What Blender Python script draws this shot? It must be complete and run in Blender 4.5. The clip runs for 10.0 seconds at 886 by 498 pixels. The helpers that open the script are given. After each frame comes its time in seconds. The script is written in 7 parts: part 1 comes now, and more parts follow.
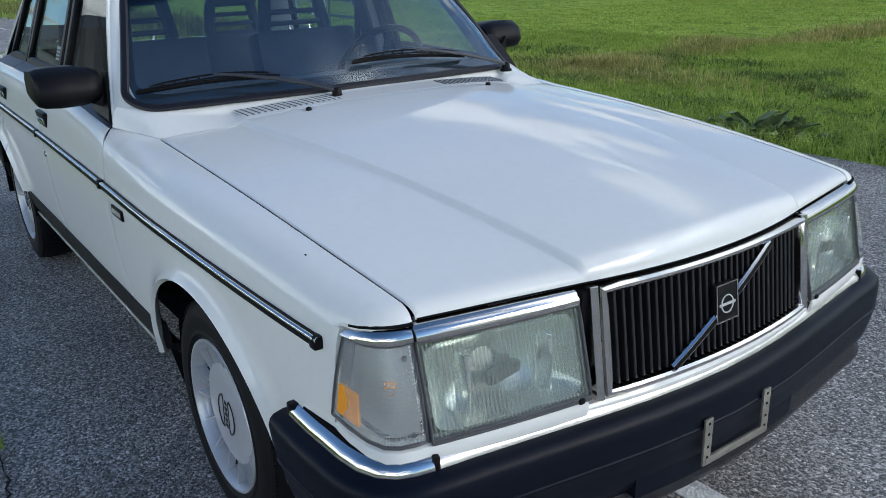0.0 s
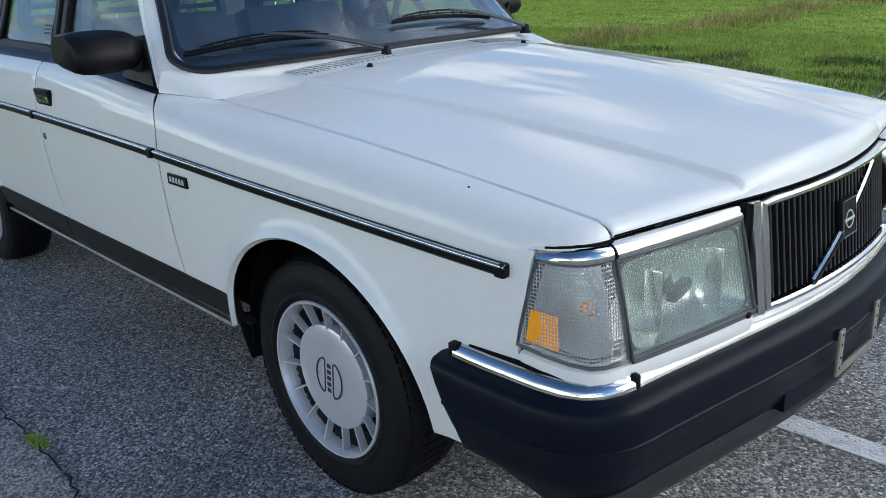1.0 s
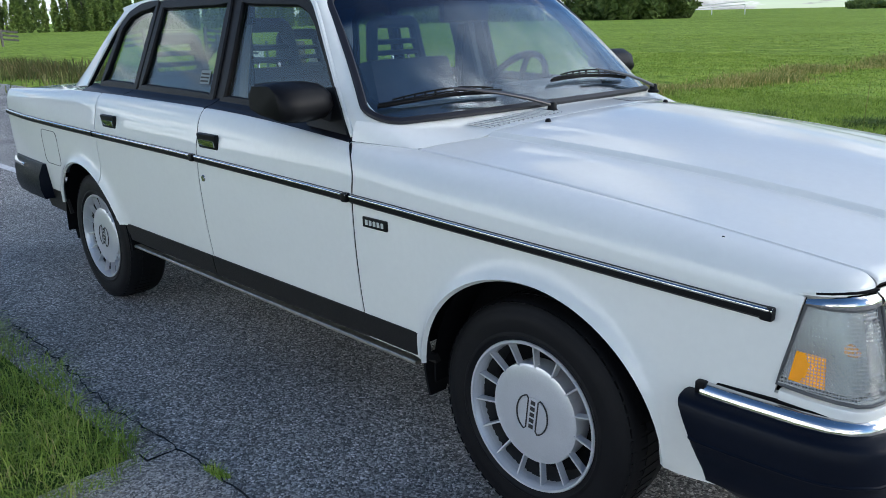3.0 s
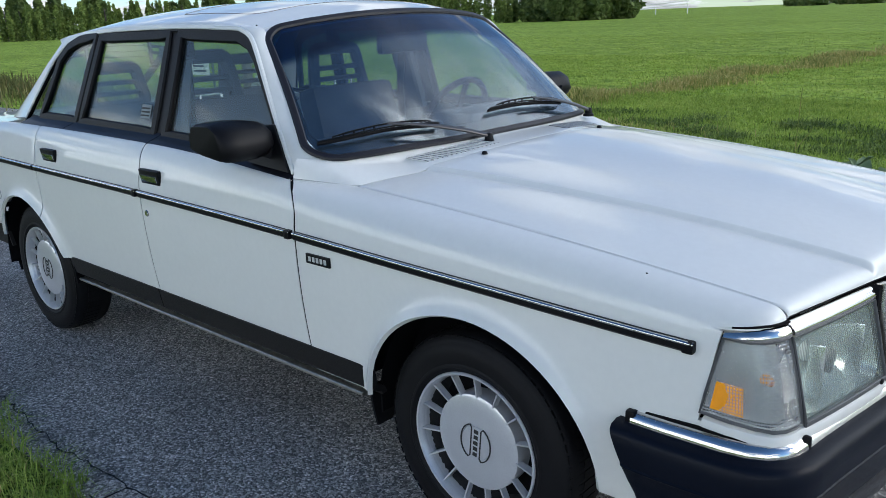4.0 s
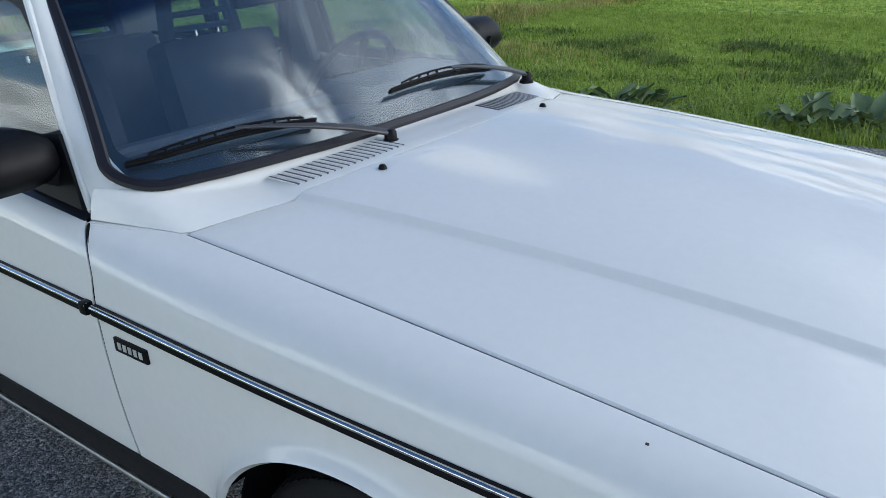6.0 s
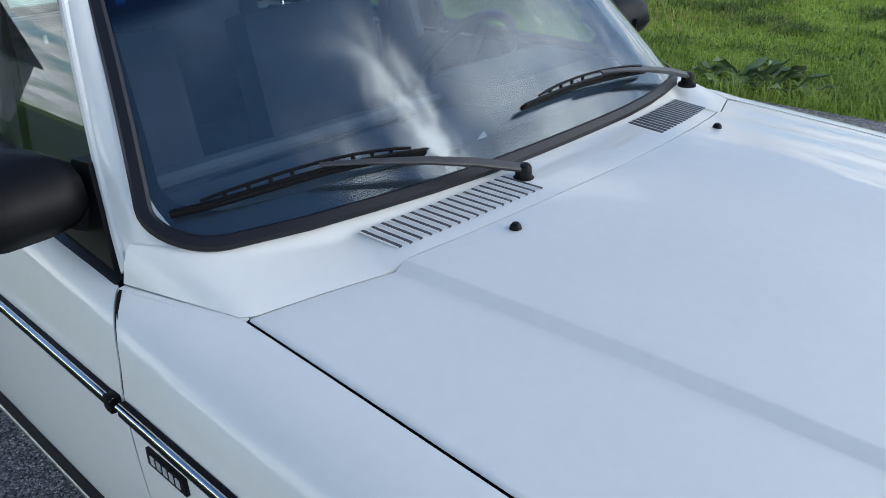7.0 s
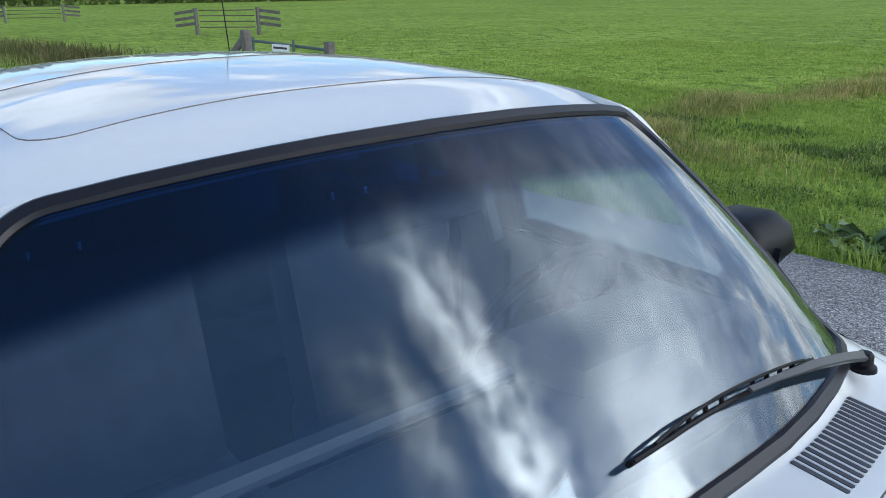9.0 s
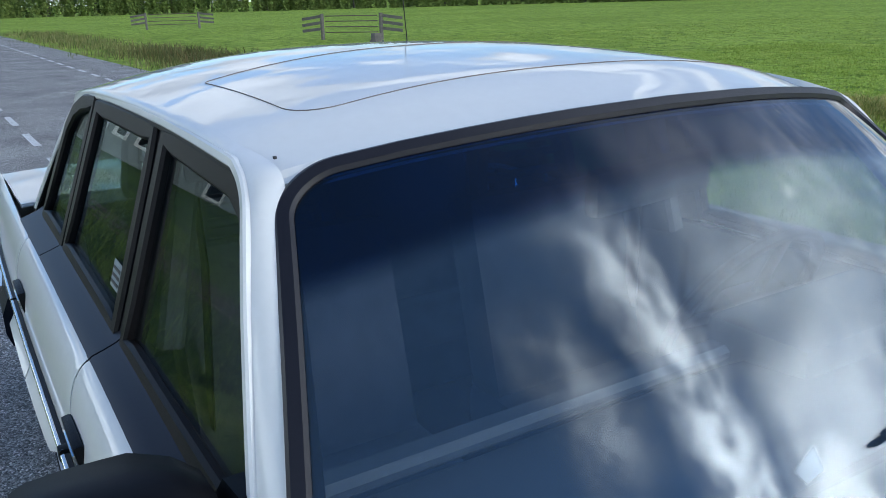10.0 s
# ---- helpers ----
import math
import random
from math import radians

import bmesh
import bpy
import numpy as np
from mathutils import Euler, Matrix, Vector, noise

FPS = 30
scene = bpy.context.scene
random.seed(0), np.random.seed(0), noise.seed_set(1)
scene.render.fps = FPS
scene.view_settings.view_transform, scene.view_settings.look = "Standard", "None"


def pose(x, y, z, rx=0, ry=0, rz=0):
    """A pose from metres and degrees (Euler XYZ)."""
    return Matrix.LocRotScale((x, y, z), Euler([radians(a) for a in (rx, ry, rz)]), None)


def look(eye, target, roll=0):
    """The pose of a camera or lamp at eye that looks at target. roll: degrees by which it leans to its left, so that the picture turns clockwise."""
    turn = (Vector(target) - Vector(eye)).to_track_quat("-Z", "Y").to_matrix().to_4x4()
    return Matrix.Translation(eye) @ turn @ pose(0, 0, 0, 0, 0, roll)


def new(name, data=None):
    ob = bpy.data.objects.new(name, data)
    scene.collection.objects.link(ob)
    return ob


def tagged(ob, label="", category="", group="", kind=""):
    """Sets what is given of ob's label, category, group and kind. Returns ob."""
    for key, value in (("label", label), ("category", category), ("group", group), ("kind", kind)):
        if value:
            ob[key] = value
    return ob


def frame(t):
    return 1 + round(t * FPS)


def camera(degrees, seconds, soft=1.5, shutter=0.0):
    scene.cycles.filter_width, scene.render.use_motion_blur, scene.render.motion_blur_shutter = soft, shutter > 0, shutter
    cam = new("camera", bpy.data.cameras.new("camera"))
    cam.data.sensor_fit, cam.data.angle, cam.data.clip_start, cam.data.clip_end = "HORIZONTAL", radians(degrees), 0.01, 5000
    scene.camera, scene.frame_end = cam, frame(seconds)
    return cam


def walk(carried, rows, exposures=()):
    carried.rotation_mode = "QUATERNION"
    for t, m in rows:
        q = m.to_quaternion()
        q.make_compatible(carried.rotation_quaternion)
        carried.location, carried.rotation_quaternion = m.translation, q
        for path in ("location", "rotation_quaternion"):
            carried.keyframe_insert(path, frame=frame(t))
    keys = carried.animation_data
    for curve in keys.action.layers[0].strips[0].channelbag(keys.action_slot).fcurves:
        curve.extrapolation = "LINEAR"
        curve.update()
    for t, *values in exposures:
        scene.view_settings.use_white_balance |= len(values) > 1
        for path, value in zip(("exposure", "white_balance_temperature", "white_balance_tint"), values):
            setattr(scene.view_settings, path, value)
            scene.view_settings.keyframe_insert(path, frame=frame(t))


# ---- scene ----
cam = camera(57.3, 10.0, soft=0.65)
PATH = [
    (0, (1.799, -1.369, 1.37), (0.259, -0.282, 0.703), -1.9),
    (0.5, (1.674, -1.605, 1.332), (0.227, -0.394, 0.67), -2.5),
    (1, (1.479, -1.783, 1.248), (0.108, -0.489, 0.58), -2.8),
    (1.5, (1.32, -1.956, 1.245), (-0.005, -0.612, 0.585), -2.6),
    (2, (1.237, -2.125, 1.231), (-0.088, -0.765, 0.603), -1.9),
    (2.5, (1.201, -2.191, 1.263), (-0.162, -0.848, 0.681), -1.4),
    (2.7, (1.19, -2.22, 1.272), (-0.19, -0.886, 0.71), -1.3),
    (3.8, (1.221, -2.265, 1.376), (-0.125, -0.887, 0.835), -2.1),
    (4, (1.246, -2.243, 1.392), (-0.055, -0.827, 0.84), -2.1),
    (4.5, (1.266, -2.053, 1.403), (0.081, -0.555, 0.81), -2.2),
    (5, (1.223, -1.874, 1.435), (0.128, -0.328, 0.793), -2.0),
    (5.5, (1.044, -1.736, 1.431), (-0.027, -0.197, 0.735), -1.7),
    (5.7, (0.924, -1.665, 1.445), (-0.16, -0.149, 0.72), -2.0),
    (6.8, (0.462, -1.273, 1.489), (-0.783, 0.042, 0.641), -2.0),
    (7, (0.374, -1.216, 1.492), (-0.875, 0.083, 0.624), -1.4),
    (7.5, (0.193, -1.082, 1.477), (-1.099, 0.179, 0.617), -1.7),
    (8, (0.089, -0.923, 1.52), (-1.227, 0.352, 0.717), -1.2),
    (8.5, (0.018, -0.78, 1.584), (-1.353, 0.486, 0.866), -0.5),
    (9, (-0.023, -0.753, 1.612), (-1.491, 0.459, 0.999), -0.9),
    (9.5, (-0.058, -0.812, 1.617), (-1.634, 0.285, 1.056), -1.0),
    (10, (-0.085, -0.941, 1.58), (-1.712, 0.058, 0.984), -1.5),
]
walk(cam, [(t, look(eye, target, roll)) for t, eye, target, roll in PATH], [(0.0, 0.31, 6450, 10), (2.0, 0.58, 6450, 10), (5.0, 0.40, 6450, 10), (7.5, 0.46, 6450, 10), (9.0, 0.54, 6280, 10), (10.0, 0.47, 6230, 10)])

# ---- world, sun ----
world = bpy.data.worlds.new("sky")
scene.world = world
world.use_nodes = True
wn, wl = world.node_tree.nodes, world.node_tree.links
wn.clear()
w_out = wn.new("ShaderNodeOutputWorld")
w_bg = wn.new("ShaderNodeBackground")
w_sky = wn.new("ShaderNodeTexSky")
w_sky.sky_type = "NISHITA"
w_sky.sun_disc = False
w_sky.sun_elevation, w_sky.sun_rotation = radians(22), radians(66)
w_sky.air_density, w_sky.dust_density, w_sky.ozone_density = 0.9, 0.05, 1.5
w_co = wn.new("ShaderNodeTexCoord")
w_n, w_n2 = wn.new("ShaderNodeTexNoise"), wn.new("ShaderNodeTexNoise")
for node, sc, det, dist in ((w_n, 1.25, 9.0, 0.3), (w_n2, 2.6, 6.0, 0.0)):
    node.inputs["Scale"].default_value, node.inputs["Detail"].default_value, node.inputs["Distortion"].default_value = sc, det, dist
    node.inputs["Roughness"].default_value = 0.58


def w_math(op, a, b, c=None):
    """A value of the sky's node tree."""
    m = wn.new("ShaderNodeMath")
    m.operation = op
    for k, v in enumerate((a, b, c)):
        if v is None:
            continue
        if isinstance(v, (int, float)):
            m.inputs[k].default_value = v
        else:
            wl.new(v, m.inputs[k])
    return m.outputs[0]


def w_range(value, a, b, c, d):
    m = wn.new("ShaderNodeMapRange")
    m.interpolation_type = "SMOOTHSTEP"
    for k, v in (("From Min", a), ("From Max", b), ("To Min", c), ("To Max", d)):
        m.inputs[k].default_value = v
    wl.new(value, m.inputs["Value"])
    return m.outputs["Result"]


# fair-weather clouds on a flat layer, so that they draw together towards the horizon
w_sep, w_comb = wn.new("ShaderNodeSeparateXYZ"), wn.new("ShaderNodeCombineXYZ")
wl.new(w_co.outputs["Generated"], w_sep.inputs[0])
w_z = w_math("ADD", w_math("MAXIMUM", w_sep.outputs["Z"], 0.0), 0.12)
w_x, w_y = w_math("DIVIDE", w_sep.outputs["X"], w_z), w_math("DIVIDE", w_sep.outputs["Y"], w_z)
wl.new(w_x, w_comb.inputs[0])
wl.new(w_y, w_comb.inputs[1])
w_comb.inputs[2].default_value = 3.7
wl.new(w_comb.outputs[0], w_n.inputs["Vector"])
wl.new(w_comb.outputs[0], w_n2.inputs["Vector"])
# one street of thick cloud, with the veiled sun behind it
w_sx, w_sy = w_math("ADD", w_x, -0.19), w_math("ADD", w_y, -0.515)
w_along = w_math("MULTIPLY_ADD", w_sx, 0.947, w_math("MULTIPLY", w_sy, 0.322))
w_perp = w_math("ADD", w_math("MULTIPLY_ADD", w_sx, -0.322, w_math("MULTIPLY", w_sy, 0.947)), w_math("MULTIPLY_ADD", w_n2.outputs["Fac"], 0.18, -0.09))
w_r = w_math("SQRT", w_math("ADD", w_math("POWER", w_x, 2.0), w_math("POWER", w_y, 2.0)), 0.0)
w_n3, w_c3 = wn.new("ShaderNodeTexNoise"), wn.new("ShaderNodeCombineXYZ")
w_n3.inputs["Scale"].default_value, w_n3.inputs["Detail"].default_value, w_n3.inputs["Roughness"].default_value, w_n3.inputs["Distortion"].default_value = 1.0, 6.0, 0.62, 0.0
wl.new(w_math("MULTIPLY", w_along, 6.0), w_c3.inputs[0])
wl.new(w_math("MULTIPLY", w_perp, 10.0), w_c3.inputs[1])
wl.new(w_c3.outputs[0], w_n3.inputs["Vector"])
w_wisp = w_range(w_n3.outputs["Fac"], 0.32, 0.64, 0.35, 1.0)
w_street = w_math("MULTIPLY", w_math("MULTIPLY", w_range(w_math("ABSOLUTE", w_perp, 0.0), 0.02, 0.21, 1.0, 0.0), w_range(w_along, -0.22, 0.08, 0.05, 1.0)), w_wisp)
w_second = w_math("MULTIPLY", w_math("MULTIPLY", w_range(w_math("ABSOLUTE", w_math("ADD", w_perp, 0.28), 0.0), 0.0, 0.16, 1.0, 0.0), w_math("MULTIPLY", w_range(w_along, -0.10, 0.15, 0.0, 0.65), w_range(w_along, 0.32, 0.60, 1.0, 0.0))), w_wisp)
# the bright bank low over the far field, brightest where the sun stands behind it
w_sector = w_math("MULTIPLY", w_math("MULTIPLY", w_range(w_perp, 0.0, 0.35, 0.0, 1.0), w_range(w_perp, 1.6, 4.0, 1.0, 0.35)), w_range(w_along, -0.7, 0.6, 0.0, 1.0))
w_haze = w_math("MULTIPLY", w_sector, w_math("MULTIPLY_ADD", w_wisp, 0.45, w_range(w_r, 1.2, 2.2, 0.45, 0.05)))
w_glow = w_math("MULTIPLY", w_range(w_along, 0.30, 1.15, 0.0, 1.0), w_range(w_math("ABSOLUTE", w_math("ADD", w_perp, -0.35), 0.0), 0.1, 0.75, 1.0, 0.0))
w_over = w_range(w_r, 0.6, 2.0, -0.16, 0.0)
w_low = w_range(w_sep.outputs["Z"], 0.03, 0.40, 0.06, 0.0)
w_cover = w_math("ADD", w_math("ADD", w_n.outputs["Fac"], w_low), w_over)
w_puff = w_range(w_cover, 0.515, 0.575, 0.0, 1.0)
# white cloud piled low on the near side, lit from the front
w_near = w_math("MULTIPLY", w_math("MULTIPLY", w_range(w_math("MULTIPLY", w_sep.outputs["Y"], -1.0), 0.10, 0.60, 0.0, 1.0), w_range(w_sep.outputs["Z"], 0.25, 0.62, 1.0, 0.0)), w_range(w_cover, 0.44, 0.57, 0.25, 1.0))
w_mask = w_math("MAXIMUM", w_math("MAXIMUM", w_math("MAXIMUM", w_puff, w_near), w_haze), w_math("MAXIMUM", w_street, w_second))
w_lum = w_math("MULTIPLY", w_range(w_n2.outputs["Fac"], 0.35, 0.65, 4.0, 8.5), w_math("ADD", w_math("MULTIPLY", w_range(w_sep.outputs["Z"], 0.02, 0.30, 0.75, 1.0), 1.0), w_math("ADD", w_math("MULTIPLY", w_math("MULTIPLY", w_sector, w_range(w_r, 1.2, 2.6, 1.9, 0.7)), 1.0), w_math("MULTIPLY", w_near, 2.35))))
w_lum = w_math("ADD", w_lum, w_math("ADD", w_math("MULTIPLY", w_street, w_range(w_along, -0.15, 0.50, 25.0, 39.0)), w_math("MULTIPLY", w_second, 21.0)))
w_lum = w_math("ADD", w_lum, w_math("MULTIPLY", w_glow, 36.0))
w_col = wn.new("ShaderNodeVectorMath")
w_col.operation = "SCALE"
w_col.inputs[0].default_value = (0.94, 1.0, 1.05)
wl.new(w_lum, w_col.inputs["Scale"])
w_mix = wn.new("ShaderNodeMix")
w_mix.data_type = "RGBA"
wl.new(w_mask, w_mix.inputs["Factor"])
w_blue = wn.new("ShaderNodeVectorMath")
w_blue.operation = "MULTIPLY"
w_blue.inputs[1].default_value = (0.66, 0.90, 1.14)
wl.new(w_sky.outputs["Color"], w_blue.inputs[0])
# the deep blue overhead
w_deep = wn.new("ShaderNodeVectorMath")
w_deep.operation = "SCALE"
wl.new(w_blue.outputs["Vector"], w_deep.inputs[0])
wl.new(w_math("ADD", w_range(w_r, 0.35, 1.6, 0.64, 0.95), w_math("MULTIPLY", w_range(w_perp, -0.45, 0.20, 0.30, 0.6), w_range(w_r, 0.9, 2.2, 1.0, 0.0))), w_deep.inputs["Scale"])
wl.new(w_deep.outputs["Vector"], w_mix.inputs["A"])
wl.new(w_col.outputs["Vector"], w_mix.inputs["B"])
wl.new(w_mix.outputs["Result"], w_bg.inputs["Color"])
w_bg.inputs["Strength"].default_value = 0.115
wl.new(w_bg.outputs["Background"], w_out.inputs["Surface"])

sun = new("sun", bpy.data.lights.new("sun", "SUN"))
sun.data.energy, sun.data.angle, sun.data.color = 0.85, radians(20), (1.0, 0.90, 0.78)
sun.matrix_world = look((8.5, 3.8, 3.7), (0, 0, 0))
scene.view_settings.exposure = 0.0


# ---- materials ----
def material(name, color=(0.5, 0.5, 0.5), rough=0.5, metal=0.0, coat=0.0, spec=0.5, vary=0.0, vscale=6.0, bump=0.0, bscale=200.0, coat_rough=0.03):
    """A principled material; vary: share by which two scales of noise shift the colour; bump: relief in metres."""
    m = bpy.data.materials.new(name)
    m.use_nodes = True
    n, l = m.node_tree.nodes, m.node_tree.links
    b = n["Principled BSDF"]
    b.inputs["Base Color"].default_value = (*color, 1)
    b.inputs["Roughness"].default_value, b.inputs["Metallic"].default_value = rough, metal
    b.inputs["Coat Weight"].default_value, b.inputs["Coat Roughness"].default_value = coat, coat_rough
    b.inputs["Specular IOR Level"].default_value = spec
    co = n.new("ShaderNodeTexCoord")
    if vary:
        big, fine = n.new("ShaderNodeTexNoise"), n.new("ShaderNodeTexNoise")
        big.inputs["Scale"].default_value, fine.inputs["Scale"].default_value = vscale, vscale * 17
        big.inputs["Detail"].default_value, fine.inputs["Detail"].default_value = 5, 4
        add = n.new("ShaderNodeMath")
        add.operation = "ADD"
        mr = n.new("ShaderNodeMapRange")
        mr.inputs["From Min"].default_value, mr.inputs["From Max"].default_value = 0.7, 1.3
        mr.inputs["To Min"].default_value, mr.inputs["To Max"].default_value = 1 - vary, 1 + vary
        mul = n.new("ShaderNodeVectorMath")
        mul.operation = "SCALE"
        mul.inputs[0].default_value = color
        l.new(co.outputs["Object"], big.inputs["Vector"])
        l.new(co.outputs["Object"], fine.inputs["Vector"])
        l.new(big.outputs["Fac"], add.inputs[0])
        l.new(fine.outputs["Fac"], add.inputs[1])
        l.new(add.outputs[0], mr.inputs["Value"])
        l.new(mr.outputs["Result"], mul.inputs["Scale"])
        l.new(mul.outputs["Vector"], b.inputs["Base Color"])
    if bump:
        nz, bp = n.new("ShaderNodeTexNoise"), n.new("ShaderNodeBump")
        nz.inputs["Scale"].default_value, nz.inputs["Detail"].default_value = bscale, 3
        bp.inputs["Strength"].default_value, bp.inputs["Distance"].default_value = 1.0, bump
        l.new(co.outputs["Object"], nz.inputs["Vector"])
        l.new(nz.outputs["Fac"], bp.inputs["Height"])
        l.new(bp.outputs["Normal"], b.inputs["Normal"])
    return m


PAINT = material("white_paint", (0.71, 0.72, 0.69), 0.40, spec=0.0, coat=0.85, vary=0.02, vscale=3.0, bump=0.00002, bscale=60, coat_rough=0.008)
BLACK = material("black_plastic", (0.006, 0.006, 0.007), 0.42, spec=0.13, vary=0.15, vscale=9, bump=0.0002, bscale=900)
BLACK_SOFT = material("bumper_plastic", (0.004, 0.006, 0.012), 0.36, spec=0.11, vary=0.12, vscale=5, bump=0.0002, bscale=1200)
SILL = material("sill_coating", (0.010, 0.009, 0.009), 0.6, spec=0.3, vary=0.2, vscale=5, bump=0.0004, bscale=700)
TRIM = material("belt_trim", (0.011, 0.011, 0.016), 0.4, spec=0.25, vary=0.1, vscale=8)
RUBBER = material("rubber", (0.005, 0.005, 0.006), 0.6, spec=0.18, vary=0.25, vscale=12, bump=0.0004, bscale=300)
GASKET = material("gasket_rubber", (0.010, 0.010, 0.014), 0.45, spec=0.35, vary=0.12, vscale=9, bump=0.0002, bscale=500)
CHROME = material("chrome", (0.68, 0.66, 0.63), 0.13, 1.0, vary=0.03, vscale=20)
ALU = material("silver_wheel_paint", (0.58, 0.59, 0.61), 0.30, 0.4, coat=0.4, vary=0.06, vscale=14)
BRACKET = material("galvanised_bracket", (0.42, 0.40, 0.34), 0.45, 0.9, vary=0.3, vscale=25)
# near-black colour standing in for the shade inside gaps and recesses
DARK = material("void_shade", (0.004, 0.004, 0.005), 0.8, spec=0.1, vary=0.2, vscale=6)
CLOTH = material("blue_grey_upholstery", (0.050, 0.062, 0.092), 0.9, vary=0.2, vscale=10, bump=0.0006, bscale=500)
DASHM = material("dark_blue_dashboard", (0.046, 0.057, 0.076), 0.5, vary=0.12, vscale=8)
HEADLN = material("headlining", (0.16, 0.16, 0.17), 0.9, vary=0.1, vscale=8)
STEEL = material("steel", (0.5, 0.5, 0.5), 0.25, 1.0, vary=0.1, vscale=20)
AMBER = material("amber_lens", (0.90, 0.34, 0.008), 0.25, coat=0.6, vary=0.15, vscale=40)
REFLECT = material("reflector", (0.74, 0.78, 0.76), 0.24, 0.85, vary=0.05, vscale=30)
STICKER = material("faded_sticker", (0.20, 0.24, 0.25), 0.6, vary=0.1, vscale=30)
PAPER = material("paper", (0.75, 0.76, 0.72), 0.8, vary=0.1, vscale=30)
INK = material("black_ink", (0.02, 0.02, 0.02), 0.6)
SILVERINK = material("silver_letters", (0.62, 0.63, 0.62), 0.3, 0.4)
WARMSTRIP = material("satin_strip", (0.80, 0.77, 0.72), 0.25, 0.7, vary=0.1, vscale=12)


def glass_material(name, tint, gloss=1.0, band=None, film=0.0):
    """A thin pane: clear with a Fresnel gloss; band: colour of the shade band along the top and its heights."""
    m = bpy.data.materials.new(name)
    m.use_nodes = True
    n, l = m.node_tree.nodes, m.node_tree.links
    n.clear()
    out, mix = n.new("ShaderNodeOutputMaterial"), n.new("ShaderNodeMixShader")
    tr, gl, lw = n.new("ShaderNodeBsdfTransparent"), n.new("ShaderNodeBsdfGlossy"), n.new("ShaderNodeLayerWeight")
    tr.inputs["Color"].default_value = (*tint, 1)
    gl.inputs["Roughness"].default_value, gl.inputs["Color"].default_value = 0.0, (gloss, gloss, gloss, 1)
    lw.inputs["Blend"].default_value = 0.5
    pw, fr = n.new("ShaderNodeMath"), n.new("ShaderNodeMath")
    pw.operation, fr.operation = "POWER", "MULTIPLY_ADD"
    pw.inputs[1].default_value, fr.inputs[1].default_value, fr.inputs[2].default_value = 4.5, 0.937, 0.063
    l.new(lw.outputs["Facing"], pw.inputs[0])
    l.new(pw.outputs[0], fr.inputs[0])
    if band:
        geo, sep, mr, mc = n.new("ShaderNodeNewGeometry"), n.new("ShaderNodeSeparateXYZ"), n.new("ShaderNodeMapRange"), n.new("ShaderNodeMix")
        mr.interpolation_type = "SMOOTHSTEP"
        mr.inputs["From Min"].default_value, mr.inputs["From Max"].default_value = band[1], band[2]
        mc.data_type = "RGBA"
        mc.inputs["A"].default_value, mc.inputs["B"].default_value = (*tint, 1), (*band[0], 1)
        l.new(geo.outputs["Position"], sep.inputs[0])
        sq, bow = n.new("ShaderNodeMath"), n.new("ShaderNodeMath")
        sq.operation, bow.operation = "POWER", "MULTIPLY_ADD"
        sq.inputs[1].default_value, bow.inputs[1].default_value = 2.0, 0.19
        l.new(sep.outputs["Y"], sq.inputs[0])
        l.new(sq.outputs[0], bow.inputs[0])
        l.new(sep.outputs["Z"], bow.inputs[2])
        l.new(bow.outputs[0], mr.inputs["Value"])
        l.new(mr.outputs["Result"], mc.inputs["Factor"])
        l.new(mc.outputs["Result"], tr.inputs["Color"])
    # a thin film of dust on the pane, blue skylight haze put into its colour
    dust_haze, dm = n.new("ShaderNodeBsdfDiffuse"), n.new("ShaderNodeMixShader")
    dust_haze.inputs["Color"].default_value = (0.29, 0.50, 0.76, 1)
    dm.inputs[0].default_value = film
    l.new(tr.outputs[0], dm.inputs[1])
    l.new(dust_haze.outputs[0], dm.inputs[2])
    if band:
        less = n.new("ShaderNodeMath")
        less.operation = "MULTIPLY_ADD"
        less.inputs[1].default_value, less.inputs[2].default_value = -film * 0.85, film
        l.new(mr.outputs["Result"], less.inputs[0])
        l.new(less.outputs[0], dm.inputs[0])
    l.new(fr.outputs[0], mix.inputs[0])
    l.new(dm.outputs[0], mix.inputs[1])
    l.new(gl.outputs[0], mix.inputs[2])
    l.new(mix.outputs[0], out.inputs["Surface"])
    return m


WINDSHIELD = glass_material("windshield_glass", (0.80, 0.87, 0.90), band=((0.06, 0.18, 0.42), 1.322, 1.354), film=0.020)
GLASS = glass_material("side_glass", (0.84, 0.90, 0.87), film=0.003, gloss=0.58)


# ---- mesh helpers ----
def sharpen(bm, degrees=38):
    for f in bm.faces:
        f.smooth = True
    for e in bm.edges:
        if len(e.link_faces) == 2 and e.calc_face_angle(0) > radians(degrees):
            e.smooth = False


def part(name, bm, mat, parent=None, label="", sharp=38):
    """Links a bmesh as one mesh object under a thing or a part."""
    bmesh.ops.recalc_face_normals(bm, faces=bm.faces)
    sharpen(bm, sharp)
    me = bpy.data.meshes.new(name)
    bm.to_mesh(me)
    bm.free()
    me.materials.append(mat)
    ob = new(name, me)
    if parent:
        ob.parent = parent
    if label:
        ob["label"] = label
    return ob


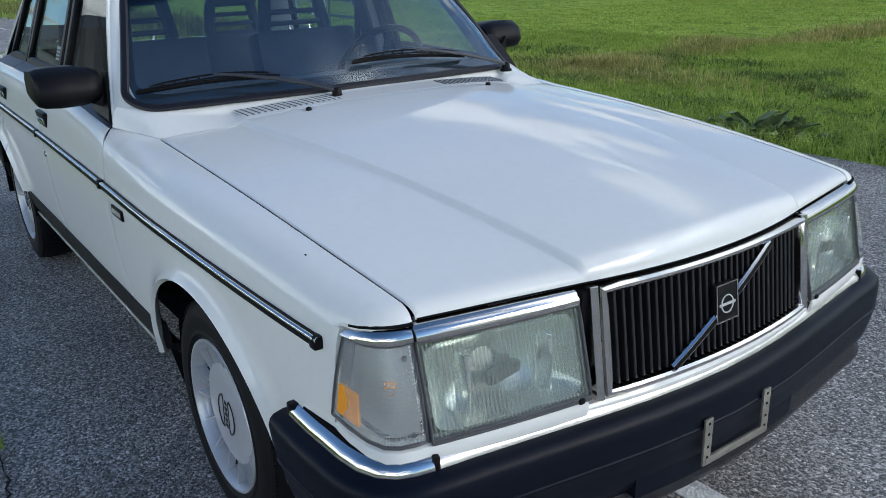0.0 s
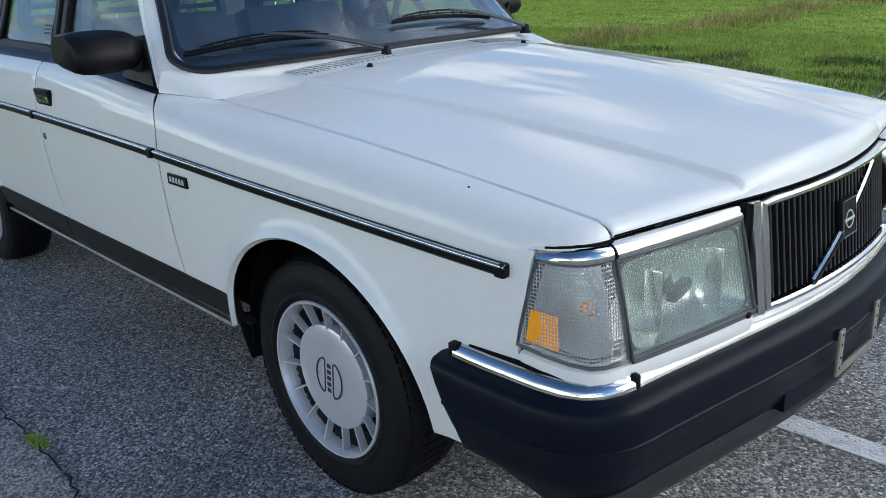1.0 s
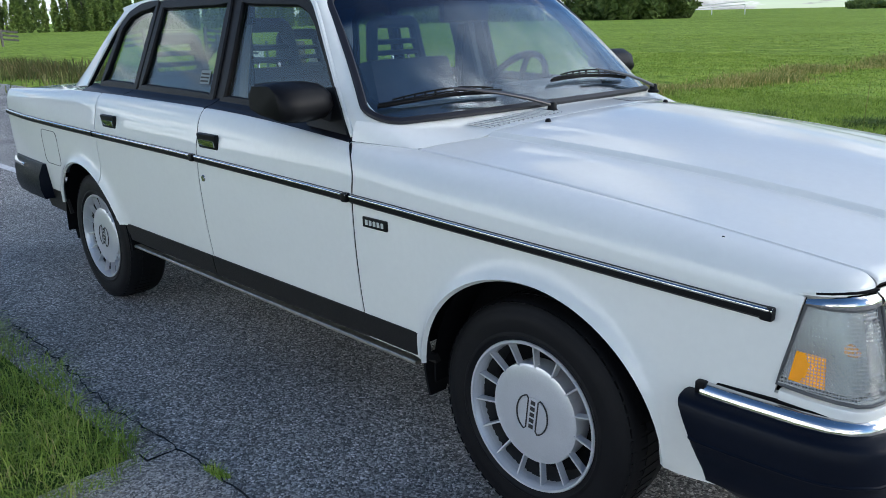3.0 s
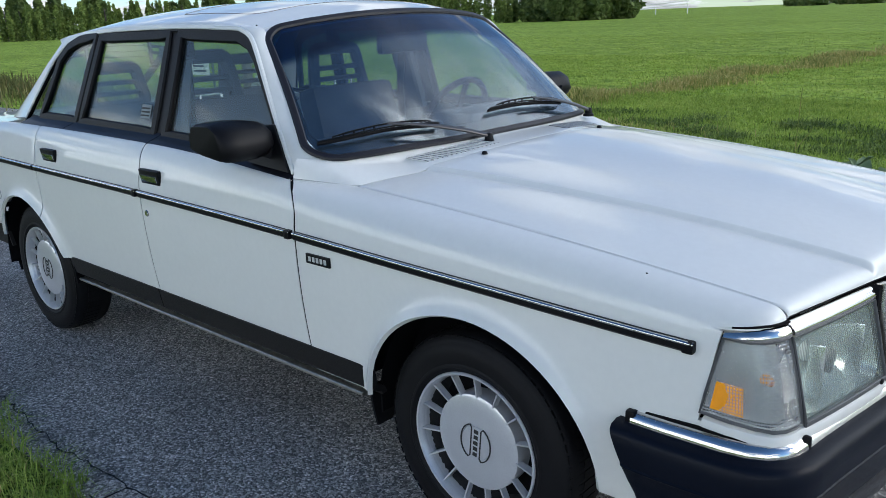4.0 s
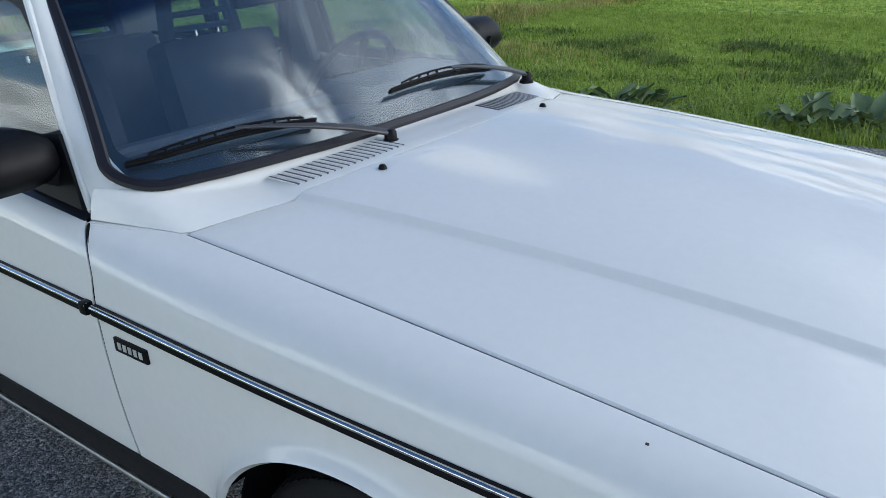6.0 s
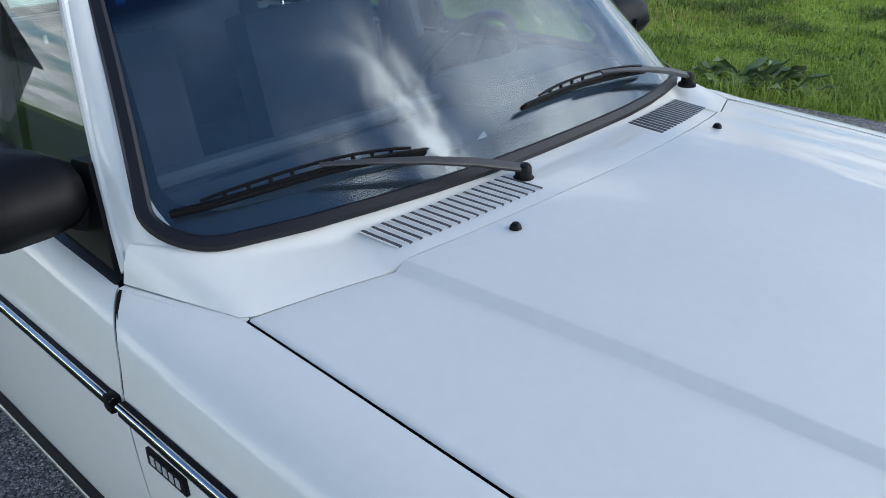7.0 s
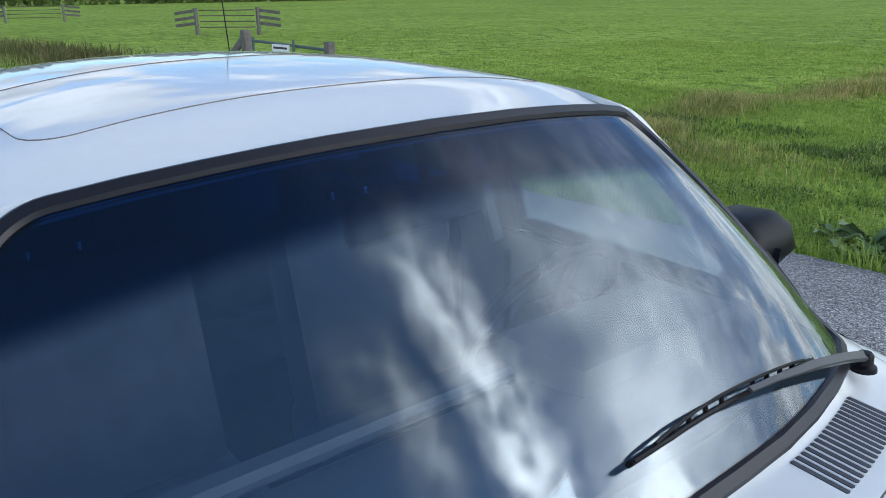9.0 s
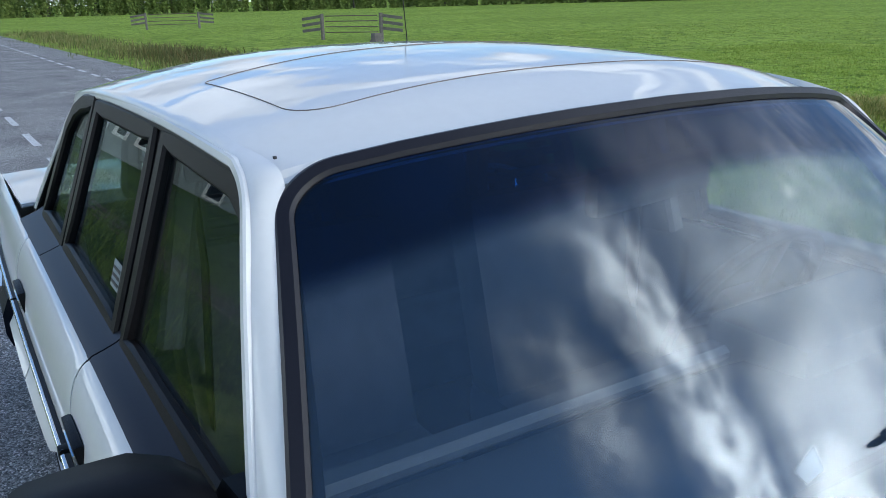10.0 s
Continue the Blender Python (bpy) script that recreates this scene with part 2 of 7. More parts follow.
def lerp_at(x, table):
    """A smooth value at x from a table of (x, value) rows in rising x."""
    xs = [r[0] for r in table]
    ys = [r[1] for r in table]
    if x <= xs[0]:
        return ys[0] + (ys[1] - ys[0]) / (xs[1] - xs[0]) * (x - xs[0])
    if x >= xs[-1]:
        return ys[-1] + (ys[-1] - ys[-2]) / (xs[-1] - xs[-2]) * (x - xs[-1])
    i = max(k for k in range(len(xs) - 1) if xs[k] <= x)
    t = (x - xs[i]) / (xs[i + 1] - xs[i])
    d = lambda k: (ys[min(k + 1, len(xs) - 1)] - ys[max(k - 1, 0)]) / (xs[min(k + 1, len(xs) - 1)] - xs[max(k - 1, 0)])
    h = xs[i + 1] - xs[i]
    m0, m1 = d(i) * h, d(i + 1) * h
    return (2 * t**3 - 3 * t**2 + 1) * ys[i] + (t**3 - 2 * t**2 + t) * m0 + (-2 * t**3 + 3 * t**2) * ys[i + 1] + (t**3 - t**2) * m1


def sheet(rows, thick, inward, bm=None, lip=0.0):
    """A panel from a grid of points, thick metres deep towards the point or way inward; lip rounds its rim."""
    bm = bm or bmesh.new()
    p = np.array(rows, float)
    gu, gv = np.gradient(p, axis=0), np.gradient(p, axis=1)
    nrm = np.cross(gu, gv)
    nrm /= np.linalg.norm(nrm, axis=2, keepdims=True) + 1e-12
    mid = nrm.mean(axis=(0, 1))
    if mid @ np.array(inward, float) < 0:
        nrm = -nrm
    back = p + nrm * thick
    a, b = p.shape[:2]
    if lip:
        p = p.copy()
        edge = np.zeros((a, b), bool)
        edge[0], edge[-1], edge[:, 0], edge[:, -1] = True, True, True, True
        p[edge] += nrm[edge] * lip
    fv = [[bm.verts.new(p[i, j]) for j in range(b)] for i in range(a)]
    bv = [[bm.verts.new(back[i, j]) for j in range(b)] for i in range(a)]
    for i in range(a - 1):
        for j in range(b - 1):
            bm.faces.new((fv[i][j], fv[i + 1][j], fv[i + 1][j + 1], fv[i][j + 1]))
            bm.faces.new((bv[i][j], bv[i][j + 1], bv[i + 1][j + 1], bv[i + 1][j]))
    ring = [(i, 0) for i in range(a)] + [(a - 1, j) for j in range(1, b)] + [(i, b - 1) for i in range(a - 2, -1, -1)] + [(0, j) for j in range(b - 2, 0, -1)]
    for k, (i, j) in enumerate(ring):
        u, v = ring[(k + 1) % len(ring)]
        bm.faces.new((fv[i][j], bv[i][j], bv[u][v], fv[u][v]))
    return bm


def sweep(path, section, up=(0, 0, 1), closed=False, bm=None, scales=None):
    """A bar along path with a closed section of (side, up) points; side is path x up."""
    bm = bm or bmesh.new()
    pts = [Vector(q) for q in path]
    n = len(pts)
    rings = []
    for i, q in enumerate(pts):
        a = pts[(i - 1) % n] if closed or i else q
        b = pts[(i + 1) % n] if closed or i < n - 1 else q
        t = (b - a).normalized()
        u = Vector(up[i] if isinstance(up, list) else up)
        s = t.cross(u).normalized()
        w = s.cross(t)
        k = scales[i] if scales else 1.0
        rings.append([bm.verts.new(q + s * (x * k) + w * (y * k)) for x, y in section])
    m = len(section)
    for i in range(n if closed else n - 1):
        r, r2 = rings[i], rings[(i + 1) % n]
        for j in range(m):
            bm.faces.new((r[j], r[(j + 1) % m], r2[(j + 1) % m], r2[j]))
    if not closed:
        bm.faces.new(rings[0][::-1])
        bm.faces.new(rings[-1])
    return bm


def circle_section(r, n=8):
    return [(r * math.cos(2 * math.pi * k / n), r * math.sin(2 * math.pi * k / n)) for k in range(n)]


def rect_section(w, h, b=0.0):
    if not b:
        return [(-w / 2, -h / 2), (w / 2, -h / 2), (w / 2, h / 2), (-w / 2, h / 2)]
    x, y = w / 2, h / 2
    return [(-x + b, -y), (x - b, -y), (x, -y + b), (x, y - b), (x - b, y), (-x + b, y), (-x, y - b), (-x, -y + b)]


def box(bm, lo, hi, bevel=0.0, m=None):
    r = bmesh.ops.create_cube(bm, size=1.0)["verts"]
    for v in r:
        v.co = Vector([lo[k] + (v.co[k] + 0.5) * (hi[k] - lo[k]) for k in range(3)])
    if bevel:
        es = list({e for v in r for e in v.link_edges})
        g = bmesh.ops.bevel(bm, geom=es, offset=bevel, segments=2, affect="EDGES", profile=0.6)
        r = list({v for v in g["verts"]} | {v for v in r if v.is_valid})
    if m:
        for v in r:
            if v.is_valid:
                v.co = m @ v.co
    return r


def rounded_box(lo, hi, bevel=0.0, m=None):
    bm = bmesh.new()
    box(bm, lo, hi, bevel)
    if m:
        bm.transform(m)
    return bm


def lathe(profile, n=48, axis="y"):
    """A turned body; profile rows of (radius, along)."""
    bm = bmesh.new()
    rings = []
    for r, a in profile:
        ring = []
        for k in range(n):
            c, s = math.cos(2 * math.pi * k / n), math.sin(2 * math.pi * k / n)
            ring.append(bm.verts.new((r * c, a, r * s) if axis == "y" else (r * c, r * s, a)))
        rings.append(ring)
    for i in range(len(rings) - 1):
        for k in range(n):
            bm.faces.new((rings[i][k], rings[i][(k + 1) % n], rings[i + 1][(k + 1) % n], rings[i + 1][k]))
    return bm


def spline(points, t):
    """A smooth point on the line through points, t from 0 to 1."""
    q = t * (len(points) - 1)
    i = min(int(q), len(points) - 2)
    f = q - i
    p = [Vector(points[max(0, min(len(points) - 1, i + k))]) for k in (-1, 0, 1, 2)]
    return 0.5 * (2 * p[1] + (p[2] - p[0]) * f + (2 * p[0] - 5 * p[1] + 4 * p[2] - p[3]) * f * f + (3 * p[1] - p[0] - 3 * p[2] + p[3]) * f**3)


# ---- setting: road, verges, field ----
def road_y(x, y0):
    """The road lies slightly askew to the car."""
    return y0 + 0.0195 * x


# ---- the car: its lines (half widths y, heights z along x; the nose points to +x) ----
def seam_z(x):
    u = (x - 0.12) / 0.62
    return 0.8867 - 0.0568 * u - 0.0153 * u * u - 0.003 * u**3


BELT = [(-3.75, 0.955), (-3.3, 0.975), (-2.66, 0.995), (-1.5, 0.988), (-1.1, 0.972), (-0.69, 0.941), (-0.49, 0.931)]
STRIP = [(-3.75, 0.835), (-3.38, 0.828), (-2.4, 0.82), (-1.5, 0.812), (-0.63, 0.793), (0.0, 0.768), (0.61, 0.731), (0.8, 0.718)]
WIDTH = [(-3.8, 0.80), (-3.3, 0.832), (-2.6, 0.846), (-1.5, 0.848), (-0.6, 0.846), (-0.2, 0.842), (0.2, 0.822), (0.45, 0.803), (0.61, 0.787), (0.74, 0.768)]
HOOD_SIDE = [(-0.49, 0.716), (0.0, 0.712), (0.45, 0.70), (0.735, 0.684)]


def front_drop(lead):
    """How far the leading edge rolls down, lead metres before it."""
    return 0.027 * (1 - math.sqrt(max(0.0, 1 - (1 - min(max(lead, 0.0), 0.034) / 0.034) ** 2.2))) if lead < 0.034 else 0.0


def side_y(x, z):
    d = z - lerp_at(x, STRIP)
    return lerp_at(x, WIDTH) - (1.5 * d * d if d > 0 else 0.2 * d * d)


def arch_z(x, z, cx, r):
    d = abs(x - cx)
    return max(z, 0.31 + math.sqrt(r * r - d * d)) if d < r else z


def flare(x, z, cx, r):
    """The raised lip round a wheel arch."""
    d = math.hypot(x - cx, z - 0.31) - r
    return 0.016 * math.exp(-((d / 0.035) ** 2)) + 0.012 * math.exp(-((d / 0.012) ** 2)) if d > -0.03 else 0.02


ARCHES = ((0.012, 0.372), (-2.65, 0.362))


def body_y(x, z):
    return side_y(x, z) + sum(flare(x, z, c, r) for c, r in ARCHES if z > 0.30)


def gap_shift(x):
    """The front door's leading gap runs back over the shoulder."""
    return -0.068 * (max(0.0, 1 - (x + 0.625) / 0.30) if x > -0.625 else max(0.0, 1 + (x + 0.625) / 0.45))


def side_panel(x0, x1, top, bottom, sgn, n, down=14, roll=8, lip=0.001):
    """A side panel from x0 to x1; top(x) gives (y, z) of the upper edge, bottom(x) the lower height."""
    xs = [x0 + (x1 - x0) * k / n for k in range(n + 1)]
    for c, r in ARCHES:
        xs += [c + s * r * q for s in (-1, 1) for q in (0.9995, 0.985, 0.955, 0.90, 0.82, 0.7)]
    xs = sorted(x for x in set(xs) if x0 - 1e-6 <= x <= x1 + 1e-6)
    rows = []
    for x in xs:
        dx = gap_shift(x)
        yt, zt = top(x + dx)
        zl = bottom(x)
        for c, r in ARCHES:
            zl = arch_z(x, zl, c, r)
        zk = max(zt - 0.085, zl + 0.02)
        p0, p2 = (yt, zt), (body_y(x, zk), zk)
        p1 = (side_y(x, zt - 0.035) + 0.004, zt - 0.004 if yt < 0.75 else zt - 0.012)
        col = []
        for k in range(roll):
            t = k / roll
            col.append(((1 - t) ** 2 * p0[0] + 2 * t * (1 - t) * p1[0] + t * t * p2[0], (1 - t) ** 2 * p0[1] + 2 * t * (1 - t) * p1[1] + t * t * p2[1]))
        for k in range(down + 1):
            z = zk + (zl - zk) * (k / down) ** 0.8
            col.append((body_y(x, z), z))
        rows.append([(x + (dx * (1 - k / roll) ** 1.3 if k < roll else 0.0), sgn * y, z) for k, (y, z) in enumerate(col)])
    return sheet(rows, 0.014, (0, -sgn, 0), lip=lip)


def door_seam(x, top, z0, sgn):
    """Dark strip inside the gap between two side panels."""
    dx = gap_shift(x)
    yt, zt = top(x + dx)
    zk = zt - 0.085
    p0, p1, p2 = (yt, zt), (side_y(x, zt - 0.035) + 0.004, zt - 0.012), (body_y(x, zk), zk)
    col = []
    for k in range(1, 8):
        t = k / 8
        col.append((x + dx * (1 - t) ** 1.3, (1 - t) ** 2 * p0[0] + 2 * t * (1 - t) * p1[0] + t * t * p2[0], (1 - t) ** 2 * p0[1] + 2 * t * (1 - t) * p1[1] + t * t * p2[1]))
    for z in np.linspace(zk, z0, 14).tolist():
        col.append((x, body_y(x, z), z))
    return sweep([(a, sgn * (b - 0.005), c) for a, b, c in col], rect_section(0.010, 0.004), (0, sgn, 0.2))


def mirrored(points, sgn):
    return [(x, sgn * y, z) for x, y, z in points]


FLAP = material("chromed_handle_flap", (0.55, 0.56, 0.55), 0.14, 1.0, vary=0.1, vscale=20)
car = tagged(new("sedan_car"), "white boxy four-door sedan parked on the asphalt road", "car")
car.empty_display_size = 0.3
car.location, car.scale = (0, 0.0075, 0), (1, 1.0094, 1)

# fenders, doors and rear quarters, each side


def fender_top(x):
    if x < -0.49:
        t = (x + 0.69) / 0.20
        return (0.786 + (0.716 - 0.786) * t, 0.941 + (0.931 - 0.941) * t)
    return (lerp_at(x, HOOD_SIDE) + 0.0015, seam_z(x))


def door_top(x):
    return (0.79, lerp_at(x, BELT))


def quarter_top(x):
    return (0.79 - max(0, -2.7 - x) * 0.02, lerp_at(x, BELT))


def fender_bottom(x):
    return 0.355 if x < 0.2 else 0.298 + 0.10 * max(0.0, x - 0.42)


def lamp_edge(z):
    """x of the corner lamp's rear edge."""
    return 0.607 + (z - 0.594) * 0.183


# the corner lamps in plan: rows of x, y along the upper and the lower edge, front to rear
LAMP_TOP = [(0.743, 0.694), (0.738, 0.712), (0.730, 0.731), (0.715, 0.750), (0.690, 0.764), (0.664, 0.770), (0.641, 0.774)]
LAMP_LOW = [(0.783, 0.697), (0.779, 0.722), (0.770, 0.748), (0.753, 0.769), (0.720, 0.782), (0.665, 0.789), (0.609, 0.792)]


sides = {}
for sgn in (-1, 1):
    fender = part("front_fender", side_panel(-0.621, 0.60, fender_top, fender_bottom, sgn, 60, lip=0.0), PAINT, car)
    # nose of the fender: runs on over the lamp and down to its rear edge
    def shell(x, n, low):
        """The fender's outline at x from its upper edge down to the height low."""
        yt, zt = fender_top(x)
        zk = zt - 0.085
        p0, p1, p2 = (yt, zt), (side_y(x, zt - 0.035) + 0.004, zt - 0.004), (side_y(x, zk), zk)
        line = [((1 - t) ** 2 * p0[0] + 2 * t * (1 - t) * p1[0] + t * t * p2[0], (1 - t) ** 2 * p0[1] + 2 * t * (1 - t) * p1[1] + t * t * p2[1]) for t in np.linspace(0, 1, 40).tolist()]
        line += [(side_y(x, z), z) for z in np.linspace(zk, 0.55, 30).tolist()[1:]]
        zs = [-q[1] for q in line]
        return [(float(np.interp(-z, zs, [q[0] for q in line])), z) for z in (zt + (low - zt) * (k / n) ** 1.6 for k in range(n + 1))]

    rows = []
    for u in np.linspace(0, 0.72, 8).tolist() + [0.78, 0.84, 0.89, 0.93, 0.96, 0.98, 1.0]:
        col = []
        for k in range(15):
            x = 0.6 + 0.13 * u
            for _ in range(4):
                y, z = shell(x, 14, 0.774)[k]
                end = float(np.interp(y, [q[1] for q in LAMP_TOP], [q[0] for q in LAMP_TOP])) - 0.012
                x = 0.6 + (max(end, 0.624) - 0.6) * u
            down = front_drop((1 - u) * (end - 0.6)) / (fender_top(x)[1] - 0.774)
            col.append((x, sgn * y, z - down * (z - 0.774)))
        rows.append(col)
    part("fender_nose", sheet(rows, 0.012, (0, -sgn, -0.5)), PAINT, fender)
    rows = []
    for u in np.linspace(0, 1, 4).tolist():
        col = []
        for z in np.linspace(0.775, 0.56, 12).tolist():
            x = 0.6 + (lamp_edge(z) - 0.6) * u
            col.append((x, sgn * (shell(x, 1, z)[1][0]), z))
        rows.append(col)
    part("fender_cheek", sheet(rows, 0.012, (0, -sgn, 0)), PAINT, fender)
    rows = [[(x, sgn * (side_y(x, z) + 0.0004), z) for z in (0.315, 0.45, 0.50, 0.57)] for x in (0.590, 0.64, 0.68, 0.72)]
    part("fender_skirt", sheet(rows, 0.012, (0, -sgn, 0)), PAINT, fender)
    fdoor = part("front_door", side_panel(-1.522, -0.629, door_top, lambda x: 0.43, sgn, 26), PAINT, car)
    rdoor = part("rear_door", side_panel(-2.43, -1.528, door_top, lambda x: 0.43, sgn, 40), PAINT, car)
    quarter = part("rear_quarter", side_panel(-3.72, -2.436, quarter_top, lambda x: 0.43, sgn, 50), PAINT, car)
    sides[sgn] = (fender, fdoor, rdoor, quarter)
    for owner, x, top in ((fdoor, -0.625, door_top), (rdoor, -1.525, door_top)):
        part("door_seam", door_seam(x, top, 0.43, sgn), DARK, owner, "dark gap at the door edge")
    # dark sill with its pale lower rail
    for a, b in ((-1.525, -0.36), (-2.29, -1.531)):
        rows = [[(x, sgn * (side_y(x, z) + 0.004 - (0.03 if z < 0.35 else 0)), z) for z in (0.435, 0.405, 0.38, 0.36, 0.345, 0.335)] for x in np.linspace(a, b, 9)]
        part("sill_cover", sheet(rows, 0.02, (0, -sgn, 0)), SILL, car, "dark textured sill cover")
    part("sill_rail", sweep([(-2.27, sgn * 0.79, 0.328), (-0.42, sgn * 0.79, 0.326)], rect_section(0.03, 0.012, 0.003)), BRACKET, car)
    part("quarter_skirt", sheet([[(x, sgn * (side_y(x, z) + 0.003), z) for z in (0.47, 0.44, 0.40, 0.36)] for x in np.linspace(-3.3, -3.0, 5)], 0.015, (0, -sgn, 0)), SILL, car)
    # side strips: chrome over black
    for owner, a, b in ((fender, -0.618, 0.592), (fdoor, -1.517, -0.634), (rdoor, -2.425, -1.533), (quarter, -3.7, -2.441)):
        xs = np.linspace(a, b, 14)
        def run(off, dz):
            return [(x, sgn * (side_y(x, lerp_at(x, STRIP)) + off), lerp_at(x, STRIP) + dz) for x in xs]
        st = part("side_strip", sweep(run(0.005, 0.0), rect_section(0.018, 0.025, 0.005)), BLACK, owner, "black rubbing strip with a chrome line")
        part("chrome_line", sweep(run(0.0105, 0.0080), [(0.006 * math.cos(q), 0.0048 * math.sin(q)) for q in np.linspace(0, 2 * math.pi, 13)[:-1].tolist()]), CHROME, st)
        for e in (a, b):
            if (owner is fender and e == b) or (owner is fdoor and e == b) or (owner is rdoor and e == b):
                x = e - 0.012
                part("end_cap", rounded_box((x - 0.012, -0.011, -0.0135), (x + 0.013, 0.011, 0.0135), 0.005, Matrix.Translation((0, sgn * (side_y(e, lerp_at(e, STRIP)) + 0.006), lerp_at(e, STRIP)))), BLACK, st)


# ---- hood ----
def hood_rear(y):
    return -0.335 - 0.075 * (abs(y) / 0.514) ** 2 if abs(y) < 0.514 else -0.41 - 0.075 * (abs(y) - 0.514) / 0.2


def hood_front(y):
    a = abs(y)
    return 0.842 - 0.045 * (a / 0.36) ** 2 if a < 0.36 else 0.797 - 0.066 * (a - 0.36) / 0.324


def crease_y(x):
    return 0.4314 - 0.0804 * (x - 0.12) / 0.62


def crease_z(x):
    u = (x - 0.12) / 0.62
    return 0.9204 - 0.0595 * u - 0.0219 * u * u - 0.0036 * u**3


def hood_z(x, y):
    """The hood: side fields, a short slope at the crease, and a bowed middle."""
    a = abs(y)
    half, c, cy = lerp_at(x, HOOD_SIDE), crease_z(x), crease_y(x)
    outer, inner = cy + 0.0070, cy - 0.0070
    if a >= outer:
        t = max(0.0, (half - a) / (half - outer))
        z = seam_z(x) + (c - 0.0075 - seam_z(x)) * t * (1.35 - 0.35 * t)
    elif a <= inner:
        z = c + 0.0075 + (0.024 + 0.011 * min(1.0, max(0.0, (0.4 - x) / 0.75))) * (1 - (a / inner) ** 2)
    else:
        z = c - 0.0075 + 0.015 * (outer - a) / 0.014
    return z


def hood_top(x, y):
    """The hood with its leading edge rolled down to one height."""
    lead = hood_front(y) - x
    z = hood_z(x, y)
    return z - front_drop(lead) / 0.027 * (hood_z(hood_front(y), y) - 0.796) if lead < 0.034 else z


rows = []
for u in [k / 40 * 0.965 for k in range(41)] + [0.972, 0.979, 0.985, 0.990, 0.994, 0.997, 0.999, 1.0]:
    col = []
    cy = crease_y(-0.41 + u * 1.21)
    hs = lerp_at(hood_rear(0.68) * (1 - u) + hood_front(0.68) * u, HOOD_SIDE) - 0.0045
    inner = np.linspace(-(cy - 0.020), cy - 0.020, 27).tolist()
    outer = [cy + o for o in (-0.011, -0.0088, -0.0062, -0.003, 0.0, 0.003, 0.0062, 0.0088, 0.011, 0.020)] + np.linspace(cy + 0.05, hs - 0.012, 8).tolist() + [hs - 0.004, hs]
    for y in [-v for v in outer[::-1]] + inner + outer:
        x = hood_rear(y) * (1 - u) + hood_front(y) * u
        col.append((x, y, hood_top(x, y) - (0.003 if abs(y) > hs - 0.002 else 0)))
    rows.append(col)
hood = part("hood", sheet(rows, 0.012, (0, 0, -1), lip=0.0015), PAINT, car, sharp=50)
for s in (-1, 1):
    part("seam_seal", sweep([(x, s * (lerp_at(x, HOOD_SIDE) - 0.0005), seam_z(x) - 0.012 - front_drop(0.724 - x)) for x in np.linspace(-0.485, 0.720, 40)], rect_section(0.016, 0.004)), DARK, hood, "dark gap beside the hood")
part("front_seal", sweep([(hood_front(y) - 0.012, y, 0.794) for y in np.linspace(-0.672, 0.672, 41)], rect_section(0.018, 0.008, 0.002)), DARK, hood, "dark gap under the hood edge")

for s in (-1, 1):
    z = hood_z(-0.329, 0.328)
    noz = part("washer_nozzle", lathe([(0.0, 0.010), (0.005, 0.0095), (0.008, 0.006), (0.010, 0.0), (0.0, -0.002)], 14, "z"), BLACK, hood, "black washer nozzle")
    for v in noz.data.vertices:
        v.co = v.co + Vector((-0.329, s * 0.328, z))

# inside of the nose: closes what the gaps show, its shade put into the colour
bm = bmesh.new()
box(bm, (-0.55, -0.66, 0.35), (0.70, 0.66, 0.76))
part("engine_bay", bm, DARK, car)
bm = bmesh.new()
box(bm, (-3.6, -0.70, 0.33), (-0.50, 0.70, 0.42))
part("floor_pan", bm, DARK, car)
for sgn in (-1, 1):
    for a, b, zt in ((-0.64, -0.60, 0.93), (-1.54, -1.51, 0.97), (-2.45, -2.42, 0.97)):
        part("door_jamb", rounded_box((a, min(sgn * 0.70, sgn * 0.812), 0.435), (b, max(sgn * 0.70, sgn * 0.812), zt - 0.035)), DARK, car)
    # inner wheel arches, near-black so that the colour carries their shade
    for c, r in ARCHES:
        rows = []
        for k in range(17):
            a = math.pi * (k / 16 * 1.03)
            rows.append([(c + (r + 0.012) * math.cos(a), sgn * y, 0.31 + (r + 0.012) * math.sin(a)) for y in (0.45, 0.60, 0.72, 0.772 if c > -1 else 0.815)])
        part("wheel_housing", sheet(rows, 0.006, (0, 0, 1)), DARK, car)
    for x0, zt, w in ((-0.385, 0.36, 0.14), (-3.03, 0.46, 0.24)):
        rows = [[(x0 - 0.03 * t + (0.02 * t * t), sgn * y, zt - w * t) for y in (0.62 + 0.09 * t, 0.68 + 0.06 * t, 0.74 + 0.02 * t, 0.80 - 0.03 * t)] for t in np.linspace(0, 1, 6)]
        part("mud_flap", sheet(rows, 0.008, (-1, 0, 0)), RUBBER, car)


# ---- cowl, windshield, roof ----
WS_B = [(-0.472, 0.0, 1.003), (-0.482, 0.25, 1.001), (-0.522, 0.47, 0.997), (-0.560, 0.60, 0.992), (-0.606, 0.695, 0.988), (-0.662, 0.760, 0.985)]
WS_T = [(-0.967, 0.0, 1.420), (-0.976, 0.2, 1.415), (-1.002, 0.4, 1.399), (-1.024, 0.52, 1.383), (-1.045, 0.60, 1.367)]


def smooth_along(table, t):
    q = [r[1] for r in table]
    y = abs(t) * q[-1]
    wide = 1.0 if t < 0 else 1.0 - 0.115 * t**4 if table is WS_B else 1.0 - 0.075 * t**4
    return (lerp_at(y, [(r[1], r[0]) for r in table]), math.copysign(y * wide, t), lerp_at(y, [(r[1], r[2]) for r in table]))


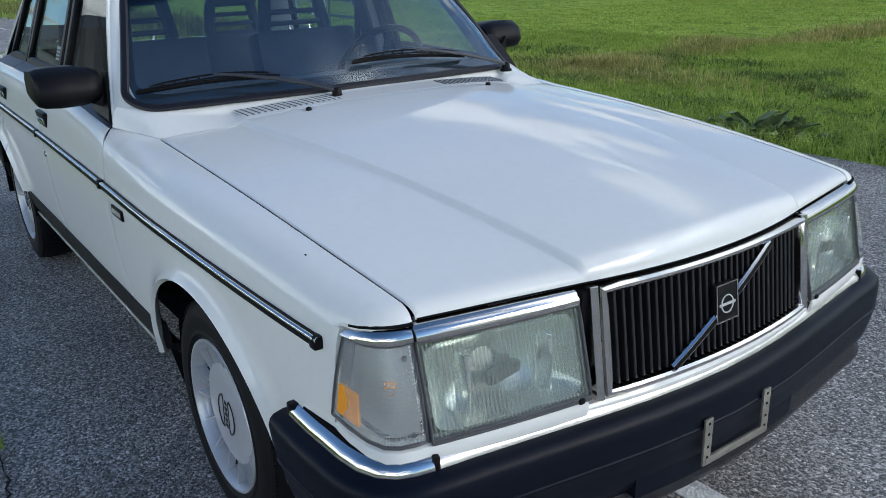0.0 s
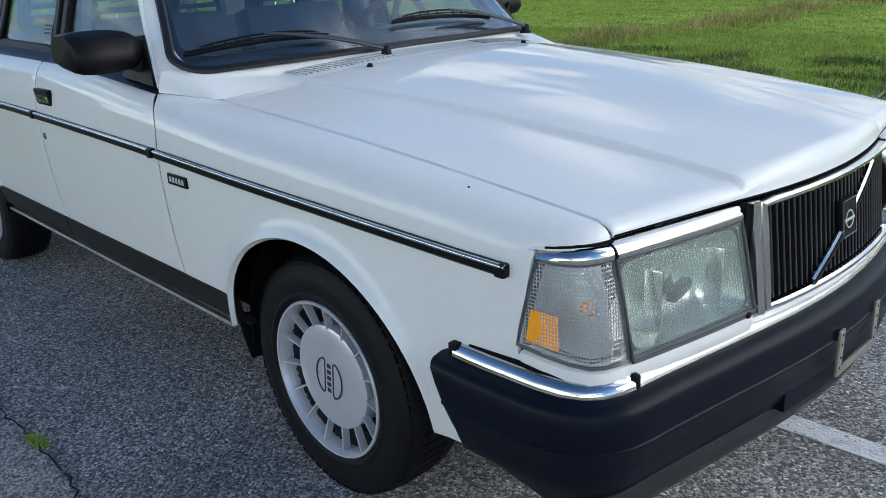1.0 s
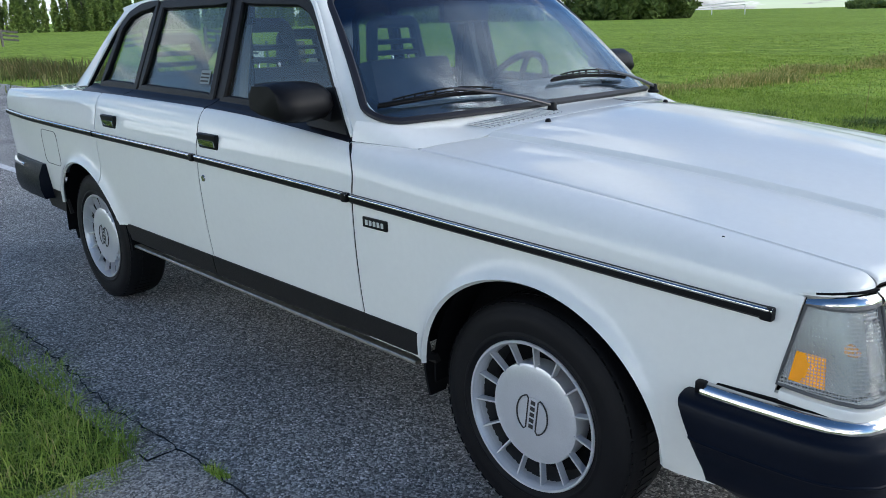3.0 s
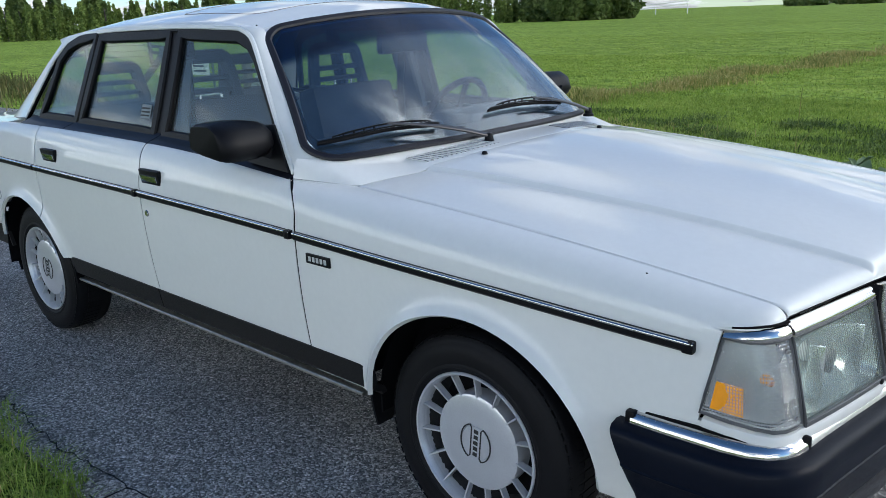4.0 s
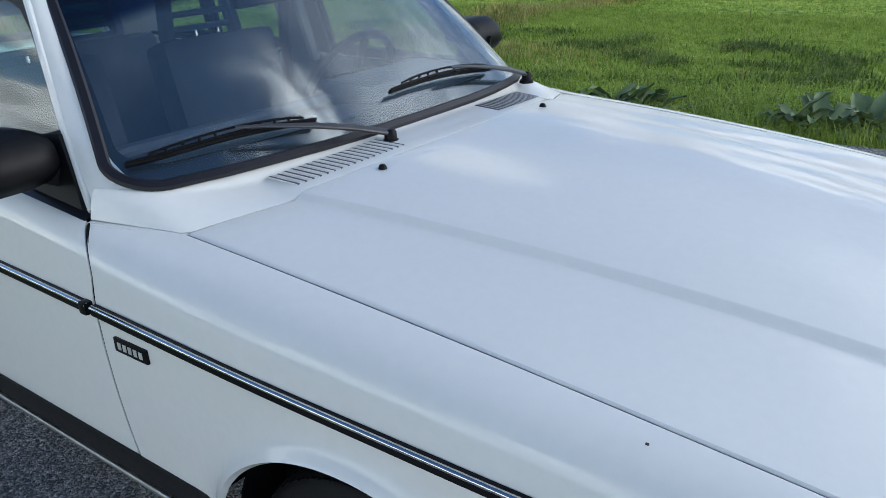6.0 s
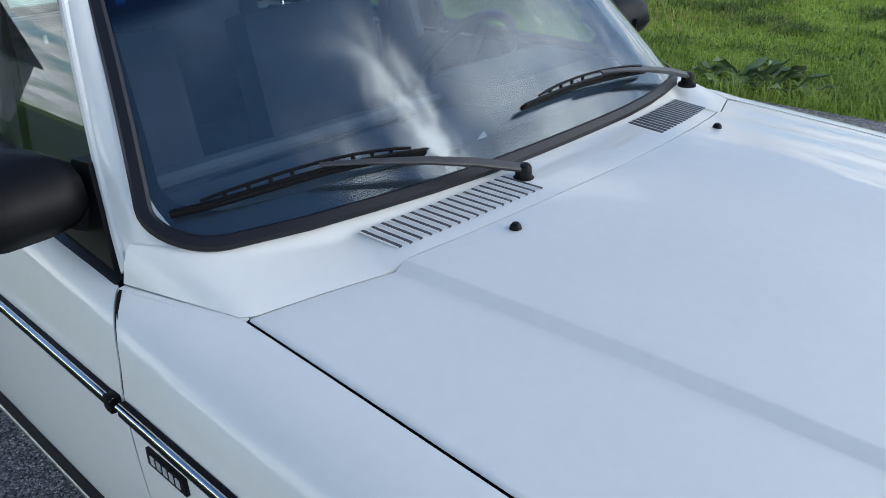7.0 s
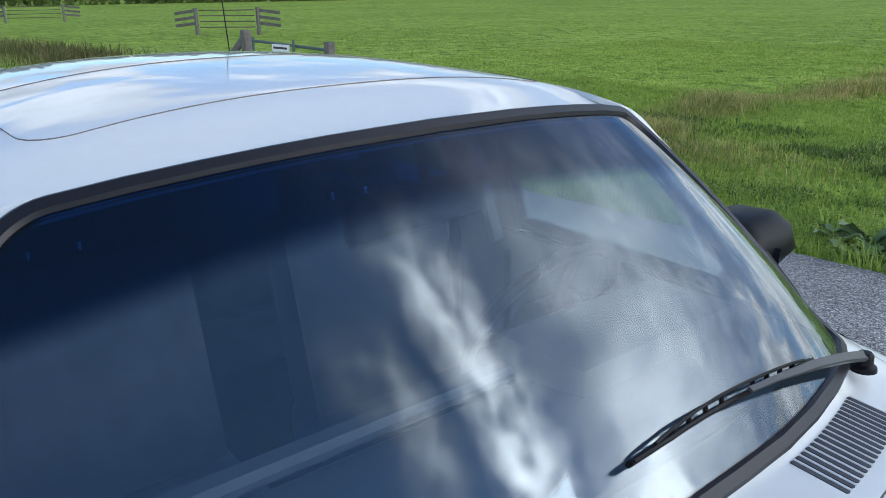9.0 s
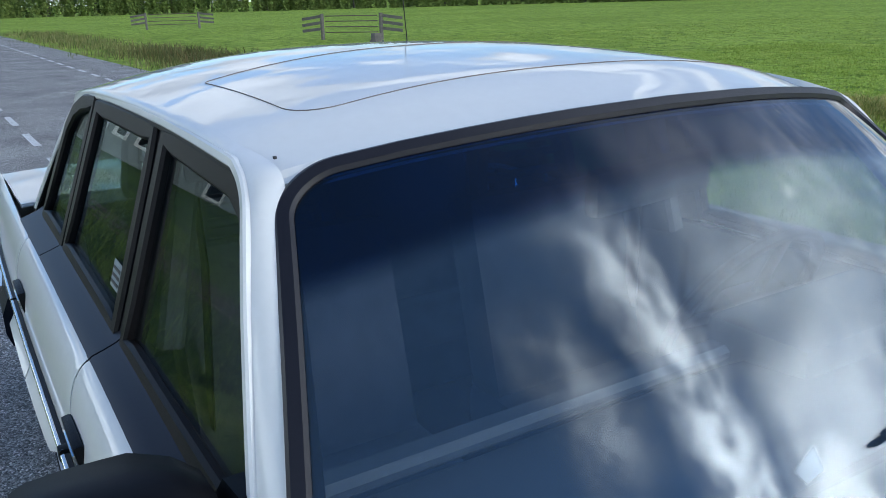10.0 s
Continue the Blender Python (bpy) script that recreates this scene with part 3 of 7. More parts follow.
def ws_point(t, v):
    """The windshield: t across from -1 to 1, v up from 0 to 1, slightly bowed."""
    a, b = Vector(smooth_along(WS_B, t)), Vector(smooth_along(WS_T, t))
    p = a.lerp(b, v)
    bow = 0.018 * 4 * v * (1 - v)
    return p + Vector((0.68, 0, 0.73)) * bow




def ws_reach(v, inset=0.012, corner=0.075):
    """How far across the glass reaches at the height v: its corners are round."""
    over = min(1.0, max(0.0, (abs(v - 0.5) - 0.5 + (inset + corner) / 0.64) * 0.64 / corner))
    return 1 - (inset + corner * (1 - math.sqrt(1 - over * over))) / 0.67


rows = [[tuple(ws_point(t * ws_reach(v), v)) for t in np.linspace(-1, 1, 33)] for v in [0.02, 0.022, 0.026, 0.033, 0.044, 0.06, 0.08, 0.105, 0.14] + np.linspace(0.2, 0.8, 11).tolist() + [0.86, 0.895, 0.92, 0.94, 0.956, 0.967, 0.974, 0.978, 0.98]]
shield = part("windshield", sheet(rows, 0.004, (-0.7, 0, -0.7)), WINDSHIELD, car, "clear windshield with a dark blue shade band")
shield.visible_shadow = False


def ws_ring(inset, lift=0.0, corner=0.075, n=10):
    """A rounded outline near the windshield's rim."""
    h = 0.64
    pts = []
    cx, cy, r = 1 - inset / 0.67 - corner / 0.67, 0.5 - inset / h - corner / h, corner
    for sx, sy, a0 in ((1, 1, 0), (-1, 1, 90), (-1, -1, 180), (1, -1, 270)):
        for k in range(n + 1):
            a = radians(a0 + 90 * k / n)
            t, v = sx * cx + r / 0.67 * math.cos(a), 0.5 + sy * cy + r / h * math.sin(a)
            pts.append((t, v))
        nx = {(1, 1): (-1, 1), (-1, 1): (-1, -1), (-1, -1): (1, -1), (1, -1): (1, 1)}[(sx, sy)]
        end = (nx[0] * cx + (r / 0.67 * math.cos(radians(a0 + 90))), 0.5 + nx[1] * cy + r / h * math.sin(radians(a0 + 90)))
        st = pts[-1]
        for k in range(1, 12):
            pts.append((st[0] + (end[0] - st[0]) * k / 12, st[1] + (end[1] - st[1]) * k / 12))
    return [ws_point(t, v) + Vector((0.68, 0, 0.73)) * lift for t, v in pts]


WS_UP = (0.68, 0, 0.73)
ring = ws_ring(0.008, 0.003)
lean = [(0.68, 0.45 * math.copysign(max(0.0, abs(p.y) / (0.60 + 0.16 * (1.40 - p.z) / 0.40) - 0.80) / 0.20, p.y), 0.73) for p in ring]
part("windshield_gasket", sweep(ring, rect_section(0.025, 0.012, 0.005), lean, True), GASKET, car, "dark rubber windshield gasket")
# printed border on the glass: wide along the bottom, narrow elsewhere
def ws_ring_tv(inset, corner, n=10):
    """Ring as pairs of (t, v)."""
    pts = []
    cx, cy, r = 1 - inset / 0.67 - corner / 0.67, 0.5 - inset / 0.64 - corner / 0.64, corner
    for sx, sy, a0 in ((1, 1, 0), (-1, 1, 90), (-1, -1, 180), (1, -1, 270)):
        arc = [(sx * cx + r / 0.67 * math.cos(radians(a0 + 90 * k / n)), 0.5 + sy * cy + r / 0.64 * math.sin(radians(a0 + 90 * k / n))) for k in range(n + 1)]
        if pts:
            pts += [(pts[-1][0] + (arc[0][0] - pts[-1][0]) * k / 12, pts[-1][1] + (arc[0][1] - pts[-1][1]) * k / 12) for k in range(1, 12)]
        pts += arc
    pts += [(pts[-1][0] + (pts[0][0] - pts[-1][0]) * k / 12, pts[-1][1] + (pts[0][1] - pts[-1][1]) * k / 12) for k in range(1, 13)]
    return pts


rows = []
for t, v in ws_ring_tv(0.004, 0.075):
    f = (v - 0.02) / 0.96
    t2, v2 = t * (0.958 + 0.014 * f), 0.115 + (0.965 - 0.125) * f
    rows.append([tuple(ws_point(t + (t2 - t) * u, v + (v2 - v) * u) + Vector((0.68, 0, 0.73)) * -0.009) for u in np.linspace(0, 1, 6).tolist()])
part("glass_border", sheet(rows, 0.0008, (-0.7, 0, -0.7)), BLACK, shield, "black ceramic border of the glass")

for sx in (-1, 1):
    for sy in (1,):
        rows = []
        for k in range(11):
            a = radians(9 * k)
            rr, c0 = 0.075, (1 - 0.07 / 0.67, 0.5 - 0.07 / 0.64)
            arc = (c0[0] + rr / 0.67 * math.cos(a), c0[1] + rr / 0.64 * math.sin(a))
            far = (1.02 if sy > 0 else 1.055, min(0.525, c0[1] + rr / 0.64 * math.tan(a))) if k <= 5 else (min(1.02, c0[0] + rr / 0.67 / math.tan(a)), 0.525)
            rows.append([tuple(ws_point(sx * (arc[0] + (far[0] - arc[0]) * u), 0.5 + sy * (arc[1] + (far[1] - arc[1]) * u)) + Vector((0.68, 0, 0.73)) * -0.006) for u in (0, 0.5, 1)])
        part("corner_fillet", sheet(rows, 0.006, (-0.7, 0, -0.7)), PAINT, car)

# dark grey that paints the sunken shade of the flush air slots
SLOT = material("slot_shade", (0.06, 0.06, 0.064), 0.6, vary=0.25, vscale=40)

# cowl between hood and glass, round to the pillar feet
def cowl_edges(s, sgn=-1):
    """Front and rear edge of the cowl, s from 0 at the middle to 1 at the pillar foot."""
    if s < 0.82:
        y = 0.716 * s / 0.82
        a = Vector((hood_rear(y) - 0.003, y, hood_z(hood_rear(y) - 0.003, y) - 0.001))
        b = Vector(smooth_along(WS_B, sgn * 0.93 * s / 0.82))
    else:
        f = (s - 0.82) / 0.18
        a = Vector((-0.490, 0.716, 0.9315)).lerp(Vector((-0.690, 0.784, 0.943)), f)
        b = Vector(smooth_along(WS_B, sgn * (0.93 + 0.07 * f))) + Vector((-0.012, sgn * 0.004, 0.006)) * f * f
    b.y = abs(b.y)
    return a, b + Vector((-0.015, 0, 0.009))


def cowl_at(y, v):
    s = 0.82 * abs(y) / 0.716
    a, b = cowl_edges(s, math.copysign(1, y))
    p = a.lerp(b, v)
    p.z = a.z + (b.z - a.z) * (0.32 * v + 0.68 * max(0.0, (v - 0.80) / 0.20) ** 1.5)
    p.y = math.copysign(p.y, y)
    return p


rows = []
for t in np.linspace(-1, 1, 81):
    a, b = cowl_edges(abs(t), math.copysign(1, t))
    col = []
    for v in np.linspace(0, 1, 15).tolist():
        p = a.lerp(b, v)
        f = min(1.0, max(0.0, (abs(t) - 0.56) / 0.26))
        w = (0.32 * v + 0.68 * max(0.0, (v - 0.80) / 0.20) ** 1.5) * (1 - f) + v * f
        p.z = a.z + (b.z - a.z) * w + 0.012 * math.sin(math.pi * v) * max(0, (abs(t) - 0.82) / 0.18)
        col.append((p.x, math.copysign(p.y, t), p.z))
    rows.append(col)
cowl = part("cowl_panel", sheet(rows, 0.01, (0, 0, -1), lip=0.0005), PAINT, car, sharp=60)
for s in (-1, 1):
    part("joint_flange", sweep([tuple(Vector((-0.486, s * 0.717, 0.9275)).lerp(Vector((-0.690, s * 0.785, 0.9385)), f)) for f in np.linspace(0, 1, 9).tolist()], rect_section(0.020, 0.003)), PAINT, cowl)
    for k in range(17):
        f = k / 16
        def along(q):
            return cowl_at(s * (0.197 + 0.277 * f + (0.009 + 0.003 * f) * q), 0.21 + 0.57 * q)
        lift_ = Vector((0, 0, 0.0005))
        part("air_slot", sweep([along(q) + lift_ for q in (0.0, 0.02, 0.17, 0.33, 0.5, 0.67, 0.83, 0.98, 1.0)], rect_section(0.0082, 0.002, 0.0004), scales=[0.55, 1, 1, 1, 1, 1, 1, 1, 0.55]), SLOT, cowl, "air slot, its shade painted as a dark strip")
        part("slot_lip", sweep([along(q) + lift_ + Vector((0, s * 0.0049, 0.0004)) for q in (0.0, 0.25, 0.5, 0.75, 1.0)], rect_section(0.0016, 0.003, 0.0005)), PAINT, cowl)


# roof
RAIL = [(-0.70, 0.772, 0.955), (-0.80, 0.738, 1.075), (-0.92, 0.690, 1.225), (-0.99, 0.660, 1.303), (-1.045, 0.638, 1.348), (-1.11, 0.624, 1.371), (-1.18, 0.6215, 1.379), (-1.55, 0.618, 1.388), (-2.1, 0.615, 1.380), (-2.38, 0.618, 1.350), (-2.52, 0.640, 1.28), (-2.62, 0.69, 1.15), (-2.72, 0.74, 1.01)]


def far_in(x):
    """How far the offside pillar and rail stand in from the mirrored line."""
    return lerp_at(-x, [(0.69, 0.030), (0.80, 0.055), (1.0, 0.050), (1.12, 0.042), (1.3, 0.020), (1.6, 0.0)])


def roof_z(x, y):
    mid = lerp_at(x, [(-2.62, 1.402), (-2.45, 1.428), (-2.1, 1.466), (-1.6, 1.479), (-1.25, 1.465), (-1.10, 1.447), (-0.97, 1.420)])
    edge = lerp_at(x, [(-2.62, 1.335), (-2.45, 1.362), (-2.1, 1.392), (-1.6, 1.402), (-1.25, 1.395), (-1.04, 1.368)])
    t = min(1.0, abs(y) / 0.615)
    return edge + (mid - edge) * (1 - t**2.4)


rows = []
for u in np.linspace(0, 1, 33):
    col = []
    for t in np.linspace(-1, 1, 41):
        f = smooth_along(WS_T, t * 1.0)
        y = t * 0.612
        x0, x1 = f[0] + 0.010, -2.58 + 0.05 * t * t
        x = x0 + (x1 - x0) * u
        y -= far_in(x) * max(0.0, t) ** 3
        z = roof_z(x, y)
        if u < 0.12:
            z = f[2] - 0.008 + (z - f[2] + 0.008) * (u / 0.12) ** 0.7 if u else f[2] - 0.010
        col.append((x, y, z))
    rows.append(col)
roof = part("roof", sheet(rows, 0.015, (0, 0, -1)), PAINT, car, sharp=60)
# sliding roof seam
SEAM = material("dusty_seam", (0.16, 0.135, 0.11), 0.8, vary=0.3, vscale=20)
ring = []
for cx, cy, a0, r in ((-1.262, 0.43, 0, 0.07), (-1.655, 0.485, 90, 0.015), (-1.655, -0.485, 180, 0.015), (-1.262, -0.43, 270, 0.07)):
    for k in range(7):
        a = radians(a0 + 15 * k)
        ring.append((cx + r * math.cos(a), cy + r * math.sin(a)))
dense = []
for k, p in enumerate(ring):
    q = ring[(k + 1) % len(ring)]
    m = max(1, int(math.dist(p, q) / 0.05))
    dense += [(p[0] + (q[0] - p[0]) * j / m, p[1] + (q[1] - p[1]) * j / m) for j in range(m)]
part("sunroof_seam", sweep([(x, y, roof_z(x, y) + 0.0006) for x, y in dense], rect_section(0.0007, 0.0018), (0, 0, 1), True), SEAM, roof, "thin grey-brown sunroof seam")
part("antenna", sweep([(-2.47, 0.40, 1.38), (-2.50, 0.40, 1.60), (-2.53, 0.40, 1.95)], circle_section(0.002, 6)), BLACK, roof)

for sgn in (-1, 1):
    slim = [(x, y if sgn < 0 else y - far_in(x), z) for x, y, z in RAIL]
    rail = mirrored(slim, sgn)
    dense = []
    for k in range(len(rail) - 1):
        dense += [tuple(spline(rail, (k + j / 4) / (len(rail) - 1))) for j in range(4)]
    dense.append(rail[-1])
    n = len(RAIL)
    # white band between rail and glass or roof: A pillar, cant rail, C pillar
    inner = [tuple(ws_point(sgn * 0.93, 0.03) + Vector((0.006, 0, -0.014)))] + [tuple(ws_point(sgn * 0.975, v) + Vector((-0.002, 0, 0.001))) for v in (0.16, 0.34, 0.52, 0.70, 0.86)]
    inner = [(q[0], abs(q[1]), q[2]) for q in inner] + [(-1.035, 0.592 if sgn < 0 else 0.560, 1.372), *((x, y - (far_in(x) if sgn > 0 else 0), roof_z(x, y - (far_in(x) if sgn > 0 else 0)) + 0.001) for x, y in ((-1.10, 0.590), (-1.18, 0.600)))]
    outer = [(x, y if sgn < 0 else y - far_in(x), z) for x, y, z in [(-0.69, 0.775, 0.942), (-0.755, 0.753, 1.020), (-0.815, 0.732, 1.095), (-0.875, 0.708, 1.170), (-0.935, 0.684, 1.243), (-0.99, 0.660, 1.303), (-1.045, 0.638, 1.348), (-1.11, 0.624, 1.371), (-1.18, 0.6215, 1.379)]]
    rows = []
    for t in np.linspace(0, 1, 41).tolist():
        a, b = spline(mirrored(outer, sgn), t), spline(mirrored([tuple(q) for q in inner], sgn), t)
        m = (a + b) / 2 + Vector((0.012, sgn * 0.014, 0.010))
        m = m.lerp(Vector((a.x, sgn * (0.626 - (far_in(a.x) if sgn > 0 else 0)), roof_z(a.x, 0.612))), max(0.0, (t - 0.7) / 0.3) ** 2)
        rows.append([tuple((1 - u) ** 2 * a + 2 * u * (1 - u) * m + u * u * b) for u in np.linspace(0, 1, 9).tolist()])
    part("a_pillar", sheet(rows, 0.012, (-0.5, -sgn, 0)), PAINT, car, sharp=60)
    rows = []
    for x in np.linspace(-1.17, -2.5, 30):
        rz = lerp_at(-x, [(-p[0], p[2]) for p in RAIL[5:10]] + [(2.55, 1.285)])
        inn = far_in(x) if sgn > 0 else 0.0
        ry = 0.620 - inn
        a, b = Vector((x, sgn * ry, min(rz, roof_z(x, 0.612) - 0.004))), Vector((x, sgn * (0.600 - inn), roof_z(x, 0.600 - inn) + 0.001))
        m = Vector((x, sgn * (0.626 - inn), roof_z(x, 0.612)))
        rows.append([tuple((1 - t) ** 2 * a + 2 * t * (1 - t) * m + t * t * b) for t in np.linspace(0, 1, 6)])
    part("cant_rail", sheet(rows, 0.015, (0, -sgn, -0.4)), PAINT, car)
    # C pillar
    rows = []
    for k in range(9, 13):
        a = Vector(rail[k])
        f = (k - 9) / 3
        b = Vector((-2.53 - 0.50 * f, sgn * (0.600 + 0.08 * f), 1.345 - 0.355 * f))
        rows.append([tuple(a.lerp(b, t) + Vector((0, sgn * 0.012 * math.sin(math.pi * t), 0))) for t in np.linspace(0, 1, 5)])
    fine = []
    for t in np.linspace(0, 1, 16):
        q = t * 3
        i = min(int(q), 2)
        fine.append([tuple(Vector(rows[i][j]).lerp(Vector(rows[i + 1][j]), q - i)) for j in range(5)])
    part("c_pillar", sheet(fine, 0.02, (0, -sgn, 0)), PAINT, car)
    part("drip_rail", sweep(dense, rect_section(0.016, 0.012, 0.003), (0, sgn, 0.25)), PAINT, car)
    part("rail_seal", sweep([tuple(Vector(p) + Vector((0.0, -sgn * 0.004, -0.013))) for p in dense], rect_section(0.012, 0.016, 0.003), (0, sgn, 0.25)), BLACK, car)
    # black surround between the rail and the window frames
    rows = []
    for k, p in enumerate(dense[:41]):
        a, b = Vector(dense[max(k - 1, 0)]), Vector(dense[min(k + 1, len(dense) - 1)])
        d = (b - a).normalized()
        into = Vector((d.z, 0, -d.x)) if d.x < 0 else Vector((-d.z, 0, d.x))
        if into.z > 0:
            into = -into
        p = Vector(p) + Vector((0, -sgn * 0.010, 0))
        rows.append([tuple(p + into * w + Vector((0, -sgn * 0.10 * w, 0))) for w in (0.004, 0.02, 0.05)])
    part("door_surround", sheet(rows, 0.012, (0, -sgn, 0)), BLACK, car)

    # ---- windows: the leaf of each door above the belt ----
    def plane_y(x, z):
        zb = lerp_at(x, BELT) + 0.028
        yt = 0.612
        return 0.728 + (yt - 0.728) * (z - zb) / (1.372 - zb)

    def lift(q, off=0.0):
        return (q[0], sgn * (plane_y(*q) + off), q[1])

    fender, fdoor, rdoor, quarter = sides[sgn]
    leaves = (
        (fdoor, [(-1.50, 1.010), (-0.775, 0.990), (-0.88, 1.12), (-1.012, 1.28), (-1.065, 1.325), (-1.13, 1.347), (-1.50, 1.360)]),
        (rdoor, [(-2.17, 1.022), (-1.575, 1.012), (-1.575, 1.360), (-2.11, 1.354)]),
        (quarter, [(-2.56, 1.024), (-2.215, 1.022), (-2.155, 1.362), (-2.31, 1.345), (-2.40, 1.318), (-2.46, 1.27)]),
    )
    for owner, outline in leaves:
        dense2 = []
        for k, p in enumerate(outline):
            q = outline[(k + 1) % len(outline)]
            m = max(1, int(math.dist(p, q) / 0.06))
            dense2 += [(p[0] + (q[0] - p[0]) * j / m, p[1] + (q[1] - p[1]) * j / m) for j in range(m)]
        ring = [lift(q, 0.0) for q in dense2]
        fr = part("window_frame", sweep(ring, rect_section(0.042, 0.022, 0.006), (0, sgn, 0.25), True), BLACK, owner, "black window frame")
        bm = bmesh.new()
        for off in (-0.004, -0.008):
            vs = [bm.verts.new(lift(q, off)) for q in dense2]
            bm.faces.new(vs)
        pane = part("pane", bm, GLASS, owner)
        pane.visible_shadow = False
    if sgn < 0:
        st = part("window_sticker", sheet([[lift((x, z), 0.0) for z in (1.06, 1.085, 1.11)] for x in (-1.70, -1.665, -1.63)], 0.001, (0, -sgn, 0)), STICKER, rdoor, "small faded sticker in the window")
        for k in range(3):
            part("sticker_bar", sheet([[lift((x, z), 0.0015) for z in (1.068 + 0.013 * k, 1.074 + 0.013 * k)] for x in (-1.694, -1.636)], 0.0005, (0, -sgn, 0)), INK, st)
    part("b_pillar", sheet([[lift((x, z), 0.002) for z in np.linspace(1.0, 1.375, 8)] for x in (-1.585, -1.538, -1.49)], 0.03, (0, -sgn, 0)), BLACK, car)
    # black belt under the windows
    for owner, a, b in ((fdoor, -1.522, -0.70), (rdoor, -2.22, -1.528), (quarter, -2.66, -2.226)):
        rows = []
        for x in np.linspace(a, b, 12):
            zb = lerp_at(x, BELT)
            rows.append([(x, sgn * y, zb + z) for y, z in ((0.797, -0.006), (0.786, 0.003), (0.765, 0.010), (0.745, 0.018), (0.728, 0.028), (0.715, 0.026))])
        part("belt_moulding", sheet(rows, 0.012, (0, -sgn * 0.5, -1)), TRIM, owner, "dark belt moulding under the window")
    # handles and lock
    for owner, x, z in ((fdoor, -1.436, 0.88), (rdoor, -2.276, 0.887)):
        y = side_y(x, z)
        tilt = Matrix.Translation((x, sgn * y, z)) @ Matrix.Rotation(sgn * radians(-9), 4, "X")
        h = part("door_handle", rounded_box((-0.066, -0.009, -0.027), (0.066, 0.009, 0.027), 0.006, tilt), BLACK, owner, "black door handle with a chrome flap")
        part("handle_flap", rounded_box((-0.052, -0.013, -0.016), (0.052, 0.013, 0.008), 0.003, tilt), FLAP, h)
    lk = lathe([(0.0, 0.004), (0.010, 0.004), (0.0125, 0.001), (0.0125, -0.004)], 16)
    lk.transform(Matrix.Translation((-1.508 + 0.02, sgn * (side_y(-1.49, 0.742) + 0.0), 0.742)) @ Matrix.Diagonal((1, sgn, 1, 1)))
    part("door_lock", lk, STEEL, fdoor)
    # dark badge behind the front wheel
    bx, bz = -0.522, 0.733
    by = side_y(bx, bz) + 0.002
    bd = part("badge", rounded_box((bx - 0.052, sgn * by - 0.004, bz - 0.015), (bx + 0.052, sgn * by + 0.004, bz + 0.015), 0.002), BLACK, fender, "black name badge with silver marks")
    for k in range(5):
        x = bx - 0.034 + 0.017 * k
        part("badge_mark", rounded_box((x - 0.0055, sgn * by - 0.0052, bz - 0.0075), (x + 0.0055, sgn * by + 0.0052, bz + 0.0075), 0.001), SILVERINK, bd)
    # outside mirror
    mx = -0.86
    prof = [(-0.905, 1.012), (-0.79, 1.000), (-0.765, 1.03), (-0.785, 1.085), (-0.84, 1.112), (-0.955, 1.108), (-0.985, 1.08), (-0.985, 1.03)]
    bm = bmesh.new()
    rings = []
    for y, sc, sh in ((0.765, 0.62, 0.02), (0.79, 0.86, 0.012), (0.83, 1.0, 0.0), (0.89, 1.02, 0.0), (0.93, 0.97, -0.004), (0.948, 0.86, -0.008)):
        cx, cz = (-0.875 if sgn < 0 else -0.917) + sh, 1.056 if sgn < 0 else 1.082
        y -= 0.0 if sgn < 0 else 0.028
        sc *= 1.0 if sgn < 0 else 0.92
        rings.append([bm.verts.new((cx + (px + 0.875) * sc * (0.9 if px > -0.9 else 0.85), sgn * y, cz + (pz - 1.056) * sc)) for px, pz in prof])
    m = len(prof)
    for i in range(len(rings) - 1):
        for j in range(m):
            bm.faces.new((rings[i][j], rings[i][(j + 1) % m], rings[i + 1][(j + 1) % m], rings[i + 1][j]))
    bm.faces.new(rings[0])
    bm.faces.new(rings[-1])
    bmesh.ops.subdivide_edges(bm, edges=bm.edges, cuts=1, smooth=0.6, use_grid_fill=True)
    mirror = part("side_mirror", bm, BLACK, car, "black plastic side mirror", sharp=60)
    bm = bmesh.new()
    outline = ((-0.712, 0.958), (-0.765, 1.030), (-0.815, 1.090), (-0.87, 1.085), (-0.915, 1.000), (-0.92, 0.972))
    rings = [[bm.verts.new((x, sgn * (0.772 - 0.28 * (z - 0.96) + o), z)) for x, z in outline] for o in (0.012, -0.03)]
    for q in range(6):
        bm.faces.new((rings[0][q], rings[0][(q + 1) % 6], rings[1][(q + 1) % 6], rings[1][q]))
    bm.faces.new(rings[0])
    bm.faces.new(rings[1][::-1])
    part("mirror_sail", bm, BLACK, mirror)
    part("mirror_foot", sheet([[(-0.80 - 0.085 * a, sgn * (0.765 + 0.05 * b), 0.985 + 0.012 * a + 0.02 * b + c * (0.05 + 0.02 * b)) for c in (0, 0.5, 1)] for a, b in ((0, 0), (0.1, 0.4), (0.2, 0.8), (0.25, 1.0))], 0.075, (-1, 0, 0)), BLACK, mirror)

part("paint_chip", rounded_box((0.451, -0.7435, 0.849), (0.456, -0.7405, 0.852), 0.001), INK, sides[-1][0])
part("paint_chip", rounded_box((-1.092, -0.582, roof_z(-1.09, 0.58) - 0.002), (-1.086, -0.578, roof_z(-1.09, 0.58) + 0.002), 0.001), INK, roof)

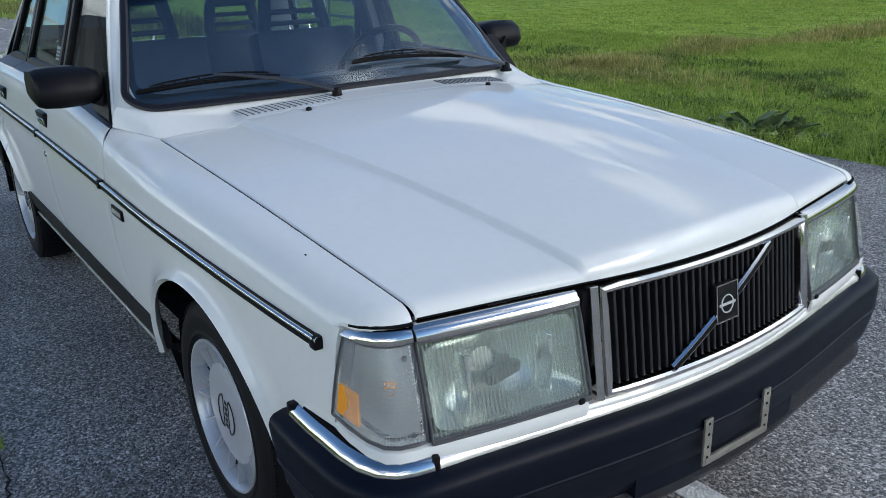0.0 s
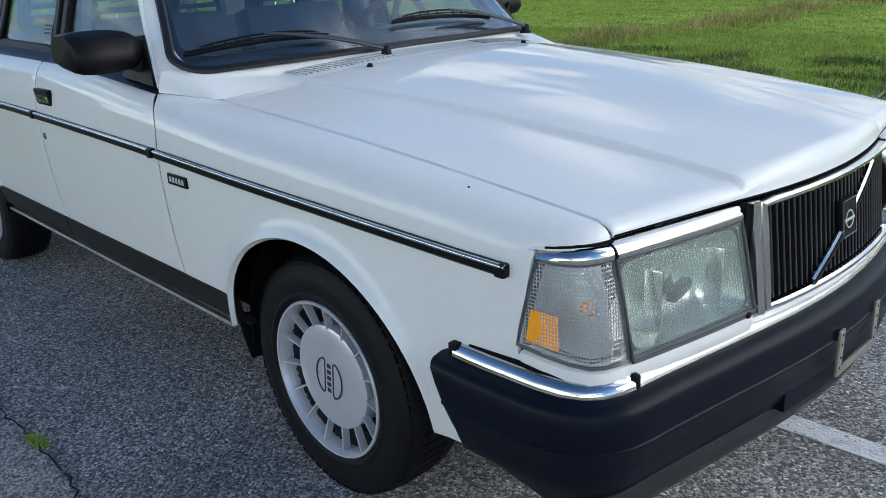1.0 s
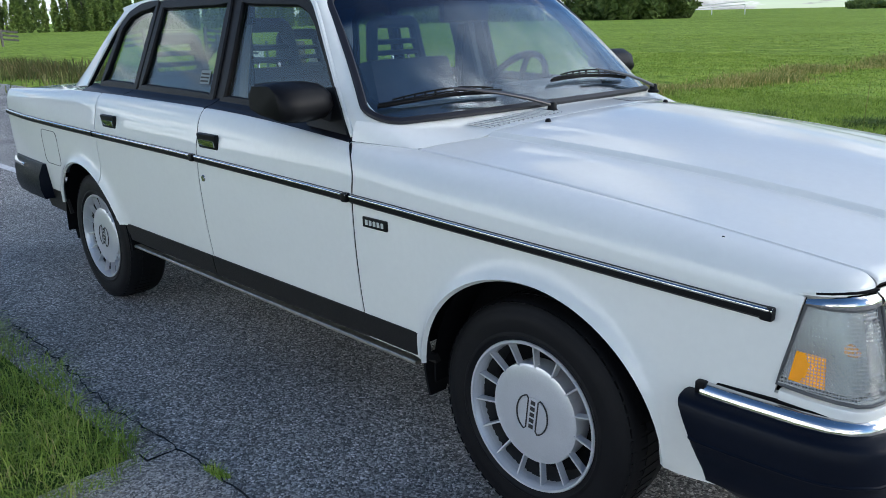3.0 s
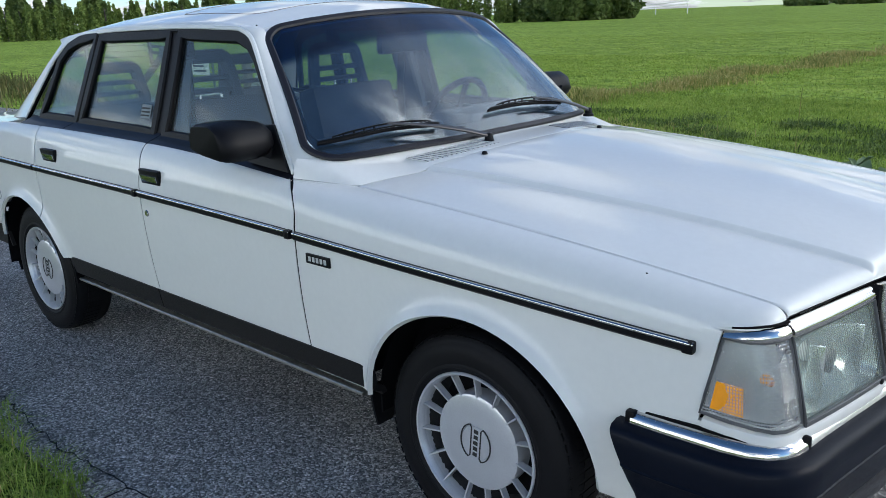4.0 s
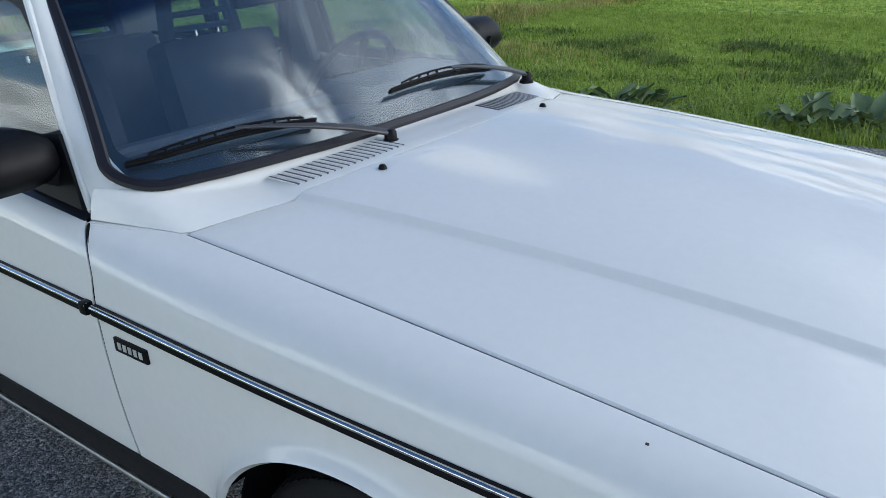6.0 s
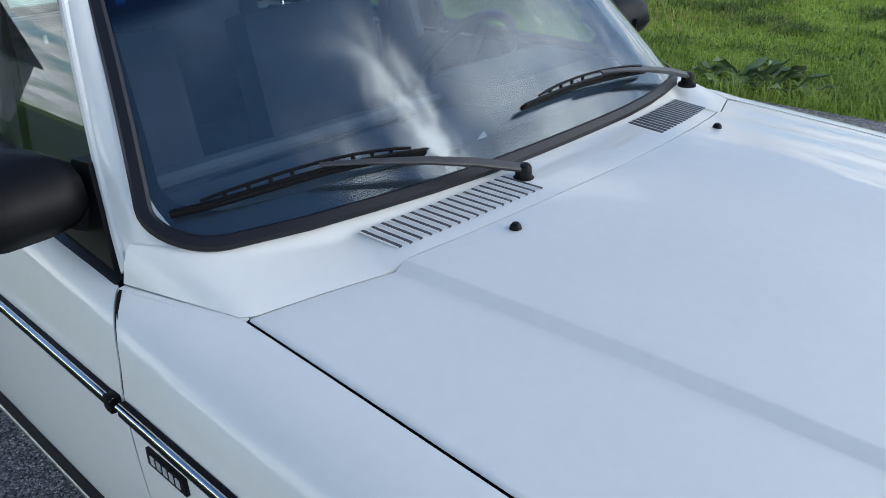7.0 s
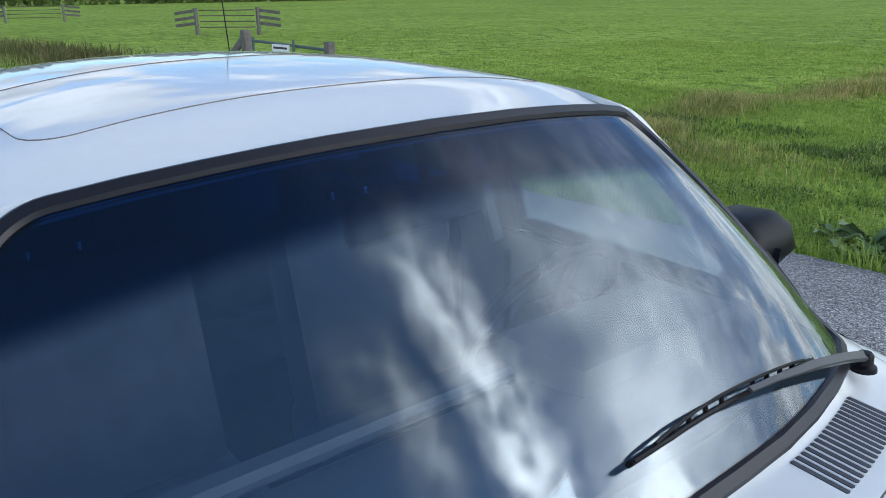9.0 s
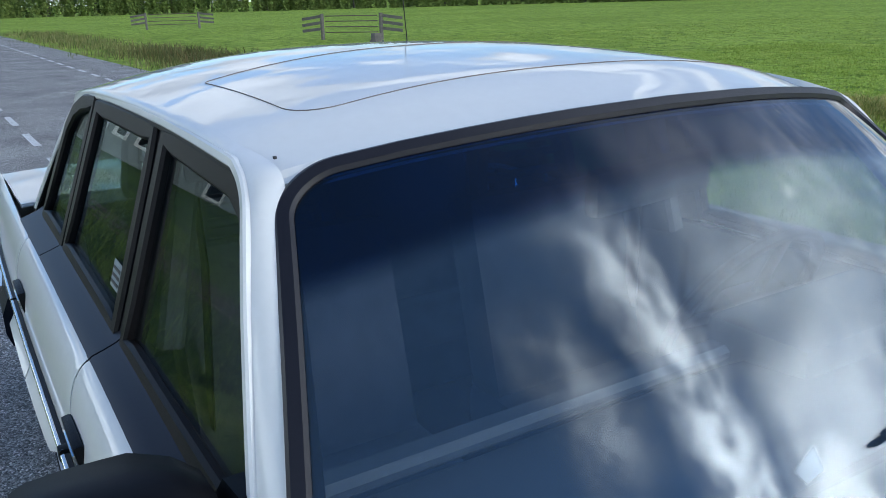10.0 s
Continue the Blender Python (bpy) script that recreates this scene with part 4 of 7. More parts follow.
flap = []
for cx, cz, a0 in ((-2.965, 0.755, 0), (-3.12, 0.755, 90), (-3.12, 0.645, 180), (-2.965, 0.645, 270)):
    for k in range(5):
        a = radians(a0 + 22.5 * k)
        x, z = cx + 0.03 * math.cos(a), cz + 0.03 * math.sin(a)
        flap.append((x, -(side_y(x, z) + 0.0003), z))
part("fuel_flap_seam", sweep(flap, rect_section(0.003, 0.002), (0, -1, 0), True), GASKET, sides[-1][3], "thin seam round the fuel flap")

# rear deck and tail
rows = []
for x in np.linspace(-2.95, -3.72, 12):
    rows.append([(x, t * 0.765, lerp_at(x, BELT) + 0.012 * (1 - t**4) - 0.012) for t in np.linspace(-1, 1, 17)])
part("trunk_lid", sheet(rows, 0.012, (0, 0, -1)), PAINT, car)
part("tail_panel", rounded_box((-3.73, -0.78, 0.45), (-3.70, 0.78, 0.94), 0.008), PAINT, car)
rows = [[((-2.585 + 0.05 * t * t) * (1 - v) + (-2.98 + 0.03 * t * t) * v, t * (0.60 + 0.09 * v), 1.375 * (1 - v) + 0.985 * v - 0.03 * t * t * (1 - v)) for t in np.linspace(-1, 1, 15)] for v in np.linspace(0, 1, 6)]
rw = part("rear_window", sheet(rows, 0.004, (1, 0, -0.7)), GLASS, car)
rw.visible_shadow = False


# ---- grille, lamps, bumpers ----
BAR = material("satin_black_bar", (0.012, 0.012, 0.014), 0.3, spec=0.5, vary=0.15, vscale=30)


def grille_x(y, z):
    return 0.830 + (0.675 - z) * 0.125 + 0.030 * (1 - (y / 0.32) ** 2)


G_T, G_B, G_W = 0.781, 0.572, 0.322
grille = part("grille", sheet([[(grille_x(y, z) - 0.035, y, z) for z in np.linspace(G_B, G_T, 5)] for y in np.linspace(-G_W, G_W, 17)], 0.01, (-1, 0, 0)), DARK, car, "black grille with vertical bars and a chrome frame")
ring = [(y, G_T) for y in np.linspace(-G_W, G_W, 17)] + [(G_W, z) for z in np.linspace(G_T, G_B, 7)[1:]] + [(y, G_B) for y in np.linspace(G_W, -G_W, 17)[1:]] + [(-G_W, z) for z in np.linspace(G_B, G_T, 7)[1:-1]]
part("grille_frame", sweep([(grille_x(y, z) - 0.008, y, z) for y, z in ring], rect_section(0.016, 0.05, 0.005), (1, 0, 0.125), True), CHROME, grille, "chrome grille frame")
for s in (-1, 1):
    part("frame_side", sweep([(grille_x(0.322, z) - 0.014, s * 0.3405, z) for z in np.linspace(G_B - 0.008, G_T + 0.008, 5)], rect_section(0.020, 0.05, 0.007), (1, 0, 0.125)), CHROME, grille)
for k in range(30):
    y = -0.292 + 0.584 * k / 29
    part("grille_bar", sweep([(grille_x(y, z) - 0.012, y, z) for z in np.linspace(G_B + 0.012, G_T - 0.012, 4)], rect_section(0.0075, 0.03, 0.0015), (1, 0, 0.125)), BAR, grille)
diag = [(-0.165, G_B + 0.012), (0.165, G_T - 0.012)]
bm = bmesh.new()
path = [(grille_x(diag[0][0] * (1 - t) + diag[1][0] * t, diag[0][1] * (1 - t) + diag[1][1] * t) + 0.009, diag[0][0] * (1 - t) + diag[1][0] * t, diag[0][1] * (1 - t) + diag[1][1] * t) for t in np.linspace(0, 1, 9)]
sweep(path, rect_section(0.022, 0.012, 0.004), (1, 0, 0.125), bm=bm)
dg = part("diagonal_bar", bm, CHROME, grille)
part("bar_inlay", sweep([(x + 0.0055, y, z) for x, y, z in path], rect_section(0.007, 0.004), (1, 0, 0.125)), BLACK, dg)
em = Matrix.Translation((grille_x(0, 0.686) + 0.010, -0.006, 0.686)) @ Matrix.Rotation(radians(-7), 4, "Y")
emblem = part("emblem", rounded_box((-0.008, -0.036, -0.042), (0.006, 0.036, 0.042), 0.003, em), BLACK, grille, "black square emblem in a thin chrome edge")
part("emblem_edge", sweep([em @ Vector((0.005, y, z)) for y, z in ((-0.034, -0.040), (0.034, -0.040), (0.034, 0.040), (-0.034, 0.040))], rect_section(0.004, 0.005), em.to_3x3() @ Vector((1, 0, 0)), True), CHROME, emblem)
part("emblem_ring", sweep([em @ Vector((0.0065, 0.019 * math.cos(2 * math.pi * k / 24), -0.004 + 0.019 * math.sin(2 * math.pi * k / 24))) for k in range(24)], rect_section(0.003, 0.002), em.to_3x3() @ Vector((1, 0, 0)), True), SILVERINK, emblem)
part("emblem_bar", rounded_box((0.0055, -0.026, -0.007), (0.008, 0.026, -0.001), 0.001, em), SILVERINK, emblem)

HL_T, HL_B = 0.757, 0.583
SEAL = material("lamp_seal", (0.06, 0.063, 0.066), 0.45, vary=0.2, vscale=30)
SOCKET = material("lamp_housing", (0.80, 0.83, 0.81), 0.35, 0.3, vary=0.1, vscale=20)


def pressed_glass(name, direction, scale, amount, low, high, tone):
    """Clear pressed glass: flutes ripple its gloss and carry a little haze; direction as in the lens's own axes."""
    m = bpy.data.materials.new(name)
    m.use_nodes = True
    n, l = m.node_tree.nodes, m.node_tree.links
    n.clear()
    out, mix, haze = n.new("ShaderNodeOutputMaterial"), n.new("ShaderNodeMixShader"), n.new("ShaderNodeMixShader")
    rf, gl, df, fr = n.new("ShaderNodeBsdfTransparent"), n.new("ShaderNodeBsdfGlossy"), n.new("ShaderNodeBsdfDiffuse"), n.new("ShaderNodeLayerWeight")
    rf.inputs["Color"].default_value = (0.95, 0.98, 0.96, 1)
    df.inputs["Color"].default_value = (*tone, 1)
    gl.inputs["Roughness"].default_value, fr.inputs["Blend"].default_value = 0.03, 0.5
    pw, fs = n.new("ShaderNodeMath"), n.new("ShaderNodeMath")
    pw.operation, fs.operation = "POWER", "MULTIPLY_ADD"
    pw.inputs[1].default_value, fs.inputs[1].default_value, fs.inputs[2].default_value = 4.5, 0.8, 0.05
    l.new(fr.outputs["Facing"], pw.inputs[0])
    l.new(pw.outputs[0], fs.inputs[0])
    co, bp, sep = n.new("ShaderNodeTexCoord"), n.new("ShaderNodeBump"), n.new("ShaderNodeSeparateXYZ")
    bp.inputs["Strength"].default_value, bp.inputs["Distance"].default_value = 1.0, amount
    l.new(co.outputs["Object"], sep.inputs[0])
    ab, sub = n.new("ShaderNodeMath"), n.new("ShaderNodeMath")
    ab.operation, sub.operation = "ABSOLUTE", "SUBTRACT"
    l.new(sep.outputs["Y"], ab.inputs[0])
    l.new(ab.outputs[0], sub.inputs[0])
    l.new(sep.outputs["X"], sub.inputs[1])
    last = None
    for d in direction:
        cb, w = n.new("ShaderNodeCombineXYZ"), n.new("ShaderNodeTexWave")
        w.bands_direction, w.wave_profile = "X", "SIN"
        w.inputs["Scale"].default_value = scale
        l.new({"U": sub.outputs[0], "Y": sep.outputs["Y"], "Z": sep.outputs["Z"]}[d], cb.inputs[0])
        l.new(cb.outputs[0], w.inputs["Vector"])
        if last is None:
            last = w.outputs["Fac"]
        else:
            mx = n.new("ShaderNodeMath")
            mx.operation = "MAXIMUM"
            l.new(last, mx.inputs[0])
            l.new(w.outputs["Fac"], mx.inputs[1])
            last = mx.outputs[0]
    rib = n.new("ShaderNodeMapRange")
    for k, v in (("From Min", 0.55), ("From Max", 1.0), ("To Min", low), ("To Max", high)):
        rib.inputs[k].default_value = v
    l.new(last, rib.inputs["Value"])
    l.new(last, bp.inputs["Height"])
    for node in (gl, fr):
        l.new(bp.outputs["Normal"], node.inputs["Normal"])
    l.new(rib.outputs["Result"], haze.inputs[0])
    l.new(rf.outputs[0], haze.inputs[1])
    l.new(df.outputs[0], haze.inputs[2])
    l.new(fs.outputs[0], mix.inputs[0])
    l.new(haze.outputs[0], mix.inputs[1])
    l.new(gl.outputs[0], mix.inputs[2])
    l.new(mix.outputs[0], out.inputs["Surface"])
    return m


# the headlight's grey-green tone paints in scattered sky and ground
FLUTED = pressed_glass("fluted_headlight_glass", "Y", 40, 0.0009, 0.10, 0.50, (0.27, 0.32, 0.30))
PRISM = pressed_glass("prismatic_lens", "UZ", 46, 0.0010, 0.01, 0.40, (0.58, 0.60, 0.60))
CORNERBACK = material("corner_lamp_back", (0.24, 0.245, 0.25), 0.28, 0.8, vary=0.15, vscale=30)


def hl(y, z):
    """x of the headlight's glass."""
    return 0.825 + (0.675 - z) * 0.23 - 0.185 * (y - 0.365) + 0.004 * (1 - ((y - 0.53) / 0.165) ** 2)


for s in (-1, 1):
    def face(y0, y1, z0, z1, off, n=9, k=7):
        return [[(hl(y, z) + off, s * y, z) for z in np.linspace(z0, z1, k)] for y in np.linspace(y0, y1, n)]

    lamp = part("headlight", sheet(face(0.362, 0.690, HL_B - 0.006, HL_T + 0.008, -0.085), 0.01, (-1, 0, 0)), SOCKET, car, "rectangular headlight with fluted glass")
    lens = part("headlight_lens", sheet(face(0.369, 0.688, HL_B + 0.003, HL_T - 0.001, 0.0), 0.004, (-1, 0, 0), lip=0.001), FLUTED, lamp, "clear fluted glass")
    lens.visible_shadow = False
    ringp = [(0.366, HL_B), (0.690, HL_B), (0.690, HL_T), (0.366, HL_T)]
    dense = []
    for i, p in enumerate(ringp):
        q = ringp[(i + 1) % 4]
        dense += [(p[0] + (q[0] - p[0]) * j / 6, p[1] + (q[1] - p[1]) * j / 6) for j in range(6)]
    part("headlight_rim", sweep([(hl(y, z) - 0.004, s * y, z) for y, z in dense], rect_section(0.006, 0.016, 0.002), (1, 0, 0.2), True), SEAL, lamp)
    part("lens_seal", sweep([(hl(y, HL_B) - 0.001, s * y, HL_B - 0.004) for y in np.linspace(0.366, 0.690, 9).tolist()], rect_section(0.010, 0.008, 0.002), (1, 0, 0.2)), SEAL, lamp, "grey rubber seal under the glass")
    # bright bowl behind the glass: a squared dish with flat upper and lower walls
    bowl = bmesh.new()
    rings = []
    for d, a, b, p in ((0.008, 0.150, 0.079, 0.22), (0.030, 0.138, 0.074, 0.26), (0.052, 0.112, 0.066, 0.40), (0.070, 0.070, 0.048, 0.7), (0.078, 0.026, 0.022, 1.0)):
        ring = []
        for q in np.linspace(0, 2 * math.pi, 41)[:-1].tolist():
            c, w = math.cos(q), math.sin(q)
            y, z = 0.528 + a * math.copysign(abs(c) ** p, c), 0.668 + b * math.copysign(abs(w) ** p, w)
            ring.append(bowl.verts.new((hl(y, z) - d, s * y, z)))
        rings.append(ring)
    for i in range(4):
        for j in range(40):
            bowl.faces.new((rings[i][j], rings[i][(j + 1) % 40], rings[i + 1][(j + 1) % 40], rings[i + 1][j]))
    part("reflector_bowl", bowl, REFLECT, lamp, "bright reflector bowl")
    # added dark bar stands in for a dark patch in the bowl
    dark_bar_m = Matrix.Translation((0.768, s * 0.520, 0.655)) @ Matrix.Rotation(s * radians(-10), 4, "Z")
    part("bowl_dark_bar", rounded_box((-0.010, -0.042, -0.012), (0.012, 0.042, 0.012), 0.006, dark_bar_m), SEAL, lamp, "dark bar added for the dark patch in the reflector")
    for d in (-0.085, 0.085):
        part("reflector_cheek", rounded_box((-0.012, -0.004, -0.062), (0.020, 0.004, 0.055), 0.003, Matrix.Translation((0.780 - 0.15 * d, s * (0.528 + d), 0.668)) @ Matrix.Rotation(s * radians(-14), 4, "Z")), REFLECT, lamp)
    part("lamp_gap", rounded_box((0.74, min(s * 0.328, s * 0.366), 0.562), (0.815, max(s * 0.328, s * 0.366), 0.784), 0.003), DARK, lamp)
    # chrome trim above
    rows = [[(hl(y, HL_T) + dx, s * y, z) for dx, z in ((-0.004, 0.758), (0.005, 0.760), (0.0065, 0.766), (0.003, 0.776), (-0.006, 0.785), (-0.022, 0.789))] for y in np.linspace(0.368, 0.691, 11)]
    part("lamp_trim", sheet(rows, 0.005, (-1, 0, -0.3), lip=0.001), CHROME, lamp, "chrome trim over the headlight")

    # corner lamp: wraps from the front to the side
    def clp(i, v, off=0.0):
        (x0, y0), (x1, y1) = LAMP_LOW[i], LAMP_TOP[i]
        a, b = LAMP_TOP[max(i - 1, 0)], LAMP_TOP[min(i + 1, 6)]
        d = math.hypot(b[0] - a[0], b[1] - a[1])
        nx, ny = (b[1] - a[1]) / d, (a[0] - b[0]) / d
        off += 0.004 * math.sin(math.pi * v)
        zb = (0.583, 0.583, 0.583, 0.584, 0.586, 0.589, 0.594)[i]
        return (x0 + (x1 - x0) * v + nx * off, s * (y0 + (y1 - y0) * v + ny * off), zb + (0.757 - zb) * v)

    clamp = part("corner_lamp", sheet([[clp(i, v, -0.040) for v in np.linspace(0, 1, 6)] for i in range(7)], 0.006, (-0.5, -s * 0.5, 0)), CORNERBACK, car, "clear ribbed corner lamp with an amber reflector")
    cl = part("corner_lens", sheet([[clp(i, v) for v in np.linspace(0, 1, 9)] for i in range(7)], 0.004, (-0.5, -s * 0.5, 0), lip=0.002), PRISM, clamp, "clear prismatic lens")
    cl.visible_shadow = False
    ringi = [(i, 0.0) for i in range(7)] + [(6, v) for v in (0.25, 0.5, 0.75)] + [(i, 1.0) for i in range(6, -1, -1)] + [(0, v) for v in (0.75, 0.5, 0.25)]
    part("lens_rim", sweep([clp(i, v, -0.003) for i, v in ringi], circle_section(0.004, 6), (0.6, s * 0.7, 0.2), True), SEAL, clamp)
    part("lamp_joint", sweep([(x - 0.010, s * (y - 0.007), 0.789 - 0.010 * max(0, i - 3) / 3) for i, (x, y) in enumerate(LAMP_TOP[:6])], rect_section(0.012, 0.004), (0, 0, 1)), DARK, clamp, "dark gap under the fender")
    part("lamp_joint", sweep([tuple(Vector(clp(0, v, -0.004)) + Vector((0, -s * 0.005, 0))) for v in np.linspace(0, 1.12, 6).tolist()], rect_section(0.005, 0.006), (1, 0, 0.2)), SEAL, clamp, "dark gap between the lamps")
    part("amber_reflector", sheet([[tuple(Vector(clp(6, v, 0.0015)).lerp(Vector(clp(4, v, 0.0015)), u)) for v in (0.10, 0.22, 0.34, 0.46)] for u in (0.16, 0.35, 0.55, 0.78)], 0.006, (-0.5, -s * 0.5, 0), lip=0.001), AMBER, clamp, "amber side reflector")
    ab = lathe([(0.0, 0.02), (0.010, 0.018), (0.013, 0.0), (0.008, -0.02)], 12)
    ab.transform(Matrix.Translation((0.712, s * 0.725, 0.672)) @ Matrix.Rotation(radians(-60 * s), 4, "Z"))
    part("amber_bulb", ab, AMBER, clamp)
    for v in (0.12, 0.88):
        part("lens_screw", sweep([clp(1, v, -0.002), clp(1, v, 0.003)], circle_section(0.005, 10), (0, 0, 1)), STEEL, clamp, "small lens screw")
    rows = []
    for i in range(7):
        x, y = LAMP_TOP[i]
        a, b = LAMP_TOP[max(i - 1, 0)], LAMP_TOP[min(i + 1, 6)]
        d = math.hypot(b[0] - a[0], b[1] - a[1])
        nx, ny = (b[1] - a[1]) / d, (a[0] - b[0]) / d
        drop = 0.010 * max(0, i - 3) / 3
        rows.append([(x + nx * o, s * (y + ny * o), z - drop * k) for o, z, k in ((-0.003, 0.758, 0), (0.004, 0.760, 0), (0.0055, 0.766, 0.3), (0.002, 0.776, 0.8), (-0.007, 0.784, 1), (-0.020, 0.787, 1))])
    part("lamp_trim", sheet(rows, 0.005, (-0.4, -s * 0.5, -0.4), lip=0.001), CHROME, clamp, "chrome trim over the corner lamp")
    # white apron under the lamps
    plan = [(hl(y, 0.58) + 0.002, y) for y in (0.374, 0.45, 0.53, 0.61, 0.67)] + [(x, y) for x, y in LAMP_LOW[:-1]] + [(0.612, 0.786)]
    rows = []
    for k, (x, y) in enumerate(plan):
        a, b = plan[max(k - 1, 0)], plan[min(k + 1, len(plan) - 1)]
        d = math.hypot(b[0] - a[0], b[1] - a[1])
        nx, ny = (b[1] - a[1]) / d, (a[0] - b[0]) / d
        low = 0.006 * max(0, k - 8) / 4
        rows.append([(x + nx * o, s * (y + ny * o), z + low) for o, z in ((-0.035, 0.576), (-0.006, 0.576), (-0.001, 0.573), (0.001, 0.566), (-0.003, 0.545), (-0.012, 0.52))])
    part("lamp_apron", sheet(rows, 0.006, (-0.6, -s * 0.3, -0.5)), PAINT, car)
    part("washer_stub", rounded_box((hl(0.39, 0.575) - 0.004, min(s * 0.384, s * 0.398), 0.574), (hl(0.39, 0.575) + 0.006, max(s * 0.384, s * 0.398), 0.586), 0.004), BLACK, lamp, "small black stub under the headlight")
part("centre_apron", sheet([[(grille_x(y, 0.565) + o, y, z) for o, z in ((-0.02, 0.560), (0.002, 0.559), (0.006, 0.552), (0.0, 0.52))] for y in np.linspace(-0.372, 0.372, 15)], 0.006, (-1, 0, -0.5)), PAINT, car)

BUMP = [(0.432, 0.780), (0.465, 0.783), (0.50, 0.784), (0.55, 0.784), (0.60, 0.782), (0.66, 0.780), (0.705, 0.773), (0.734, 0.760), (0.751, 0.743), (0.761, 0.719), (0.767, 0.69), (0.776, 0.62), (0.787, 0.55), (0.803, 0.45), (0.821, 0.34), (0.838, 0.22), (0.848, 0.11), (0.852, 0.0)]


def bumper_line(path):
    pts = path + [(x, -y) for x, y in path[-2::-1]]
    n = len(pts)
    rows = []
    for i, (x, y) in enumerate(pts):
        a, b = pts[max(i - 1, 0)], pts[min(i + 1, n - 1)]
        tx, ty = b[0] - a[0], b[1] - a[1]
        d = math.hypot(tx, ty)
        rows.append((x, y, -ty / d, tx / d))
    return rows


BROW = bumper_line(BUMP)


def loft(section, closed=True, lo=0, hi=None, taper=0):
    """A moulding along the front bumper's line; section rows of (out, z)."""
    bm = bmesh.new()
    rings = []
    rows = BROW[lo:hi]
    for k, (x, y, nx, ny) in enumerate(rows):
        fall = min(1.0, max(0.0, (x - 0.46) / 0.22))
        e = min(k, len(rows) - 1 - k)
        sc = 1.0 if e >= taper else 0.55 + 0.45 * e / taper
        if taper and e < taper:
            rings.append([bm.verts.new((x + nx * o + (0.53 - z) * 0.42 * (1 - e / taper), y + ny * (o if o > 0 else o * 0.3), z if z > 0.345 else 0.345 - (0.345 - z) * fall)) for o, z in section])
        else:
            rings.append([bm.verts.new((x + nx * o, y + ny * o, z if z > 0.345 else 0.345 - (0.345 - z) * fall)) for o, z in section])
    m = len(section)
    for i in range(len(rings) - 1):
        for j in range(m):
            bm.faces.new((rings[i][j], rings[i][(j + 1) % m], rings[i + 1][(j + 1) % m], rings[i + 1][j]))
    bm.faces.new(rings[0])
    bm.faces.new(rings[-1][::-1])
    return bm


# which way the path's normal points
if BROW[17][2] < 0:
    BROW = [(x, y, -nx, -ny) for x, y, nx, ny in BROW]
bump = part("front_bumper", loft([(-0.03, 0.530), (0.030, 0.531), (0.052, 0.526), (0.061, 0.520), (0.067, 0.509), (0.068, 0.480), (0.066, 0.447), (0.0685, 0.4445), (0.0685, 0.4415), (0.066, 0.439), (0.060, 0.405), (0.052, 0.372), (0.046, 0.352), (0.034, 0.338), (0.018, 0.300), (-0.010, 0.262), (-0.035, 0.252), (-0.06, 0.262)], taper=2), BLACK_SOFT, car, "thick black bumper with chrome strips")
L = len(BROW)
part("strip_backing", loft([(-0.02, 0.558), (0.009, 0.558), (0.010, 0.531), (-0.02, 0.531)], lo=1, hi=L - 1), DARK, bump, "dark joint between bumper and body")
part("bumper_strip", loft([(0.004, 0.551), (0.012, 0.554), (0.021, 0.549), (0.029, 0.539), (0.030, 0.530), (0.004, 0.530)], lo=10, hi=L - 10), WARMSTRIP, bump, "satin metal strip on the bumper")
for lo, hi in ((1, 11), (L - 11, L - 1)):
    part("corner_strip", loft([(0.004, 0.551), (0.012, 0.554), (0.022, 0.550), (0.030, 0.541), (0.031, 0.531), (0.000, 0.530)], lo=lo, hi=hi), CHROME, bump, "chrome corner strip")
for s in (-1, 1):
    part("strip_clip", rounded_box((-0.005, -0.006, 0.524), (0.034, 0.006, 0.557), 0.004, Matrix.Translation((0.766, s * 0.682, 0)) @ Matrix.Rotation(s * radians(14), 4, "Z")), BLACK, bump)
for s in (-1, 1):
    part("strip_end", rounded_box((0.450, s * 0.797 - 0.015, 0.528), (0.472, s * 0.797 + 0.015, 0.556), 0.004), BLACK, bump)
part("plate_mount", sheet([[(0.852 + 0.05 - 0.25 * y * y, y, z) for z in (0.42, 0.39, 0.36, 0.325)] for y in np.linspace(-0.27, 0.27, 11)], 0.05, (-1, 0, 0)), BLACK_SOFT, bump)
for y in (-0.10, 0.10):
    part("plate_bracket", rounded_box((0.919, y - 0.012, 0.356), (0.925, y + 0.012, 0.466), 0.001), BRACKET, bump, "galvanised plate bracket")
    for z in (0.375, 0.40, 0.43, 0.455):
        part("bracket_hole", rounded_box((0.9245, y - 0.003, z - 0.003), (0.926, y + 0.003, z + 0.003), 0.001), DARK, bump)
part("bracket_bar", rounded_box((0.919, -0.105, 0.356), (0.926, 0.105, 0.374), 0.001), BRACKET, bump)
CHIN = material("glossy_black_chin", (0.012, 0.012, 0.014), 0.26, spec=0.5, vary=0.1, vscale=8)
part("chin_lip", loft([(0.028, 0.336), (0.042, 0.302), (0.038, 0.286), (0.0, 0.256), (-0.034, 0.248), (-0.040, 0.300)], lo=7, hi=L - 7), CHIN, bump, "glossy black lip under the bumper")
VALANCE = material("grey_valance", (0.03, 0.03, 0.033), 0.5, vary=0.15, vscale=6)
